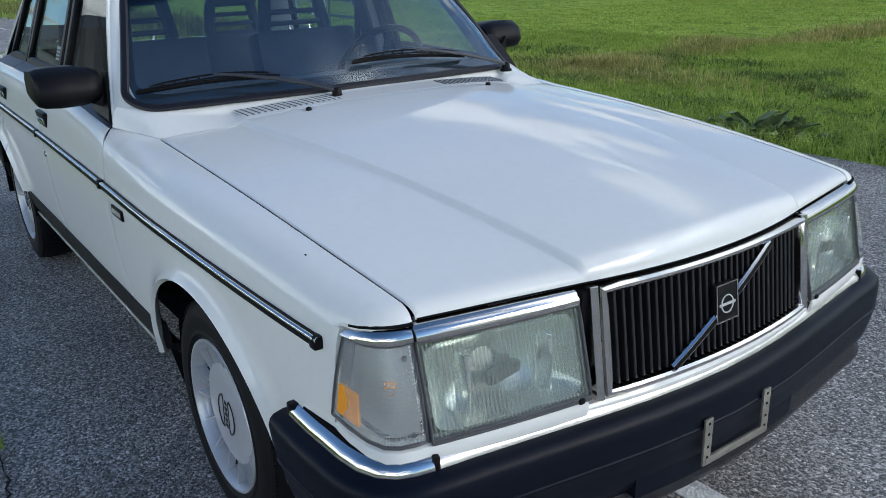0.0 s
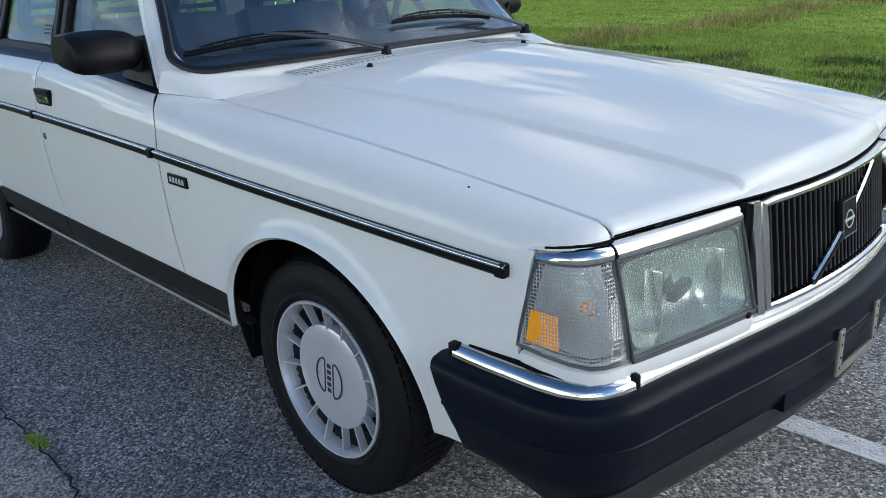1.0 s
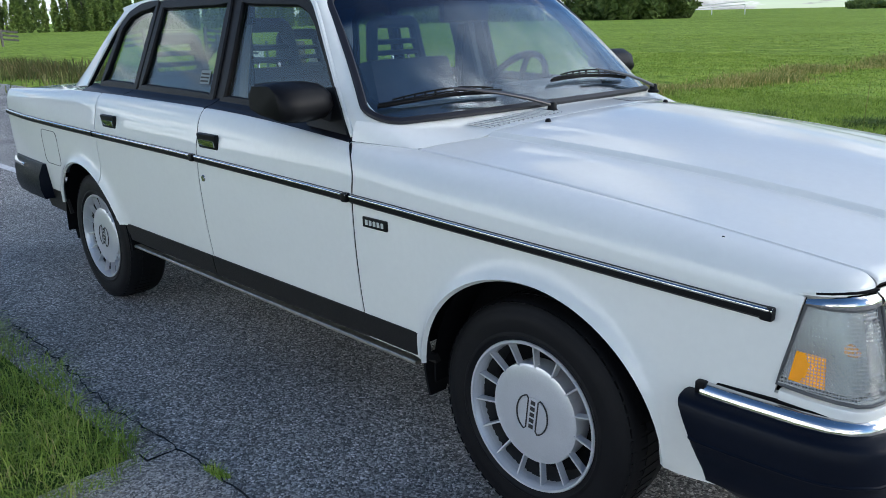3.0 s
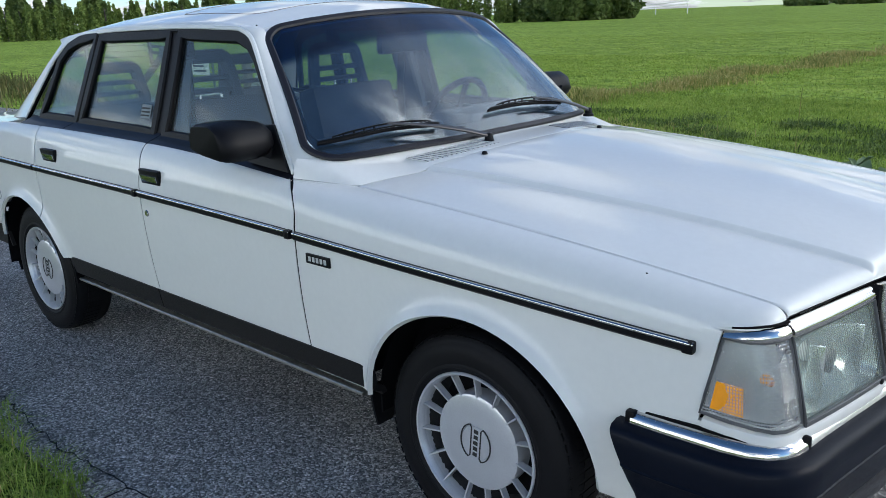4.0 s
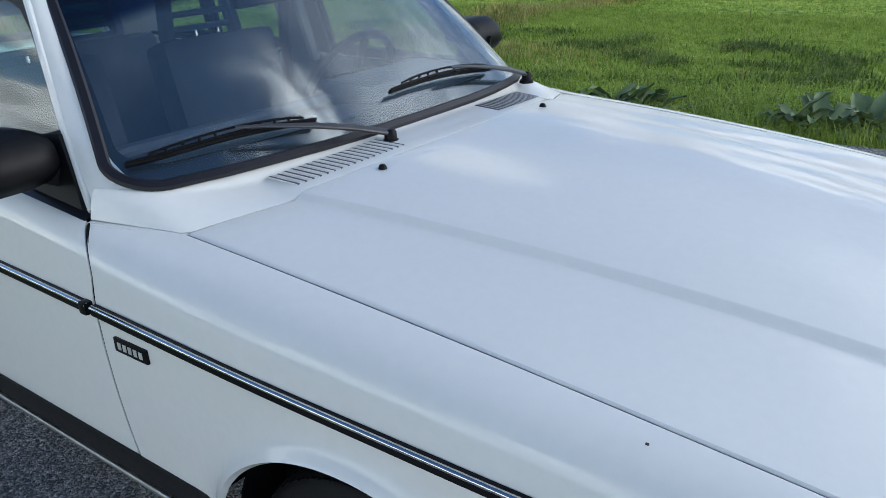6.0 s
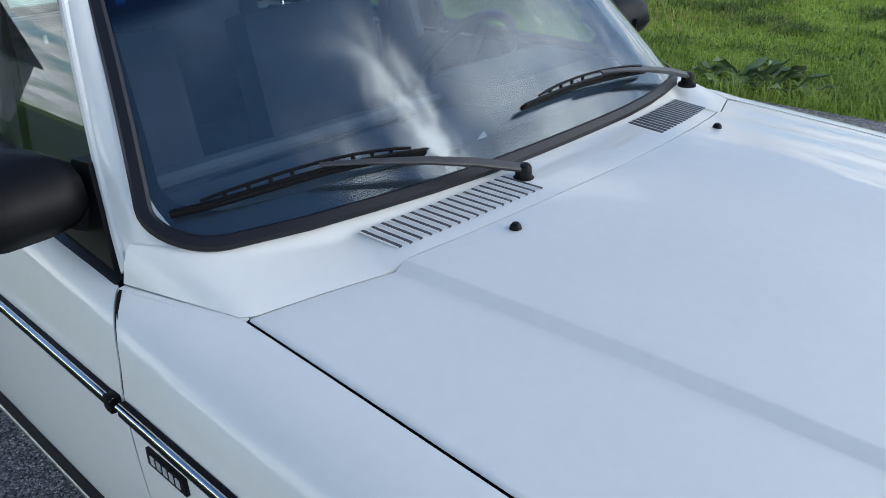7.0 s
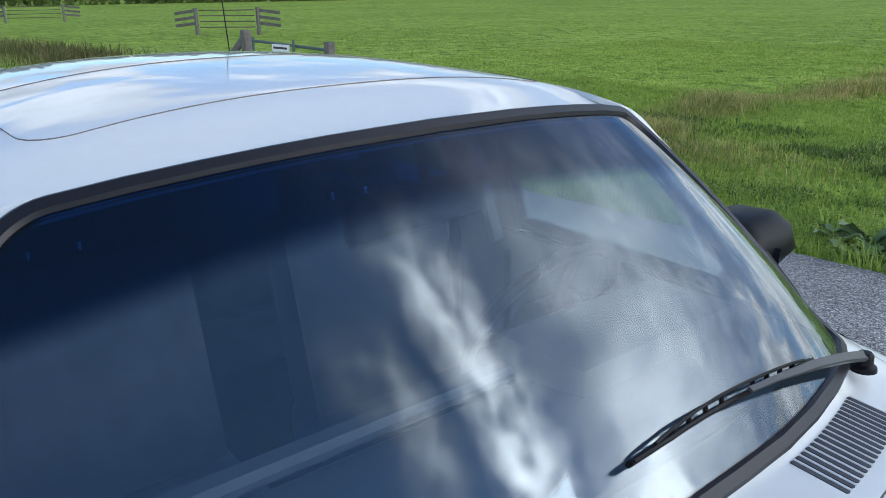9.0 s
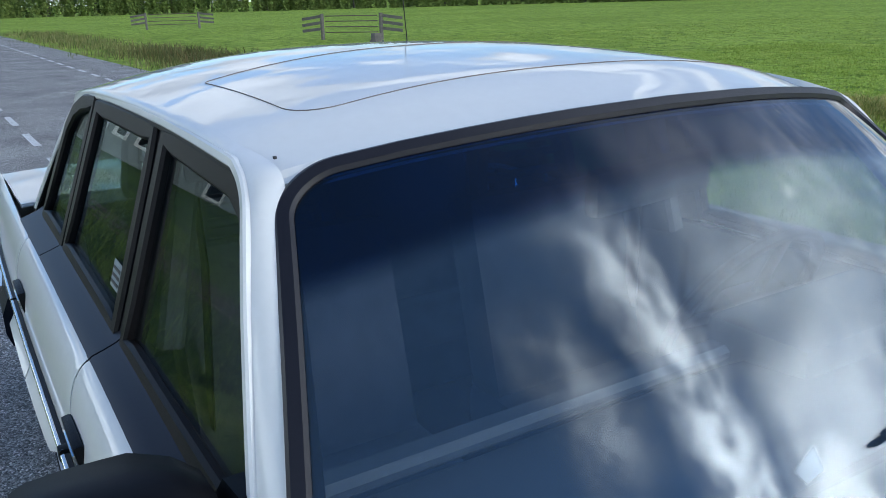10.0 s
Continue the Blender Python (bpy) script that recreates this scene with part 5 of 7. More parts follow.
part("front_valance", sheet([[(0.80 - 0.12 * abs(t) ** 3 + 0.015 * (z < 0.26), t * 0.50, z) for z in (0.35, 0.32, 0.29, 0.262)] for t in np.linspace(-1, 1, 21)], 0.02, (-1, 0, 0)), VALANCE, car)

# rear bumper
RB = [(-3.18, 0.815), (-3.4, 0.81), (-3.6, 0.795), (-3.72, 0.76), (-3.77, 0.70), (-3.79, 0.5), (-3.80, 0.0)]
pts = RB + [(x, -y) for x, y in RB[-2::-1]]
rb = part("rear_bumper", sweep([(x, y, 0.52) for x, y in pts], [(-0.06, -0.10), (0.04, -0.10), (0.055, -0.05), (0.055, 0.02), (0.03, 0.08), (-0.06, 0.085)][::-1]), BLACK_SOFT, car, "thick black rear bumper")
part("bumper_strip", sweep([(x, y * 1.055, 0.575) for x, y in pts[1:-1]], rect_section(0.02, 0.02, 0.004)), CHROME, rb)


# ---- wheels ----
# dark mottled tone for the inside of the rim
BARREL = material("dark_rim_inside", (0.022, 0.022, 0.023), 0.7, 0.2, vary=0.3, vscale=20)

def wheel(x, sgn):
    yc = sgn * 0.708
    at = Matrix.Translation((x, yc, 0.306)) @ Matrix.Diagonal((1, sgn, 1, 1))
    prof = [(0.196, -0.085), (0.215, -0.094), (0.25, -0.098), (0.282, -0.092), (0.298, -0.082), (0.305, -0.066), (0.3065, -0.03), (0.3065, 0.03), (0.305, 0.066), (0.298, 0.082), (0.285, 0.090), (0.277, 0.0925), (0.275, 0.0945), (0.25, 0.098), (0.225, 0.096), (0.222, 0.098), (0.216, 0.098), (0.213, 0.095), (0.202, 0.090), (0.196, 0.082)]
    disc = lathe([(0.0, -0.06), (0.19, -0.06), (0.198, 0.0), (0.196, 0.06), (0.180, 0.008), (0.14, 0.004), (0.0, 0.004)], 60)
    disc.transform(at)
    wh = part("wheel", disc, DARK, car, "silver alloy wheel with a black tyre")
    ty = lathe(prof, 72)
    ty.transform(at)
    tyre = part("tyre", ty, RUBBER, wh, "black road tyre")
    for k in range(64):
        a = 2 * math.pi * k / 64
        for y0, y1 in ((0.040, 0.086), (-0.03, 0.034)):
            bm = bmesh.new()
            box(bm, (0.299, y0, -0.0105), (0.3085, y1, 0.0105))
            for v in bm.verts:
                if v.co.y > 0.06 and v.co.x > 0.305:
                    v.co.x -= 0.012
            bm.transform(at @ Matrix.Rotation(a, 4, "Y"))
            TREADS.setdefault((x, sgn), []).append(bm)
    join = bmesh.new()
    for b in TREADS.pop((x, sgn)):
        me = bpy.data.meshes.new("t")
        b.to_mesh(me)
        b.free()
        join.from_mesh(me)
        bpy.data.meshes.remove(me)
    tagged(part("tread", join, RUBBER, tyre), kind="stuff")
    rim = lathe([(0.187, 0.050), (0.188, 0.066), (0.190, 0.076), (0.196, 0.083), (0.201, 0.086), (0.2025, 0.092), (0.2005, 0.096), (0.195, 0.0955), (0.192, 0.088), (0.1895, 0.082), (0.1885, 0.074)], 72)
    rim.transform(at)
    part("rim_ring", rim, ALU, wh, "silver rim")
    hub = lathe([(0.0, 0.080), (0.040, 0.080), (0.0465, 0.0795), (0.048, 0.077), (0.050, 0.0785), (0.09, 0.0775), (0.126, 0.0755), (0.134, 0.072), (0.1355, 0.060), (0.134, 0.02)], 60)
    hub.transform(at)
    cap = part("hub_cover", hub, ALU, wh, "satin silver wheel centre")
    barrel = lathe([(0.1925, 0.078), (0.1895, 0.070), (0.182, 0.020), (0.176, 0.008)], 60)
    barrel.transform(at)
    part("rim_barrel", barrel, BARREL, wh)
    for k in range(15):
        a = 2 * math.pi * (k + 0.3) / 15
        bm = bmesh.new()
        vs = [bm.verts.new(q) for q in ((0.128, 0.056, -0.0036), (0.190, 0.064, -0.0036), (0.190, 0.064, 0.0036), (0.128, 0.056, 0.0036), (0.128, 0.0745, -0.0022), (0.193, 0.0855, -0.0022), (0.193, 0.0855, 0.0022), (0.128, 0.0745, 0.0022))]
        for f in ((0, 1, 2, 3), (4, 7, 6, 5), (0, 4, 5, 1), (1, 5, 6, 2), (2, 6, 7, 3), (3, 7, 4, 0)):
            bm.faces.new([vs[i] for i in f])
        bm.transform(at @ Matrix.Rotation(a, 4, "Y"))
        part("spoke", bm, ALU, wh)
    # mark on the centre: two half rings and a bar of plain shapes
    roll = at @ Matrix.Rotation(radians(6), 4, "Y")
    for side in (-1, 1):
        arc = [roll @ Vector((side * (0.014 + 0.036 * math.cos(q)), 0.0805, 0.050 * math.sin(q))) for q in np.linspace(-1.35, 1.35, 13)]
        part("centre_mark", sweep(arc + [roll @ Vector((side * 0.016, 0.0805, z)) for z in (0.042, 0.0, -0.042)], rect_section(0.0035, 0.002), (0, sgn, 0), True), INK, cap)
    for k in range(5):
        z = 0.034 - 0.017 * k
        part("centre_mark", rounded_box((-0.007, 0.0800, z - 0.0055), (0.007, 0.0812, z + 0.0055), 0.0, roll), INK, cap)
    return wh


TREADS = {}
for x in (0.0, -2.65):
    for sgn in (-1, 1):
        wheel(x, sgn)

# ---- wipers ----
WIPER = material("worn_grey_arm", (0.035, 0.035, 0.037), 0.35, spec=0.5, vary=0.2, vscale=30)
for px, py, tx, ty in ((-0.433, -0.178, -0.655, -0.625), (-0.530, 0.572, -0.612, 0.02)):
    pz = 0.985
    base = part("wiper", lathe([(0.0, 0.034), (0.010, 0.033), (0.014, 0.028), (0.015, 0.012), (0.021, 0.008), (0.022, 0.0)], 16, "z"), BLACK, car, "black windshield wiper")
    for v in base.data.vertices:
        v.co = v.co + Vector((px, py, pz))

    ends = ((-0.43, 0.100), (-0.955, 0.095)) if py < 0 else ((0.53, 0.100), (-0.09, 0.135))
    path = []
    for k in range(13):
        f = k / 12
        t, v = ends[0][0] + (ends[1][0] - ends[0][0]) * f, ends[0][1] + (ends[1][1] - ends[0][1]) * f + 0.022 * math.sin(math.pi * f)
        path.append(ws_point(t, v) + Vector(WS_UP) * 0.014)
    part("wiper_blade", sweep(path, rect_section(0.008, 0.013, 0.002), WS_UP), RUBBER, base)
    part("blade_frame", sweep([p + Vector(WS_UP) * (0.011 + 0.004 * math.sin(math.pi * k / 12)) for k, p in enumerate(path)], rect_section(0.005, 0.003, 0.0008), WS_UP), BLACK, base)
    bridge = [path[k] + Vector(WS_UP) * 0.016 + Vector((-0.73, 0, 0.68)) * (0.004 + 0.008 * math.sin(math.pi * (k - 1) / 10) ** 0.6) for k in range(1, 12)]
    part("blade_bridge", sweep(bridge, rect_section(0.0045, 0.005, 0.001), WS_UP), BLACK, base)
    for k in (2, 3, 4, 5, 7, 8, 9, 10):
        part("blade_claw", sweep([path[k] + Vector(WS_UP) * 0.008, bridge[k - 1]], rect_section(0.006, 0.006, 0.001), (0.4, 0.8, 0.4)), BLACK, base)
    mid = path[6] + Vector(WS_UP) * 0.032
    start = Vector((px, py, pz + 0.026))
    arm = [start, start.lerp(mid, 0.25) + Vector((0, 0, 0.008)), start.lerp(mid, 0.5) + Vector((0, 0, 0.010)), start.lerp(mid, 0.8) + Vector((0, 0, 0.006)), mid]
    part("wiper_arm", sweep(arm, rect_section(0.017, 0.008, 0.002), (0.5, 0, 0.85), scales=[1.15, 1.1, 0.95, 0.6, 0.5]), WIPER, base, "grey wiper arm")

# ---- inside ----
dash = part("dashboard", sheet([[(x, t * 0.70, z) for x, z in ((-0.62, 0.955), (-0.70, 0.972), (-0.80, 0.978), (-0.90, 0.968), (-0.945, 0.94), (-0.955, 0.86), (-0.93, 0.70), (-0.90, 0.55))] for t in np.linspace(-1, 1, 15)], 0.02, (0.5, 0, -0.7)), DASHM, car, "dark blue-grey dashboard")
part("instrument_hood", rounded_box((-0.99, 0.15, 0.93), (-0.78, 0.60, 1.030), 0.025), DASHM, dash)
part("dash_pad", sweep([(-0.93, y, 0.985) for y in np.linspace(-0.66, 0.12, 9)], rect_section(0.05, 0.03, 0.01)), DASHM, dash)
wheel_m = Matrix.Translation((-1.08, 0.37, 0.965)) @ Matrix.Rotation(radians(-62), 4, "Y")
sw = part("steering_wheel", sweep([wheel_m @ Vector((0.19 * math.cos(2 * math.pi * k / 40), 0.19 * math.sin(2 * math.pi * k / 40), 0)) for k in range(40)], circle_section(0.014, 8), wheel_m.to_3x3() @ Vector((0, 0, 1)), True), BLACK, car, "dark steering wheel")
part("wheel_hub", rounded_box((-0.05, -0.08, -0.03), (0.05, 0.08, 0.02), 0.015, wheel_m), BLACK, sw)
for a in (0, 180, -90):
    q = radians(a + 90)
    part("wheel_spoke", sweep([wheel_m @ Vector((0.04 * math.cos(q), 0.04 * math.sin(q), -0.01)), wheel_m @ Vector((0.185 * math.cos(q), 0.185 * math.sin(q), 0))], rect_section(0.03, 0.012, 0.003), wheel_m.to_3x3() @ Vector((0, 0, 1))), BLACK, sw)


def headrest(base, m, w=0.27, h=0.20):
    """A slotted headrest: a rounded frame with bars across."""
    ring = []
    for cx, cz, a0 in ((w / 2 - 0.05, h - 0.06, 0), (-w / 2 + 0.05, h - 0.06, 90), (-w / 2 + 0.03, 0.02, 180), (w / 2 - 0.03, 0.02, 270)):
        for k in range(5):
            a = radians(a0 + 22.5 * k)
            ring.append(m @ Vector((0, cx + 0.035 * math.cos(a), cz + 0.035 * math.sin(a))))
    part("headrest_frame", sweep(ring, rect_section(0.055, 0.045, 0.014), m.to_3x3() @ Vector((1, 0, 0)), True), CLOTH, base)
    for z in (0.045, 0.095):
        part("headrest_bar", sweep([m @ Vector((0, y, z)) for y in np.linspace(-w / 2 + 0.02, w / 2 - 0.02, 5)], rect_section(0.035, 0.022, 0.006), m.to_3x3() @ Vector((0, 0, 1))), CLOTH, base)


def pad(lo, hi, m, bulge=0.02):
    bm = rounded_box(lo, hi, 0.035)
    bmesh.ops.subdivide_edges(bm, edges=bm.edges, cuts=1, use_grid_fill=True)
    bm.transform(m)
    return bm


for y in (-0.36, 0.36):
    m = Matrix.Translation((-1.62, y, 0.55)) @ Matrix.Rotation(radians(-14), 4, "Y")
    seat = part("front_seat", pad((-0.02, -0.26, -0.05), (0.52, 0.26, 0.10), Matrix.Translation((-1.68, y, 0.52))), CLOTH, car, "dark blue-grey cloth front seat")
    part("seat_back", pad((-0.06, -0.25, 0.0), (0.07, 0.25, 0.56), m), CLOTH, seat)
    headrest(seat, Matrix.Translation((-1.765, y - 0.022, 1.083)) @ Matrix.Rotation(radians(-8), 4, "Y"), 0.29, 0.21)
    for d in (-0.05, 0.05):
        part("headrest_post", sweep([(-1.755, y + d, 1.04), (-1.77, y + d, 1.12)], circle_section(0.006, 6), (1, 0, 0)), STEEL, seat)
rear = part("rear_seat", pad((-2.45, -0.64, 0.45), (-1.98, 0.64, 0.60), Matrix()), CLOTH, car, "dark blue-grey rear bench")
part("seat_back", pad((-0.07, -0.64, 0.0), (0.07, 0.64, 0.50), Matrix.Translation((-2.42, 0, 0.55)) @ Matrix.Rotation(radians(-18), 4, "Y")), CLOTH, rear)
for y in (-0.36, 0.36):
    headrest(rear, Matrix.Translation((-2.57, y, 1.045)) @ Matrix.Rotation(radians(-8), 4, "Y"), 0.26, 0.19)
part("parcel_shelf", rounded_box((-2.98, -0.66, 0.96), (-2.50, 0.66, 0.985), 0.01), DASHM, car)
part("headlining", sheet([[(x, t * 0.58, roof_z(x, t * 0.58) - 0.03) for t in np.linspace(-1, 1, 13)] for x in np.linspace(-1.03, -2.56, 12)], 0.006, (0, 0, 1)), HEADLN, car)
part("cabin_floor", rounded_box((-2.5, -0.70, 0.421), (-0.6, 0.70, 0.44), 0.004), DARK, car)
for s in (-1, 1):
    part("door_lining", rounded_box((-2.42, min(s * 0.70, s * 0.735), 0.44), (-0.72, max(s * 0.70, s * 0.735), 0.985), 0.01), DASHM, car)
    part("b_post", sweep([(-1.57, s * 0.655, 0.97), (-1.60, s * 0.565, 1.36)], rect_section(0.12, 0.05, 0.01), (0, 1, 0)), DASHM, car)
    part("seat_belt", sweep([(-1.56, s * 0.57, 1.31), (-1.58, s * 0.56, 1.10), (-1.60, s * 0.58, 0.75)], rect_section(0.045, 0.004), (0, 1, 0)), BLACK, car)
    part("belt_anchor", rounded_box((-1.60, s * 0.57 - 0.02, 1.27), (-1.53, s * 0.57 + 0.02, 1.34), 0.008), BLACK, car)
    part("sun_visor", rounded_box((-1.20, min(s * 0.12, s * 0.52), 1.365), (-1.05, max(s * 0.12, s * 0.52), 1.38), 0.006), HEADLN, car)
im = Matrix.Translation((-0.955, -0.035, 1.302)) @ Matrix.Rotation(radians(8), 4, "Z")
mirror_in = part("inner_mirror", rounded_box((-0.015, -0.142, -0.036), (0.015, 0.142, 0.036), 0.014, im), BLACK, car, "dark interior mirror")
part("mirror_stalk", sweep([(-0.955, -0.02, 1.32), (-1.0, 0.0, 1.395)], circle_section(0.008, 8), (1, 0, 0)), BLACK, mirror_in)
note = [[(-0.60 - 0.025 * u, -0.105 + 0.035 * v + 0.01 * u, 0.985 + 0.02 * u * v + 0.006 * v) for v in (0, 0.5, 1)] for u in (0, 0.5, 1)]
part("dash_note", sheet(note, 0.001, (0, 0, -1)), PAPER, dash, "crumpled white paper on the dashboard")


# ---- road, verges and field ----
def ground_material(name, cols, scales, bump, rough=0.9):
    """Colour mixed from rows of (colour, noise scale, low, high) laid over one another."""
    m = bpy.data.materials.new(name)
    m.use_nodes = True
    n, l = m.node_tree.nodes, m.node_tree.links
    b = n["Principled BSDF"]
    b.inputs["Roughness"].default_value = rough
    b.inputs["Specular IOR Level"].default_value = 0.1
    geo = n.new("ShaderNodeNewGeometry")
    last = None
    for col, sc, lo, hi in cols:
        if last is None:
            c = n.new("ShaderNodeRGB")
            c.outputs[0].default_value = (*col, 1)
            last = c.outputs[0]
            continue
        nz, mr, mx = n.new("ShaderNodeTexNoise"), n.new("ShaderNodeMapRange"), n.new("ShaderNodeMix")
        nz.inputs["Scale"].default_value, nz.inputs["Detail"].default_value = sc, 4
        mr.inputs["From Min"].default_value, mr.inputs["From Max"].default_value = lo, hi
        mx.data_type = "RGBA"
        mx.inputs["B"].default_value = (*col, 1)
        l.new(geo.outputs["Position"], nz.inputs["Vector"])
        l.new(nz.outputs["Fac"], mr.inputs["Value"])
        l.new(mr.outputs["Result"], mx.inputs["Factor"])
        l.new(last, mx.inputs["A"])
        last = mx.outputs["Result"]
    l.new(last, b.inputs["Base Color"])
    nz, bp = n.new("ShaderNodeTexVoronoi"), n.new("ShaderNodeBump")
    nz.inputs["Scale"].default_value = scales
    bp.inputs["Strength"].default_value, bp.inputs["Distance"].default_value = 0.8, bump
    l.new(geo.outputs["Position"], nz.inputs["Vector"])
    l.new(nz.outputs["Distance"], bp.inputs["Height"])
    l.new(bp.outputs["Normal"], b.inputs["Normal"])
    return m


def asphalt_material(name, base, chip, size, amount):
    """Bitumen with chips of stone, each of its own shade, and broad stains."""
    m = bpy.data.materials.new(name)
    m.use_nodes = True
    n, l = m.node_tree.nodes, m.node_tree.links
    b = n["Principled BSDF"]
    b.inputs["Roughness"].default_value = 0.8
    geo, vo, sep, rp = n.new("ShaderNodeNewGeometry"), n.new("ShaderNodeTexVoronoi"), n.new("ShaderNodeSeparateColor"), n.new("ShaderNodeValToRGB")
    wob, add = n.new("ShaderNodeTexNoise"), n.new("ShaderNodeMix")
    wob.inputs["Scale"].default_value = size * 0.6
    add.data_type = "RGBA"
    add.blend_type = "LINEAR_LIGHT"
    add.inputs["Factor"].default_value = 0.006
    vo.inputs["Scale"].default_value = size
    els = rp.color_ramp.elements
    els[0].position, els[0].color = 0.0, (*[c * 0.22 for c in base], 1)
    els[1].position, els[1].color = 1.0, (*chip, 1)
    for p, c in ((0.50, [c * 0.72 for c in base]), (0.80, [c * 1.6 for c in base]), (0.93, [c * 0.55 for c in chip])):
        e = els.new(p)
        e.color = (*c, 1)
    big, mr, mul = n.new("ShaderNodeTexNoise"), n.new("ShaderNodeMapRange"), n.new("ShaderNodeVectorMath")
    big.inputs["Scale"].default_value, big.inputs["Detail"].default_value = 1.1, 6
    mr.inputs["From Min"].default_value, mr.inputs["From Max"].default_value, mr.inputs["To Min"].default_value, mr.inputs["To Max"].default_value = 0.3, 0.7, 0.72, 1.28
    mul.operation = "SCALE"
    bp = n.new("ShaderNodeBump")
    bp.inputs["Strength"].default_value, bp.inputs["Distance"].default_value = 0.9, amount
    bp.invert = True
    l.new(geo.outputs["Position"], wob.inputs["Vector"])
    l.new(geo.outputs["Position"], add.inputs["A"])
    l.new(wob.outputs["Color"], add.inputs["B"])
    l.new(add.outputs["Result"], vo.inputs["Vector"])
    l.new(vo.outputs["Color"], sep.inputs[0])
    l.new(sep.outputs[0], rp.inputs["Fac"])
    l.new(geo.outputs["Position"], big.inputs["Vector"])
    l.new(big.outputs["Fac"], mr.inputs["Value"])
    l.new(rp.outputs["Color"], mul.inputs[0])
    l.new(mr.outputs["Result"], mul.inputs["Scale"])
    l.new(mul.outputs["Vector"], b.inputs["Base Color"])
    l.new(vo.outputs["Distance"], bp.inputs["Height"])
    l.new(bp.outputs["Normal"], b.inputs["Normal"])
    return m


ASPHALT = asphalt_material("asphalt", (0.300, 0.286, 0.264), (0.90, 0.87, 0.82), 150, 0.006)
APRON = asphalt_material("old_asphalt", (0.37, 0.35, 0.32), (0.56, 0.55, 0.53), 170, 0.004)
FIELD = ground_material("meadow", [((0.32, 0.45, 0.065), 0, 0, 0), ((0.25, 0.36, 0.045), 0.10, 0.42, 0.60), ((0.41, 0.52, 0.085), 0.9, 0.50, 0.68), ((0.12, 0.20, 0.025), 2.6, 0.52, 0.64), ((0.36, 0.43, 0.09), 7.0, 0.55, 0.70), ((0.07, 0.125, 0.016), 14.0, 0.55, 0.67)], 9, 0.12, 0.9)
GRASS = ground_material("grass_soil", [((0.055, 0.11, 0.018), 0, 0, 0), ((0.03, 0.05, 0.012), 3, 0.45, 0.65)], 40, 0.03, 0.95)
MARK = ground_material("road_paint", [((0.72, 0.72, 0.70), 0, 0, 0), ((0.45, 0.45, 0.44), 25, 0.5, 0.7), ((0.12, 0.12, 0.12), 60, 0.64, 0.70)], 110, 0.004, 0.8)


def plane(name, pts, mat, z=0.0, thick=0.0):
    bm = bmesh.new()
    vs = [bm.verts.new((x, y, z)) for x, y in pts]
    bm.faces.new(vs)
    return tagged(part(name, bm, mat), kind="structure")


FAR = 1500
ground = tagged(plane("ground", [(-FAR, -FAR), (FAR, -FAR), (FAR, FAR), (-FAR, FAR)], FIELD, -0.05), "green meadow reaching to the horizon", "meadow", kind="structure")
road = part("road", sheet([[(x, road_y(x, y), 0.0) for y in (-1.36, 1.5, 4.06)] for x in (-400, -100, -20, 0, 20, 120)], 0.06, (0, 0, -1)), ASPHALT)
tagged(road, "grey asphalt road with white dashed lines", "road", kind="structure")
for y0, w, first, step, length in ((0.215, 0.085, 0.60, 2.08, 1.13), (2.79, 0.085, 0.15, 1.66, 0.95)):
    for k in range(-26, 6):
        x = first + step * k
        part("road_marking", sheet([[(xx, road_y(xx, y0 + yy), 0.004) for yy in (-w / 2, w / 2)] for xx in np.linspace(x, x + length, 3)], 0.003, (0, 0, -1)), MARK, road)

# worn apron beside the road, with its cracks
SPLIT = [(-2.6, -1.26), (-1.9, -1.275), (-1.45, -1.30), (-1.1, -1.27), (-0.85, -1.255), (-0.6, -1.262), (-0.3, -1.30), (0.1, -1.29), (0.6, -1.31), (1.6, -1.30)]
apron = part("apron", sheet([[(x, lerp_at(x, SPLIT) - d * 2.6, 0.003 - 0.02 * d) for d in (0, 0.1, 0.4, 1)] for x in (-1.08, -1.0, -0.85, -0.6, -0.3, 0.1, 0.6, 1.6, 5, 9)], 0.04, (0, 0, -1)), APRON)
tagged(apron, "older cracked asphalt apron beside the road", "pavement", kind="structure")


def crack(pts, w):
    rng = random.Random(len(pts))
    path = []
    for a, b in zip(pts, pts[1:]):
        n = max(2, int(math.dist(a, b) / 0.035))
        for k in range(n):
            f = k / n
            path.append((a[0] + (b[0] - a[0]) * f + rng.uniform(-0.013, 0.013), a[1] + (b[1] - a[1]) * f + rng.uniform(-0.013, 0.013), 0.0045))
    return sweep(path, rect_section(w, 0.004), (0, 0, 1), scales=[rng.uniform(0.5, 1.6) for _ in path])


# near-black strips drawn along the cracks
CRACK = material("crack_black", (0.008, 0.008, 0.008), 0.95, vary=0.4, vscale=60)
part("crack", crack(SPLIT, 0.003), CRACK, apron)
part("crack", crack([(-1.02, -1.28), (-1.03, -1.36), (-1.10, -1.40)], 0.003), CRACK, apron)

# crumbs of stone along the broken edge
rng = random.Random(3)
vs, fs = [], []
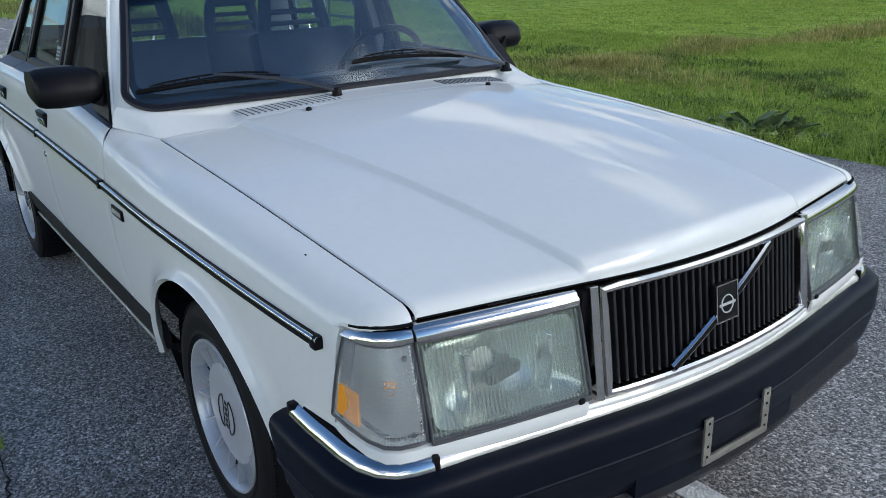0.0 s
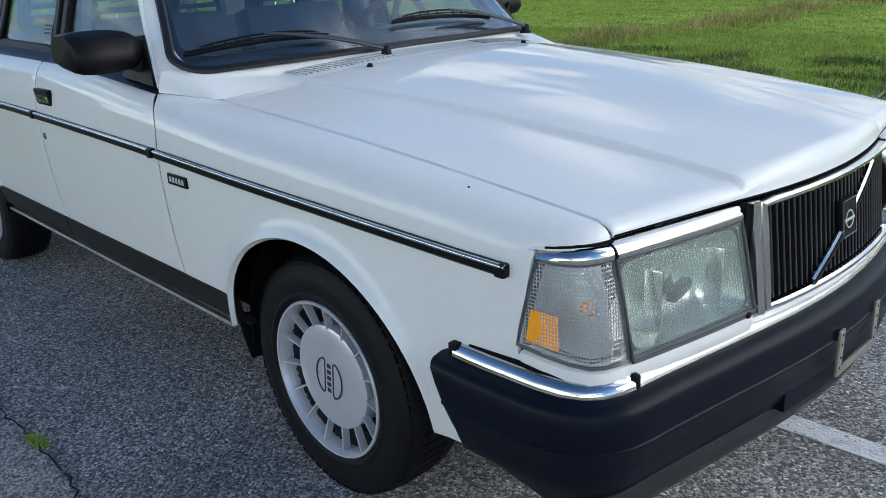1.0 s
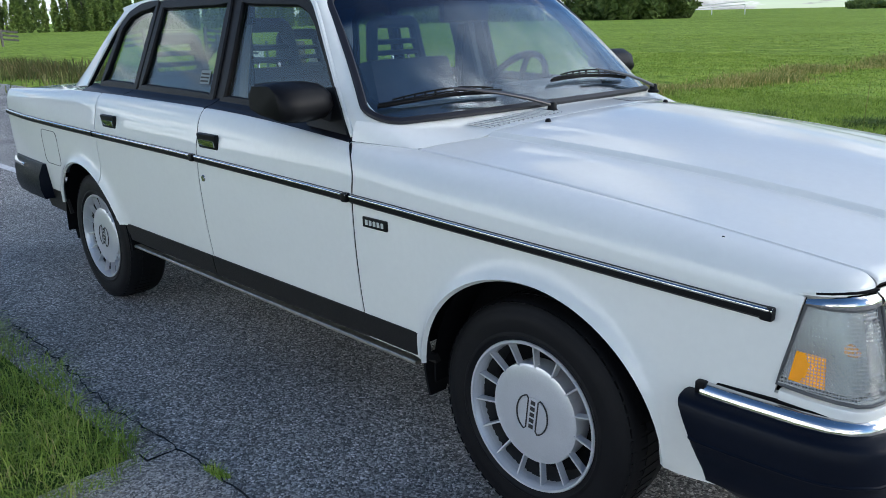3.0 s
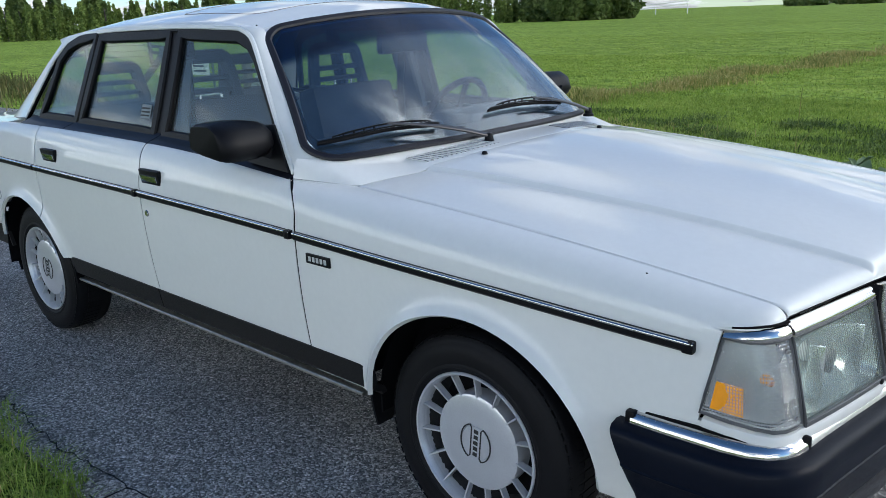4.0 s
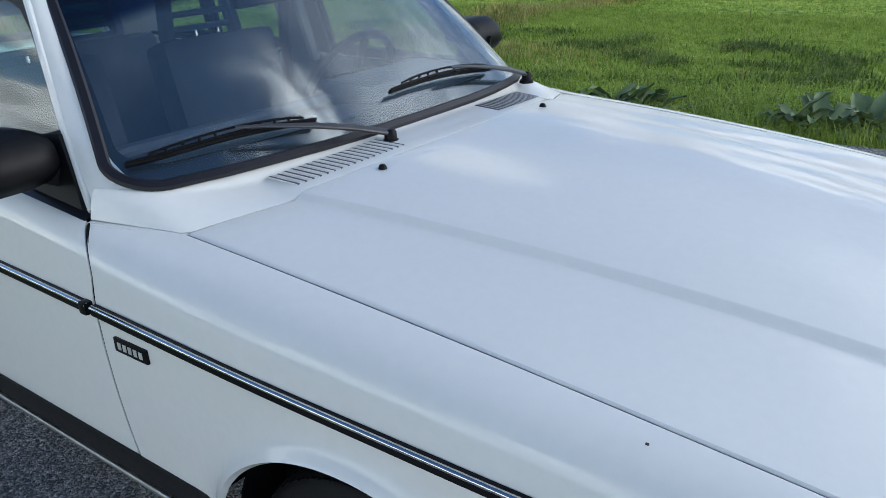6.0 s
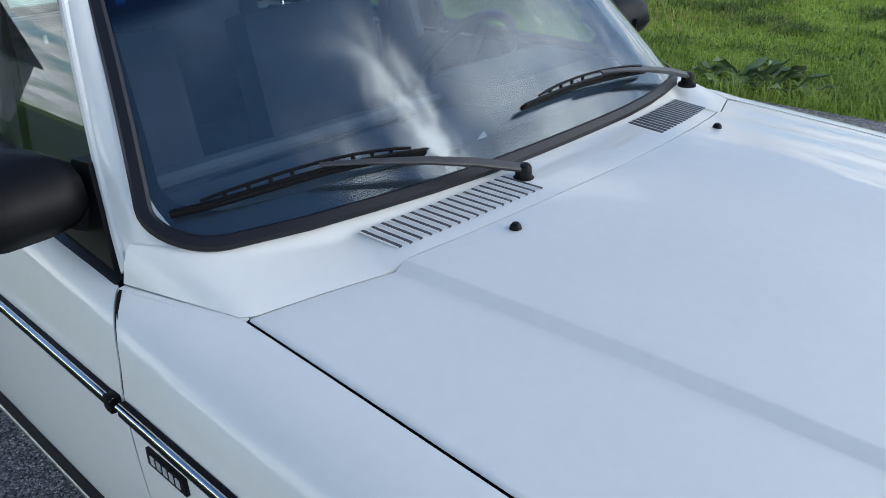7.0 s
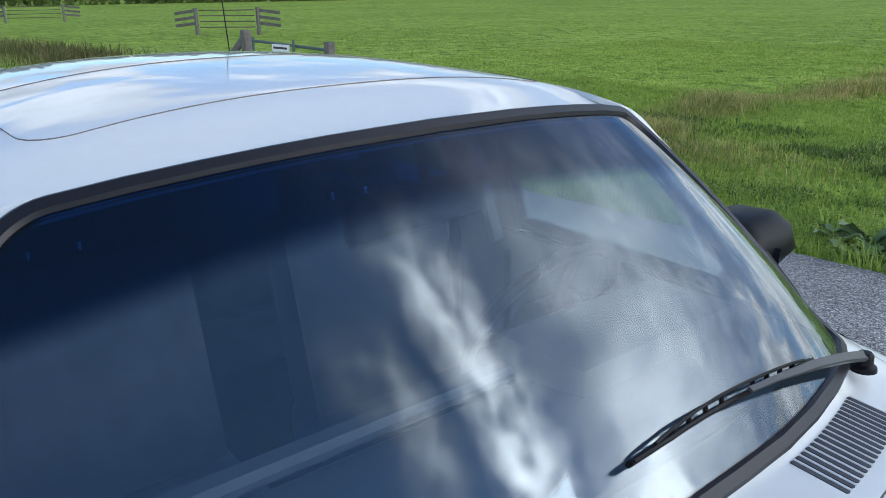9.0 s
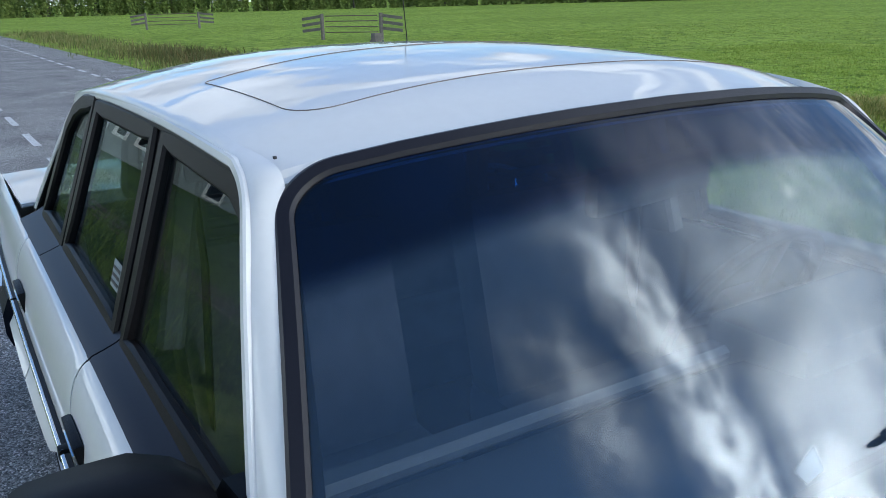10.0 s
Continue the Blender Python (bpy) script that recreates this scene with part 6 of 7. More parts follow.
for _ in range(520):
    x = rng.uniform(-3.2, 0.6)
    y = -1.275 + rng.gauss(0, 0.035)
    r = rng.uniform(0.002, 0.007)
    c = Vector((x, y, 0.004 + r * 0.3))
    base = len(vs)
    for d in ((1, 0, 0), (0, 1, 0), (-1, 0, 0), (0, -1, 0), (0, 0, 0.8), (0, 0, -0.8)):
        vs.append(tuple(c + Vector(d) * r * rng.uniform(0.6, 1.3)))
    for f in ((0, 1, 4), (1, 2, 4), (2, 3, 4), (3, 0, 4), (1, 0, 5), (2, 1, 5), (3, 2, 5), (0, 3, 5)):
        fs.append([base + q for q in f])
STONE = material("grit", (0.11, 0.11, 0.115), 0.9, vary=0.6, vscale=50)
me = bpy.data.meshes.new("grit")
me.from_pydata(vs, [], fs)
me.materials.append(STONE)
tagged(new("grit", me), "loose grey stone crumbs along the broken road edge", "gravel", kind="stuff")


# ---- grass and weeds ----
def leaf_material(name, stops, rough=0.6):
    m = bpy.data.materials.new(name)
    m.use_nodes = True
    n, l = m.node_tree.nodes, m.node_tree.links
    b = n["Principled BSDF"]
    b.inputs["Roughness"].default_value = rough
    b.inputs["Specular IOR Level"].default_value = 0.15
    geo, rp = n.new("ShaderNodeNewGeometry"), n.new("ShaderNodeValToRGB")
    els = rp.color_ramp.elements
    els[0].position, els[0].color = stops[0][0], (*stops[0][1], 1)
    els[1].position, els[1].color = stops[-1][0], (*stops[-1][1], 1)
    for p, c in stops[1:-1]:
        e = els.new(p)
        e.color = (*c, 1)
    nz = n.new("ShaderNodeTexNoise")
    nz.inputs["Scale"].default_value, nz.inputs["Detail"].default_value = 0.9, 3
    ad = n.new("ShaderNodeMath")
    ad.operation = "MULTIPLY_ADD"
    ad.inputs[1].default_value, ad.inputs[2].default_value = 0.5, -0.62
    tuft, t2 = n.new("ShaderNodeTexNoise"), n.new("ShaderNodeMath")
    tuft.inputs["Scale"].default_value, tuft.inputs["Detail"].default_value = 5.5, 4
    t2.operation = "MULTIPLY_ADD"
    t2.inputs[1].default_value = 1.1
    mx = n.new("ShaderNodeMath")
    mx.operation = "MULTIPLY_ADD"
    mx.inputs[1].default_value = 0.6
    l.new(geo.outputs["Position"], nz.inputs["Vector"])
    l.new(geo.outputs["Position"], tuft.inputs["Vector"])
    l.new(geo.outputs["Random Per Island"], ad.inputs[0])
    l.new(nz.outputs["Fac"], mx.inputs[0])
    l.new(tuft.outputs["Fac"], t2.inputs[0])
    l.new(ad.outputs[0], t2.inputs[2])
    l.new(t2.outputs[0], mx.inputs[2])
    l.new(mx.outputs[0], rp.inputs["Fac"])
    l.new(rp.outputs["Color"], b.inputs["Base Color"])
    tl = n.new("ShaderNodeBsdfTranslucent")
    ms = n.new("ShaderNodeMixShader")
    ms.inputs[0].default_value = 0.3
    l.new(rp.outputs["Color"], tl.inputs["Color"])
    l.new(b.outputs[0], ms.inputs[1])
    l.new(tl.outputs[0], ms.inputs[2])
    l.new(ms.outputs[0], n["Material Output"].inputs["Surface"])
    return m


BLADE = leaf_material("grass_blades", [(0.0, (0.07, 0.13, 0.02)), (0.40, (0.26, 0.38, 0.06)), (0.75, (0.44, 0.54, 0.11)), (1.0, (0.64, 0.62, 0.26))])
LAWN = leaf_material("meadow_blades", [(0.0, (0.09, 0.155, 0.022)), (0.45, (0.30, 0.42, 0.062)), (1.0, (0.56, 0.62, 0.16))])
DRY = leaf_material("dry_grass", [(0.0, (0.10, 0.15, 0.03)), (0.35, (0.25, 0.29, 0.07)), (0.65, (0.50, 0.42, 0.15)), (0.85, (0.66, 0.53, 0.24)), (1.0, (0.80, 0.68, 0.40))])
WEED = leaf_material("roadside_weeds", [(0.0, (0.06, 0.10, 0.025)), (0.45, (0.17, 0.20, 0.06)), (0.8, (0.36, 0.32, 0.13)), (1.0, (0.52, 0.44, 0.24))])
ROUGH = leaf_material("rough_grass", [(0.0, (0.04, 0.08, 0.016)), (0.5, (0.13, 0.20, 0.04)), (1.0, (0.28, 0.34, 0.09))])
BRUSH = leaf_material("rust_weeds", [(0.0, (0.06, 0.10, 0.025)), (0.5, (0.13, 0.13, 0.045)), (1.0, (0.24, 0.17, 0.08))])


def blades(name, pos, length, width, lean, mat, seed, label, category):
    """Many bent blades of grass in one mesh; pos (n, 3), length and width (n,)."""
    r = np.random.RandomState(seed)
    n = len(pos)
    a = r.uniform(0, 2 * np.pi, n)
    out = np.stack([np.cos(a), np.sin(a), np.zeros(n)], 1)
    side = np.stack([-np.sin(a), np.cos(a), np.zeros(n)], 1)
    ln = r.uniform(0.25, 1.0, n) * lean
    up = np.array([0, 0, 1.0])
    L, W = length[:, None], width[:, None]
    mid = pos + up * L * 0.55 + out * L * ln[:, None] * 0.25
    tip = pos + up * L * (1 - 0.35 * ln[:, None]) + out * L * ln[:, None]
    v = np.stack([pos - side * W / 2, pos + side * W / 2, mid + side * W * 0.4, mid - side * W * 0.4, tip], 1).reshape(-1, 3)
    k = np.arange(n)[:, None] * 5
    loops = np.concatenate([k + np.array([[0, 1, 2, 3]]), k + np.array([[3, 2, 4]])], 1).ravel()
    me = bpy.data.meshes.new(name)
    me.vertices.add(len(v))
    me.vertices.foreach_set("co", v.ravel())
    me.loops.add(len(loops))
    me.loops.foreach_set("vertex_index", loops.astype(np.int32))
    me.polygons.add(2 * n)
    starts = (np.arange(n)[:, None] * 7 + np.array([[0, 4]])).ravel()
    me.polygons.foreach_set("loop_start", starts.astype(np.int32))
    me.update(calc_edges=True)
    me.materials.append(mat)
    return tagged(new(name, me), label, category, kind="stuff")


R = np.random.RandomState(11)


def scatter(n, x0, x1, y0, y1, clump=0.0):
    """Places on a patch, gathered in clumps."""
    p = np.stack([R.uniform(x0, x1, n), R.uniform(y0, y1, n)], 1)
    if clump:
        m = max(1, n // 18)
        c = np.stack([R.uniform(x0, x1, m), R.uniform(y0, y1, m)], 1)
        p = c[R.randint(0, m, n)] + R.normal(0, clump, (n, 2))
    return p


def lay(p, z=-0.05):
    return np.concatenate([p, np.full((len(p), 1), z)], 1)


def ry(x, y0):
    return y0 + 0.0195 * x


# far verge of the road: dense and long
p = scatter(26000, -14, 3.5, 0, 1, 0)
p[:, 1] = ry(p[:, 0], 4.06) + np.abs(R.normal(0, 0.42, len(p)))
blades("verge_grass", lay(p, -0.04), 0.05 + 0.20 * R.uniform(0, 1, len(p)) ** 2, R.uniform(0.003, 0.007, len(p)), 1.5, BLADE, 1, "long green grass along the far road edge", "grass")
# meadow, thinner with distance
p = scatter(120000, -11, 3.2, 4.5, 11, 0.13)
q = scatter(60000, -16, 1.5, 10, 22, 0.25)
s_ = scatter(16000, -30, -3, 6, 42, 0.5)
p, q, s_ = (a[a[:, 1] > ry(a[:, 0], 4.35)] for a in (p, q, s_))
pos = np.concatenate([lay(p), lay(q), lay(s_)])
ln = np.concatenate([R.uniform(0.03, 0.085, len(p)) * (1 + 0.7 * np.clip(6.4 - p[:, 1], 0, 1.5)), R.uniform(0.02, 0.06, len(q)), R.uniform(0.02, 0.055, len(s_))])
wd = np.concatenate([R.uniform(0.006, 0.010, len(p)), R.uniform(0.010, 0.018, len(q)), R.uniform(0.025, 0.045, len(s_))])
blades("meadow_grass", pos, ln, wd, 1.7, LAWN, 2, "short green meadow grass in tufts", "grass")
# dark leafy patches in the meadow behind the verge
spots = np.stack([R.uniform(-9.5, 2.5, 46), R.uniform(4.45, 8.2, 46)], 1)
pick = R.randint(0, 46, 15000)
p = spots[pick] + R.normal(0, 1, (15000, 2)) * np.stack([R.uniform(0.10, 0.42, 46)[pick], R.uniform(0.07, 0.20, 46)[pick]], 1)
p = p[p[:, 1] > ry(p[:, 0], 4.2)]
blades("meadow_weeds", lay(p), R.uniform(0.04, 0.13, len(p)), R.uniform(0.008, 0.018, len(p)), 1.6, ROUGH, 12, "dark leafy weeds in patches of the meadow", "weeds")
# dry band along the cross ditch
t = R.uniform(0, 1, 26000) ** 1.4
y = 6.6 + 33 * t
x = -6.2 + 0.06 * (y - 9) + R.normal(0, 0.30, len(t)) + 0.3 * np.sin(y * 1.1) + 0.15 * np.sin(y * 2.9)
blades("ditch_reeds", lay(np.stack([x, y], 1)), R.uniform(0.06, 0.27, len(t)) * (0.75 + 0.35 * np.sin(y * 2.1)), R.uniform(0.005, 0.012, len(t)) * (1 + 2.5 * t), 1.2, DRY, 3, "dry tan reeds along a field ditch", "reeds")
t = R.uniform(0, 1, 4200)
x, y = -5.6 + R.normal(0, 1.1, len(t)), 6.4 + R.normal(0, 0.45, len(t))
blades("dry_weeds", lay(np.stack([x, y], 1)), R.uniform(0.05, 0.18, len(t)), R.uniform(0.005, 0.012, len(t)), 1.2, DRY, 4, "dry brown weeds at the ditch end", "weeds")
# weeds along the road further back
t = R.uniform(0, 1, 9000)
x = -13 - 45 * t
y = ry(x, 5.9) + R.normal(0, 0.75, len(t)) + 0.5 * np.sin(x * 0.9)
tall = 0.35 + 0.65 * (np.sin(x * 2.3 + y) * np.sin(x * 0.71 + 1.3) * 0.5 + 0.5)
blades("roadside_reeds", lay(np.stack([x, y], 1)), R.uniform(0.10, 0.48, len(t)) * tall, R.uniform(0.015, 0.03, len(t)), 0.8, WEED, 5, "green and dry weeds in the roadside ditch", "reeds")
x = np.concatenate([R.normal(-21.5, 0.8, 900), R.normal(-24.5, 0.5, 400), R.normal(-27, 1.0, 500), R.normal(-18.5, 0.6, 350), R.normal(-16.5, 0.5, 300)])
y = ry(x, 6.0) + R.normal(0, 0.5, len(x))
blades("roadside_brush", lay(np.stack([x, y], 1)), R.uniform(0.15, 0.62, len(x)), R.uniform(0.015, 0.03, len(x)), 0.8, BRUSH, 6, "dark rusty brush in the roadside ditch", "brush")
# near verge beside the car
p = scatter(60000, -5.2, -0.95, -3.4, -1.30, 0.05)
edge = -1.30 - 0.08 * np.clip((p[:, 0] + 1.9) / 0.8, 0, 1) + 0.03 * np.sin(p[:, 0] * 9) + 0.02 * np.sin(p[:, 0] * 31 + 1)
keep = (p[:, 1] < edge) & (p[:, 0] < -1.0 + 0.15 * np.clip(-1.35 - p[:, 1], 0, 0.5) + 0.05 * np.sin(p[:, 1] * 23) + 0.04 * np.sin(p[:, 1] * 51 + 2))
p = p[keep]
blades("near_verge_grass", lay(p, -0.02), R.uniform(0.03, 0.11, len(p)), R.uniform(0.002, 0.0045, len(p)), 1.5, BLADE, 7, "fresh green grass beside the road", "grass")
p = p[R.uniform(0, 1, len(p)) < 0.10] + R.normal(0, 0.03, (1, 2))
blades("dry_stalks", lay(p, -0.01), R.uniform(0.03, 0.12, len(p)), R.uniform(0.0015, 0.003, len(p)), 1.9, DRY, 10, "dry yellow stalks lying in the verge grass", "grass")
p = scatter(150, -0.86, -0.76, -1.275, -1.24, 0)
blades("tuft", lay(p, 0.0), R.uniform(0.012, 0.034, len(p)), R.uniform(0.002, 0.004, len(p)), 1.3, BLADE, 8, "small grass tuft growing in a crack", "grass")
p = scatter(22000, -24, -5, -6, -1.6, 0.15)
blades("tall_verge_weeds", lay(p), R.uniform(0.06, 0.32, len(p)), R.uniform(0.006, 0.012, len(p)), 1.1, ROUGH, 9, "tall green weeds on the near verge", "weeds")
soil = part("verge_soil", sheet([[(x, y0 + (y1 - y0) * v, -0.012 + 0.02 * math.sin(math.pi * v)) for v in (0, 0.1, 0.5, 1)] for x, y0, y1 in ((-40, -1.28, -5), (-6, -1.30, -5), (-2, -1.31, -5), (-1.4, -1.36, -5), (-1.09, -1.42, -5), (-0.85, -1.72, -5))], 0.03, (0, 0, -1)), GRASS)
tagged(soil, "grass-covered soil of the near verge", "verge", kind="structure")


# the shade on this meadow is put into its darker greens
pasture = part("pasture", sheet([[(x, y, -0.040) for y in (-90, -30, -5.2)] for x in (-260, -90, -30, -8, 8, 40)], 0.01, (0, 0, -1)), ground_material("shaded_pasture", [((0.085, 0.15, 0.022), 0, 0, 0), ((0.05, 0.095, 0.015), 0.2, 0.42, 0.60), ((0.15, 0.21, 0.04), 1.4, 0.52, 0.68), ((0.03, 0.06, 0.010), 5.0, 0.52, 0.66)], 8, 0.10, 0.9))
tagged(pasture, "rough pasture on the farm side, green darkened to look shaded", "pasture", kind="structure")
track = part("dirt_track", sheet([[(x, -3.75 - 0.21 * (x + 12.5) + w + 0.05 * math.sin(x * 1.7), 0.012 + 0.02 * math.cos(w * 14)) for w in np.linspace(-0.45, 0.45, 13).tolist()] for x in np.linspace(-23, -3.6, 24).tolist()], 0.05, (0, 0, -1)), ground_material("trodden_earth", [((0.16, 0.13, 0.10), 0, 0, 0), ((0.09, 0.075, 0.055), 2.5, 0.45, 0.62), ((0.26, 0.22, 0.17), 9.0, 0.52, 0.70)], 22, 0.03, 0.95))
tagged(track, "rutted brown dirt track across the verge", "track", kind="structure")


# ---- dock plants with large leaves ----
DOCK = leaf_material("dock_leaf", [(0.0, (0.07, 0.11, 0.05)), (0.4, (0.17, 0.25, 0.11)), (0.75, (0.30, 0.38, 0.20)), (1.0, (0.44, 0.48, 0.26))], 0.33)


def dock(x, y, seed, n, size):
    rng = random.Random(seed)
    plant = tagged(new("dock_plant"), "broad-leaved dark green dock plant in the grass", "plant", group="dock plants")
    plant.location = (x, y, -0.04)
    for k in range(n):
        a = rng.uniform(0, 2 * math.pi)
        ln, wd = rng.uniform(0.7, 1.2) * size, rng.uniform(0.28, 0.4) * size
        base = Vector((rng.gauss(0, 0.20), rng.gauss(0, 0.09), 0))
        d, sd = Vector((math.cos(a), math.sin(a), 0)), Vector((-math.sin(a), math.cos(a), 0))
        rise, droop = rng.uniform(0.55, 1.25), rng.uniform(0.4, 0.9)
        rows = []
        for i in range(7):
            u = i / 6
            w = wd * (math.sin(math.pi * min(1, u * 0.92 + 0.08)) ** 0.8) * (0.25 if i == 0 else 1)
            c = base + d * (ln * u * 0.8) + Vector((0, 0, ln * (rise * u - droop * u * u * 0.8)))
            rows.append([tuple(c + sd * (w * t / 2) + Vector((0, 0, 0.012 * math.sin(u * 14 + k) * abs(t) + 0.25 * w * t * t))) for t in (-1, -0.5, 0, 0.5, 1)])
        part("leaf", sheet(rows, 0.0015, (0, 0, -1)), DOCK, plant)


dock(-1.93, 4.47, 1, 36, 0.28)
dock(-0.38, 4.55, 2, 56, 0.31)
dock(0.30, 4.75, 3, 22, 0.25)
stalk = tagged(part("grass_stalk", sweep([(-1.49, 5.83, -0.05), (-1.48, 5.83, 0.25), (-1.47, 5.84, 0.62)], circle_section(0.004, 5), (0, 1, 0)), DRY), "tall pale grass stalk standing in the meadow", "grass stalk")
part("side_shoot", sweep([(-1.48, 5.83, 0.03), (-1.40, 5.80, 0.14), (-1.33, 5.78, 0.24)], circle_section(0.003, 5), (0, 1, 0)), DRY, stalk)

# ---- gates, sign ----
WOOD = material("weathered_wood", (0.13, 0.12, 0.105), 0.9, vary=0.35, vscale=14, bump=0.002, bscale=60)
TUBE = material("old_steel_tube", (0.16, 0.12, 0.10), 0.6, 0.5, vary=0.3, vscale=12)
GREENTUBE = material("green_gate_paint", (0.06, 0.10, 0.085), 0.5, vary=0.2, vscale=14)


def field_gate(x0, y0, x1, y1, label):
    g = tagged(new("field_gate"), label, "gate", group="field gates")
    g.location = (x0, y0, -0.05)
    d = Vector((x1 - x0, y1 - y0, 0))
    u = d.normalized()
    for c in (Vector(), d):
        part("post", sweep([c, c + Vector((0, 0, 1.05))], rect_section(0.13, 0.13, 0.02), (1, 0, 0)), WOOD, g)
    for z in (0.3, 0.52, 0.74, 0.95):
        part("gate_bar", sweep([u * 0.15 + Vector((0, 0, z)), d - u * 0.15 + Vector((0, 0, z))], circle_section(0.022, 6)), TUBE, g)
    for c, s in ((Vector(), -1), (d, 1)):
        for z, dz in ((0.95, -0.12), (0.70, -0.12), (0.45, -0.10)):
            part("wing_plank", sweep([c + Vector((0, 0, z)), c + u * (s * 0.95) + Vector((0, 0, z + dz))], rect_section(0.05, 0.12, 0.01)), WOOD, g)
    return g


field_gate(-32.4, 13.3, -30.2, 14.9, "weathered wooden gate with a tube barrier in the meadow")
field_gate(-56.5, 11.6, -55.0, 14.6, "distant weathered wooden gate in the meadow")
ng = tagged(new("road_gate"), "wooden post gate with a green tube beside the road", "gate")
ng.location = (-11.75, 5.1, -0.05)
part("post", sweep([(0, 0, 0), (0, 0, 1.10)], rect_section(0.13, 0.13, 0.015), (1, 0, 0)), WOOD, ng)
part("post", sweep([(2.2, 0.1, 0), (2.2, 0.1, 1.0)], rect_section(0.12, 0.12, 0.015), (1, 0, 0)), WOOD, ng)
part("brace", sweep([(-1.1, 0, 0.35), (-0.03, 0, 1.0)], rect_section(0.06, 0.12, 0.01)), WOOD, ng)
for z in (0.45, 0.7, 0.95):
    part("gate_bar", sweep([(0.2, 0, z), (2.1, 0.1, z - 0.06)], circle_section(0.022, 8)), GREENTUBE, ng)
for x in (0.22, 1.42):
    part("gate_upright", sweep([(x, 0.0, 0.40), (x, 0.0, 1.0)], circle_section(0.02, 8), (1, 0, 0)), GREENTUBE, ng)
sg = part("sign", rounded_box((0.86, -0.035, 0.66), (1.36, -0.025, 0.93), 0.002), PAPER, ng, "white notice board with dark lines")
for k, (a, b) in enumerate(((0.05, 0.44), (0.05, 0.36), (0.05, 0.42))):
    part("text_bar", rounded_box((0.86 + a, -0.040, 0.865 - 0.075 * k), (0.86 + b, -0.0355, 0.895 - 0.075 * k), 0.001), INK, sg)

# white rails at the end of the tree row
rail = tagged(new("rail_fence"), "white tube fence at the far end of the meadow", "fence")
rail.location = (-118, 176, 0)
for k in range(5):
    part("post", sweep([(7 * k, 2.5 * k, -0.3), (7 * k, 2.5 * k, 1.3 + 0.5 * (k > 1))], circle_section(0.12, 6), (1, 0, 0)), PAPER, rail)
for z in (0.6, 1.25):
    part("rail", sweep([(0, 0, z), (7, 2.5, z), (14, 5, z + 0.5), (28, 10, z + 1.6)], circle_section(0.10, 6)), PAPER, rail)

# ---- far woods ----
POPLAR = leaf_material("poplar_leaves", [(0.0, (0.08, 0.125, 0.03)), (0.5, (0.17, 0.24, 0.06)), (1.0, (0.30, 0.36, 0.11))])
OAK = leaf_material("broad_leaves", [(0.0, (0.05, 0.085, 0.024)), (0.5, (0.11, 0.16, 0.045)), (1.0, (0.20, 0.25, 0.08))])
BARK = material("bark", (0.08, 0.07, 0.055), 0.95, vary=0.3, vscale=3)


def crown(name, spots, mat, label, category, seed, leaf):
    """Leaf clumps of a belt of trees: spots rows of (x, y, z0, height, radius, shape)."""
    r = np.random.RandomState(seed)
    pos, sz = [], []
    for x, y, z0, h, rad, slim in spots:
        n = int(220 * (h / 5) * (rad / 0.6) ** 0.8)
        u = r.uniform(0, 1, n) ** 0.9
        prof = (np.sin(np.pi * np.clip(u * 0.93 + 0.05, 0, 1)) ** 0.6 * (1 - 0.55 * u)) if slim else np.sqrt(np.clip(1 - (2 * u - 1) ** 2, 0, 1))
        a, q = r.uniform(0, 2 * np.pi, n), np.sqrt(r.uniform(0.25, 1, n))
        lump = 1 + 0.3 * np.sin(a * 3 + u * 9 + x)
        pos.append(np.stack([x + np.cos(a) * rad * prof * q * lump, y + np.sin(a) * rad * prof * q * lump, z0 + u * h], 1))
        sz.append(r.uniform(0.6, 1.4, n) * leaf)
    pos, sz = np.concatenate(pos), np.concatenate(sz)
    n = len(pos)
    d1, d2 = r.normal(0, 1, (n, 3)), r.normal(0, 1, (n, 3))
    d1 /= np.linalg.norm(d1, axis=1, keepdims=True)
    d2 -= d1 * (d1 * d2).sum(1, keepdims=True)
    d2 /= np.linalg.norm(d2, axis=1, keepdims=True)
    s = sz[:, None]
    v = np.stack([pos - d1 * s, pos + d2 * s * 0.6, pos + d1 * s, pos - d2 * s * 0.6], 1).reshape(-1, 3)
    me = bpy.data.meshes.new(name)
    me.from_pydata(v.tolist(), [], (np.arange(n)[:, None] * 4 + np.arange(4)).tolist())
    me.materials.append(mat)
    return tagged(new(name, me), label, category, kind="stuff")


rng = random.Random(5)
LINE = [(-165, -45), (-146, 8), (-131, 45), (-121, 66), (-104, 92), (-84, 108)]


def on_line(f):
    q = f * (len(LINE) - 1)
    i = min(int(q), len(LINE) - 2)
    f = q - i
    return LINE[i][0] + (LINE[i + 1][0] - LINE[i][0]) * f, LINE[i][1] + (LINE[i + 1][1] - LINE[i][1]) * f


spots, tall = [], []
for k in range(300):
    x, y = on_line(k / 299)
    spots.append((x + rng.uniform(-1, 1), y + rng.uniform(-0.6, 0.6), -0.1, rng.uniform(3.6, 5.6), rng.uniform(0.5, 0.8), True))
crown("young_poplar_row", spots, POPLAR, "dense row of slender young poplars across the meadow", "trees", 21, 0.24)
for k in range(90):
    f = rng.uniform(0, 1)
    x, y = on_line(f)
    h = rng.uniform(6, 9) * (1.25 if f < 0.35 and rng.random() < 0.6 else 0.8)
    tall.append((x - 8 + rng.uniform(-4, 2), y + 5 + rng.uniform(-3, 3), 0.3, h, rng.uniform(1.0, 2.0), rng.random() < 0.65))
crown("poplar_wood", tall, OAK, "taller poplars and trees behind the young row", "trees", 22, 0.42)
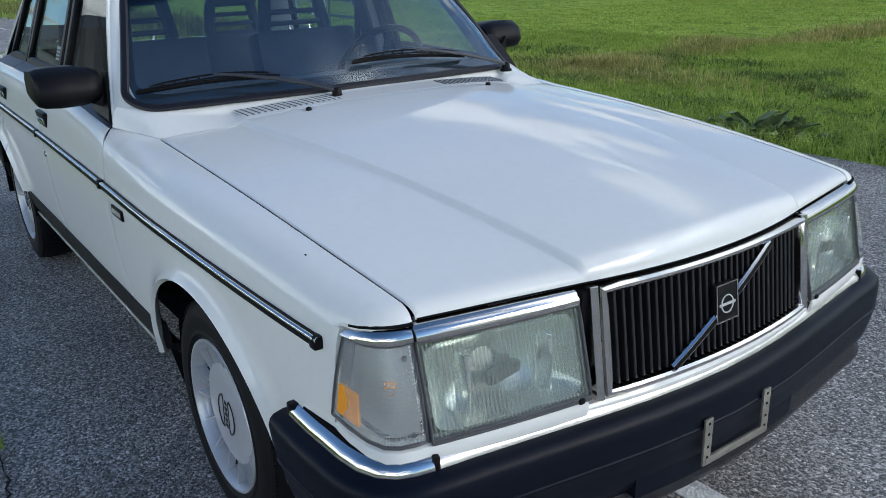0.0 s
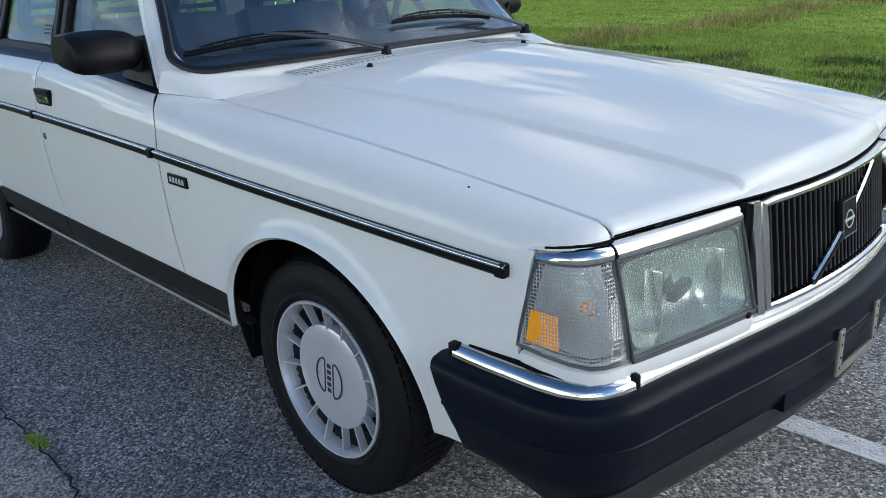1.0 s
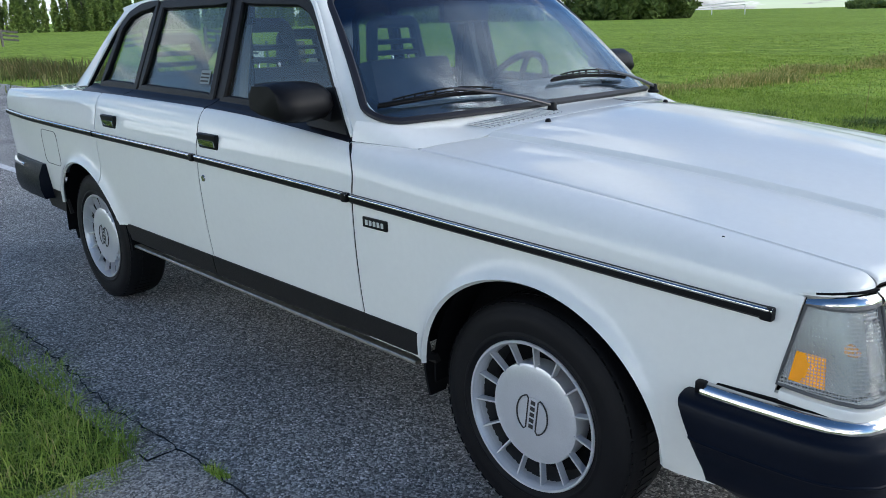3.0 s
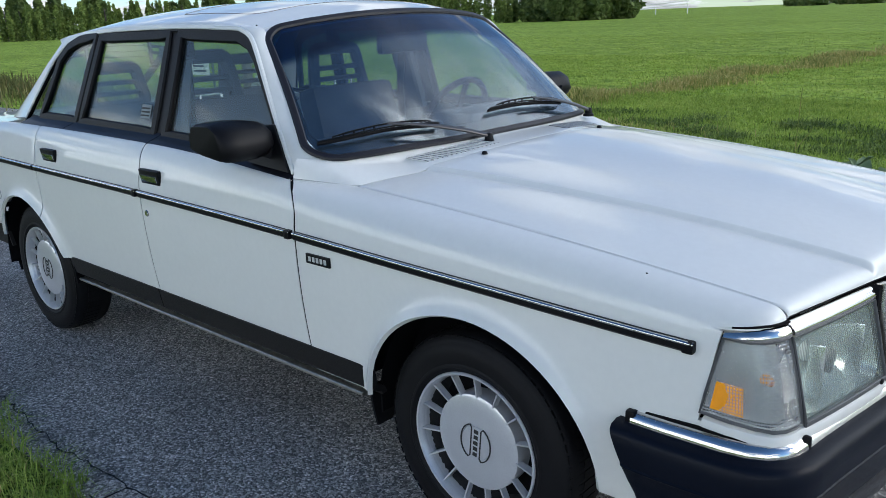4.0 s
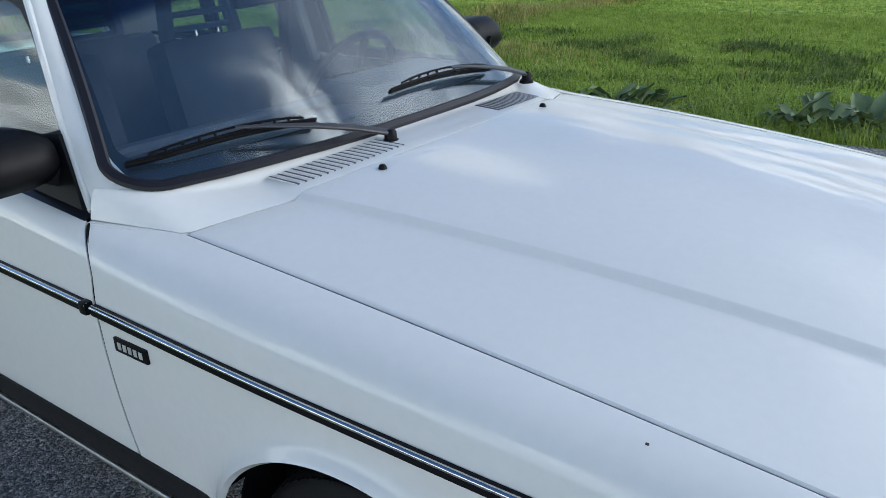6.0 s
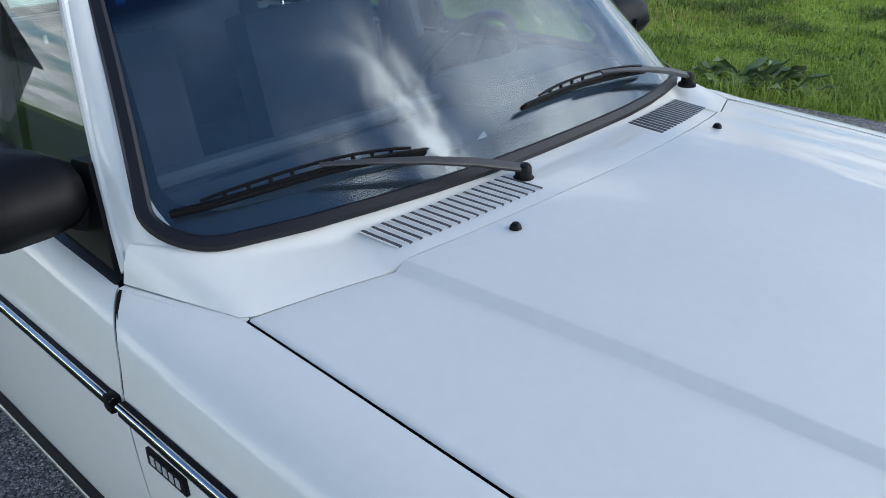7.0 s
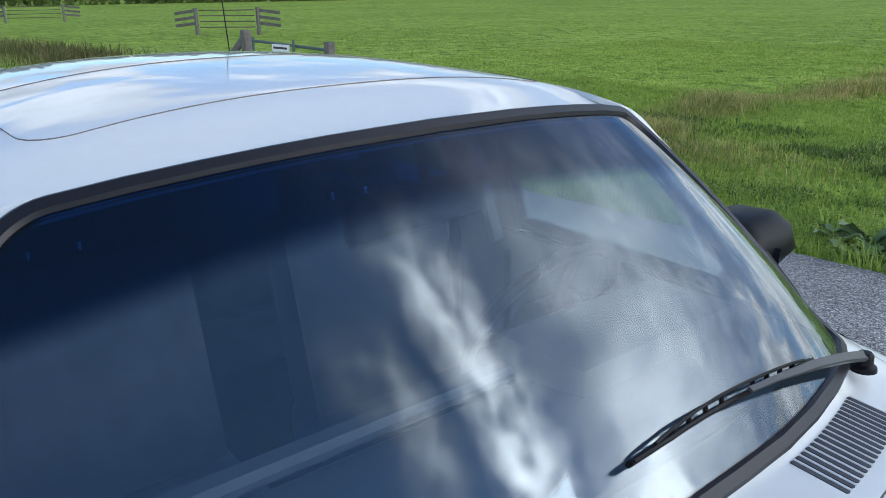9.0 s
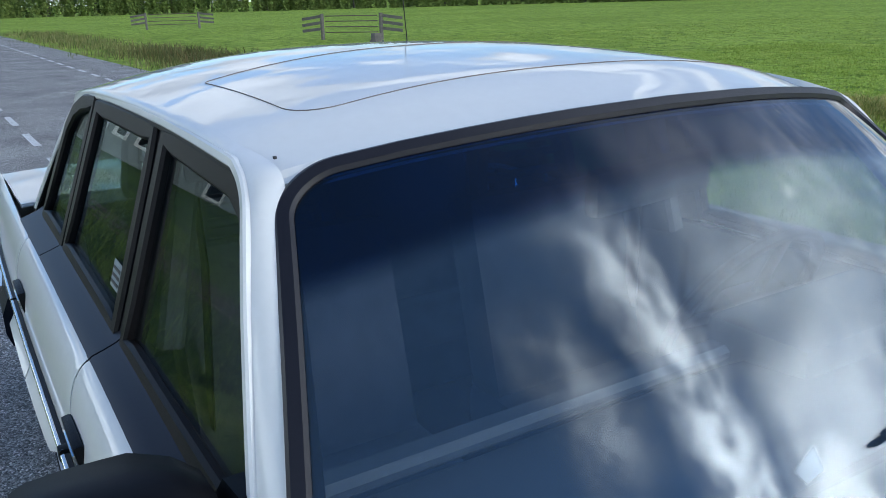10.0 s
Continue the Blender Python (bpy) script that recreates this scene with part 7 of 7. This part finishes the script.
bush = [(-78 + rng.uniform(-9, 5) + k * 0.3, 108 + rng.uniform(-4, 6) + k * 0.55, -0.2, rng.uniform(3, 7.5), rng.uniform(1.6, 2.8), False) for k in range(26)]
crown("tree_group", bush, OAK, "group of broad dark trees at the end of the row", "trees", 23, 0.45)
far = [(-150 + 26 * k + rng.uniform(-9, 9), 420 + rng.uniform(-30, 30), -0.5, rng.uniform(3, 6), rng.uniform(7, 14), False) for k in range(16) if k not in (3, 4, 7)]
crown("distant_wood", far, OAK, "low distant wood on the horizon", "trees", 24, 1.6)
for k in range(40):
    x, y = on_line(rng.uniform(0, 1))
    tagged(part("tree_trunk", sweep([(x - 7, y + 4, -0.1), (x - 7, y + 4, 4.5)], circle_section(0.16, 6), (1, 0, 0), scales=[1.2, 0.6]), BARK), "grey-brown trunk in the far wood", "tree trunk", group="trunks of the far wood")

# ---- the farm side, seen in the car's glass ----
HOUSEW = material("grey_green_boards", (0.22, 0.26, 0.25), 0.8, vary=0.12, vscale=2)
WHITE = material("white_window_paint", (0.75, 0.76, 0.74), 0.5, vary=0.05, vscale=4)
ROOFM = material("dark_tiles", (0.06, 0.055, 0.055), 0.75, vary=0.25, vscale=3)
house = tagged(new("house"), "grey-green boarded house with white windows and dark roof", "house")
house.location = (-46, -12.5, -0.05)
part("wall", rounded_box((-6, -5, 0), (6, 5, 3.0), 0.02), HOUSEW, house)
bm = bmesh.new()
a = [bm.verts.new(p) for p in ((-6.3, -5.4, 2.9), (6.3, -5.4, 2.9), (6.3, 5.4, 2.9), (-6.3, 5.4, 2.9), (-6.3, 0, 6.6), (6.3, 0, 6.6))]
for f in ((0, 1, 5, 4), (2, 3, 4, 5), (0, 4, 3), (1, 2, 5), (0, 3, 2, 1)):
    bm.faces.new([a[i] for i in f])
part("roof", bm, ROOFM, house)
for lo, hi in (((5.98, 3.7, 0.9), (6.06, 4.5, 2.1)), ((5.98, 2.7, 0.9), (6.06, 3.4, 2.1)), ((5.98, 1.4, 0.9), (6.06, 2.3, 2.1)), ((5.98, -3.4, 0.1), (6.06, -2.3, 2.2))):
    w = part("window", rounded_box(lo, hi, 0.02), WHITE, house)
    part("pane", rounded_box((lo[0] + 0.07, lo[1] + 0.15, lo[2] + 0.15), (hi[0] + 0.01, hi[1] - 0.15, hi[2] - 0.15), 0.01), DARK, w)
for x in (-3.5, 0.0, 3.5):
    w = part("window", rounded_box((x - 0.6, 4.98, 0.9), (x + 0.6, 5.06, 2.3), 0.02), WHITE, house)
    part("pane", rounded_box((x - 0.45, 5.05, 1.05), (x + 0.45, 5.07, 2.15), 0.005), DARK, w)
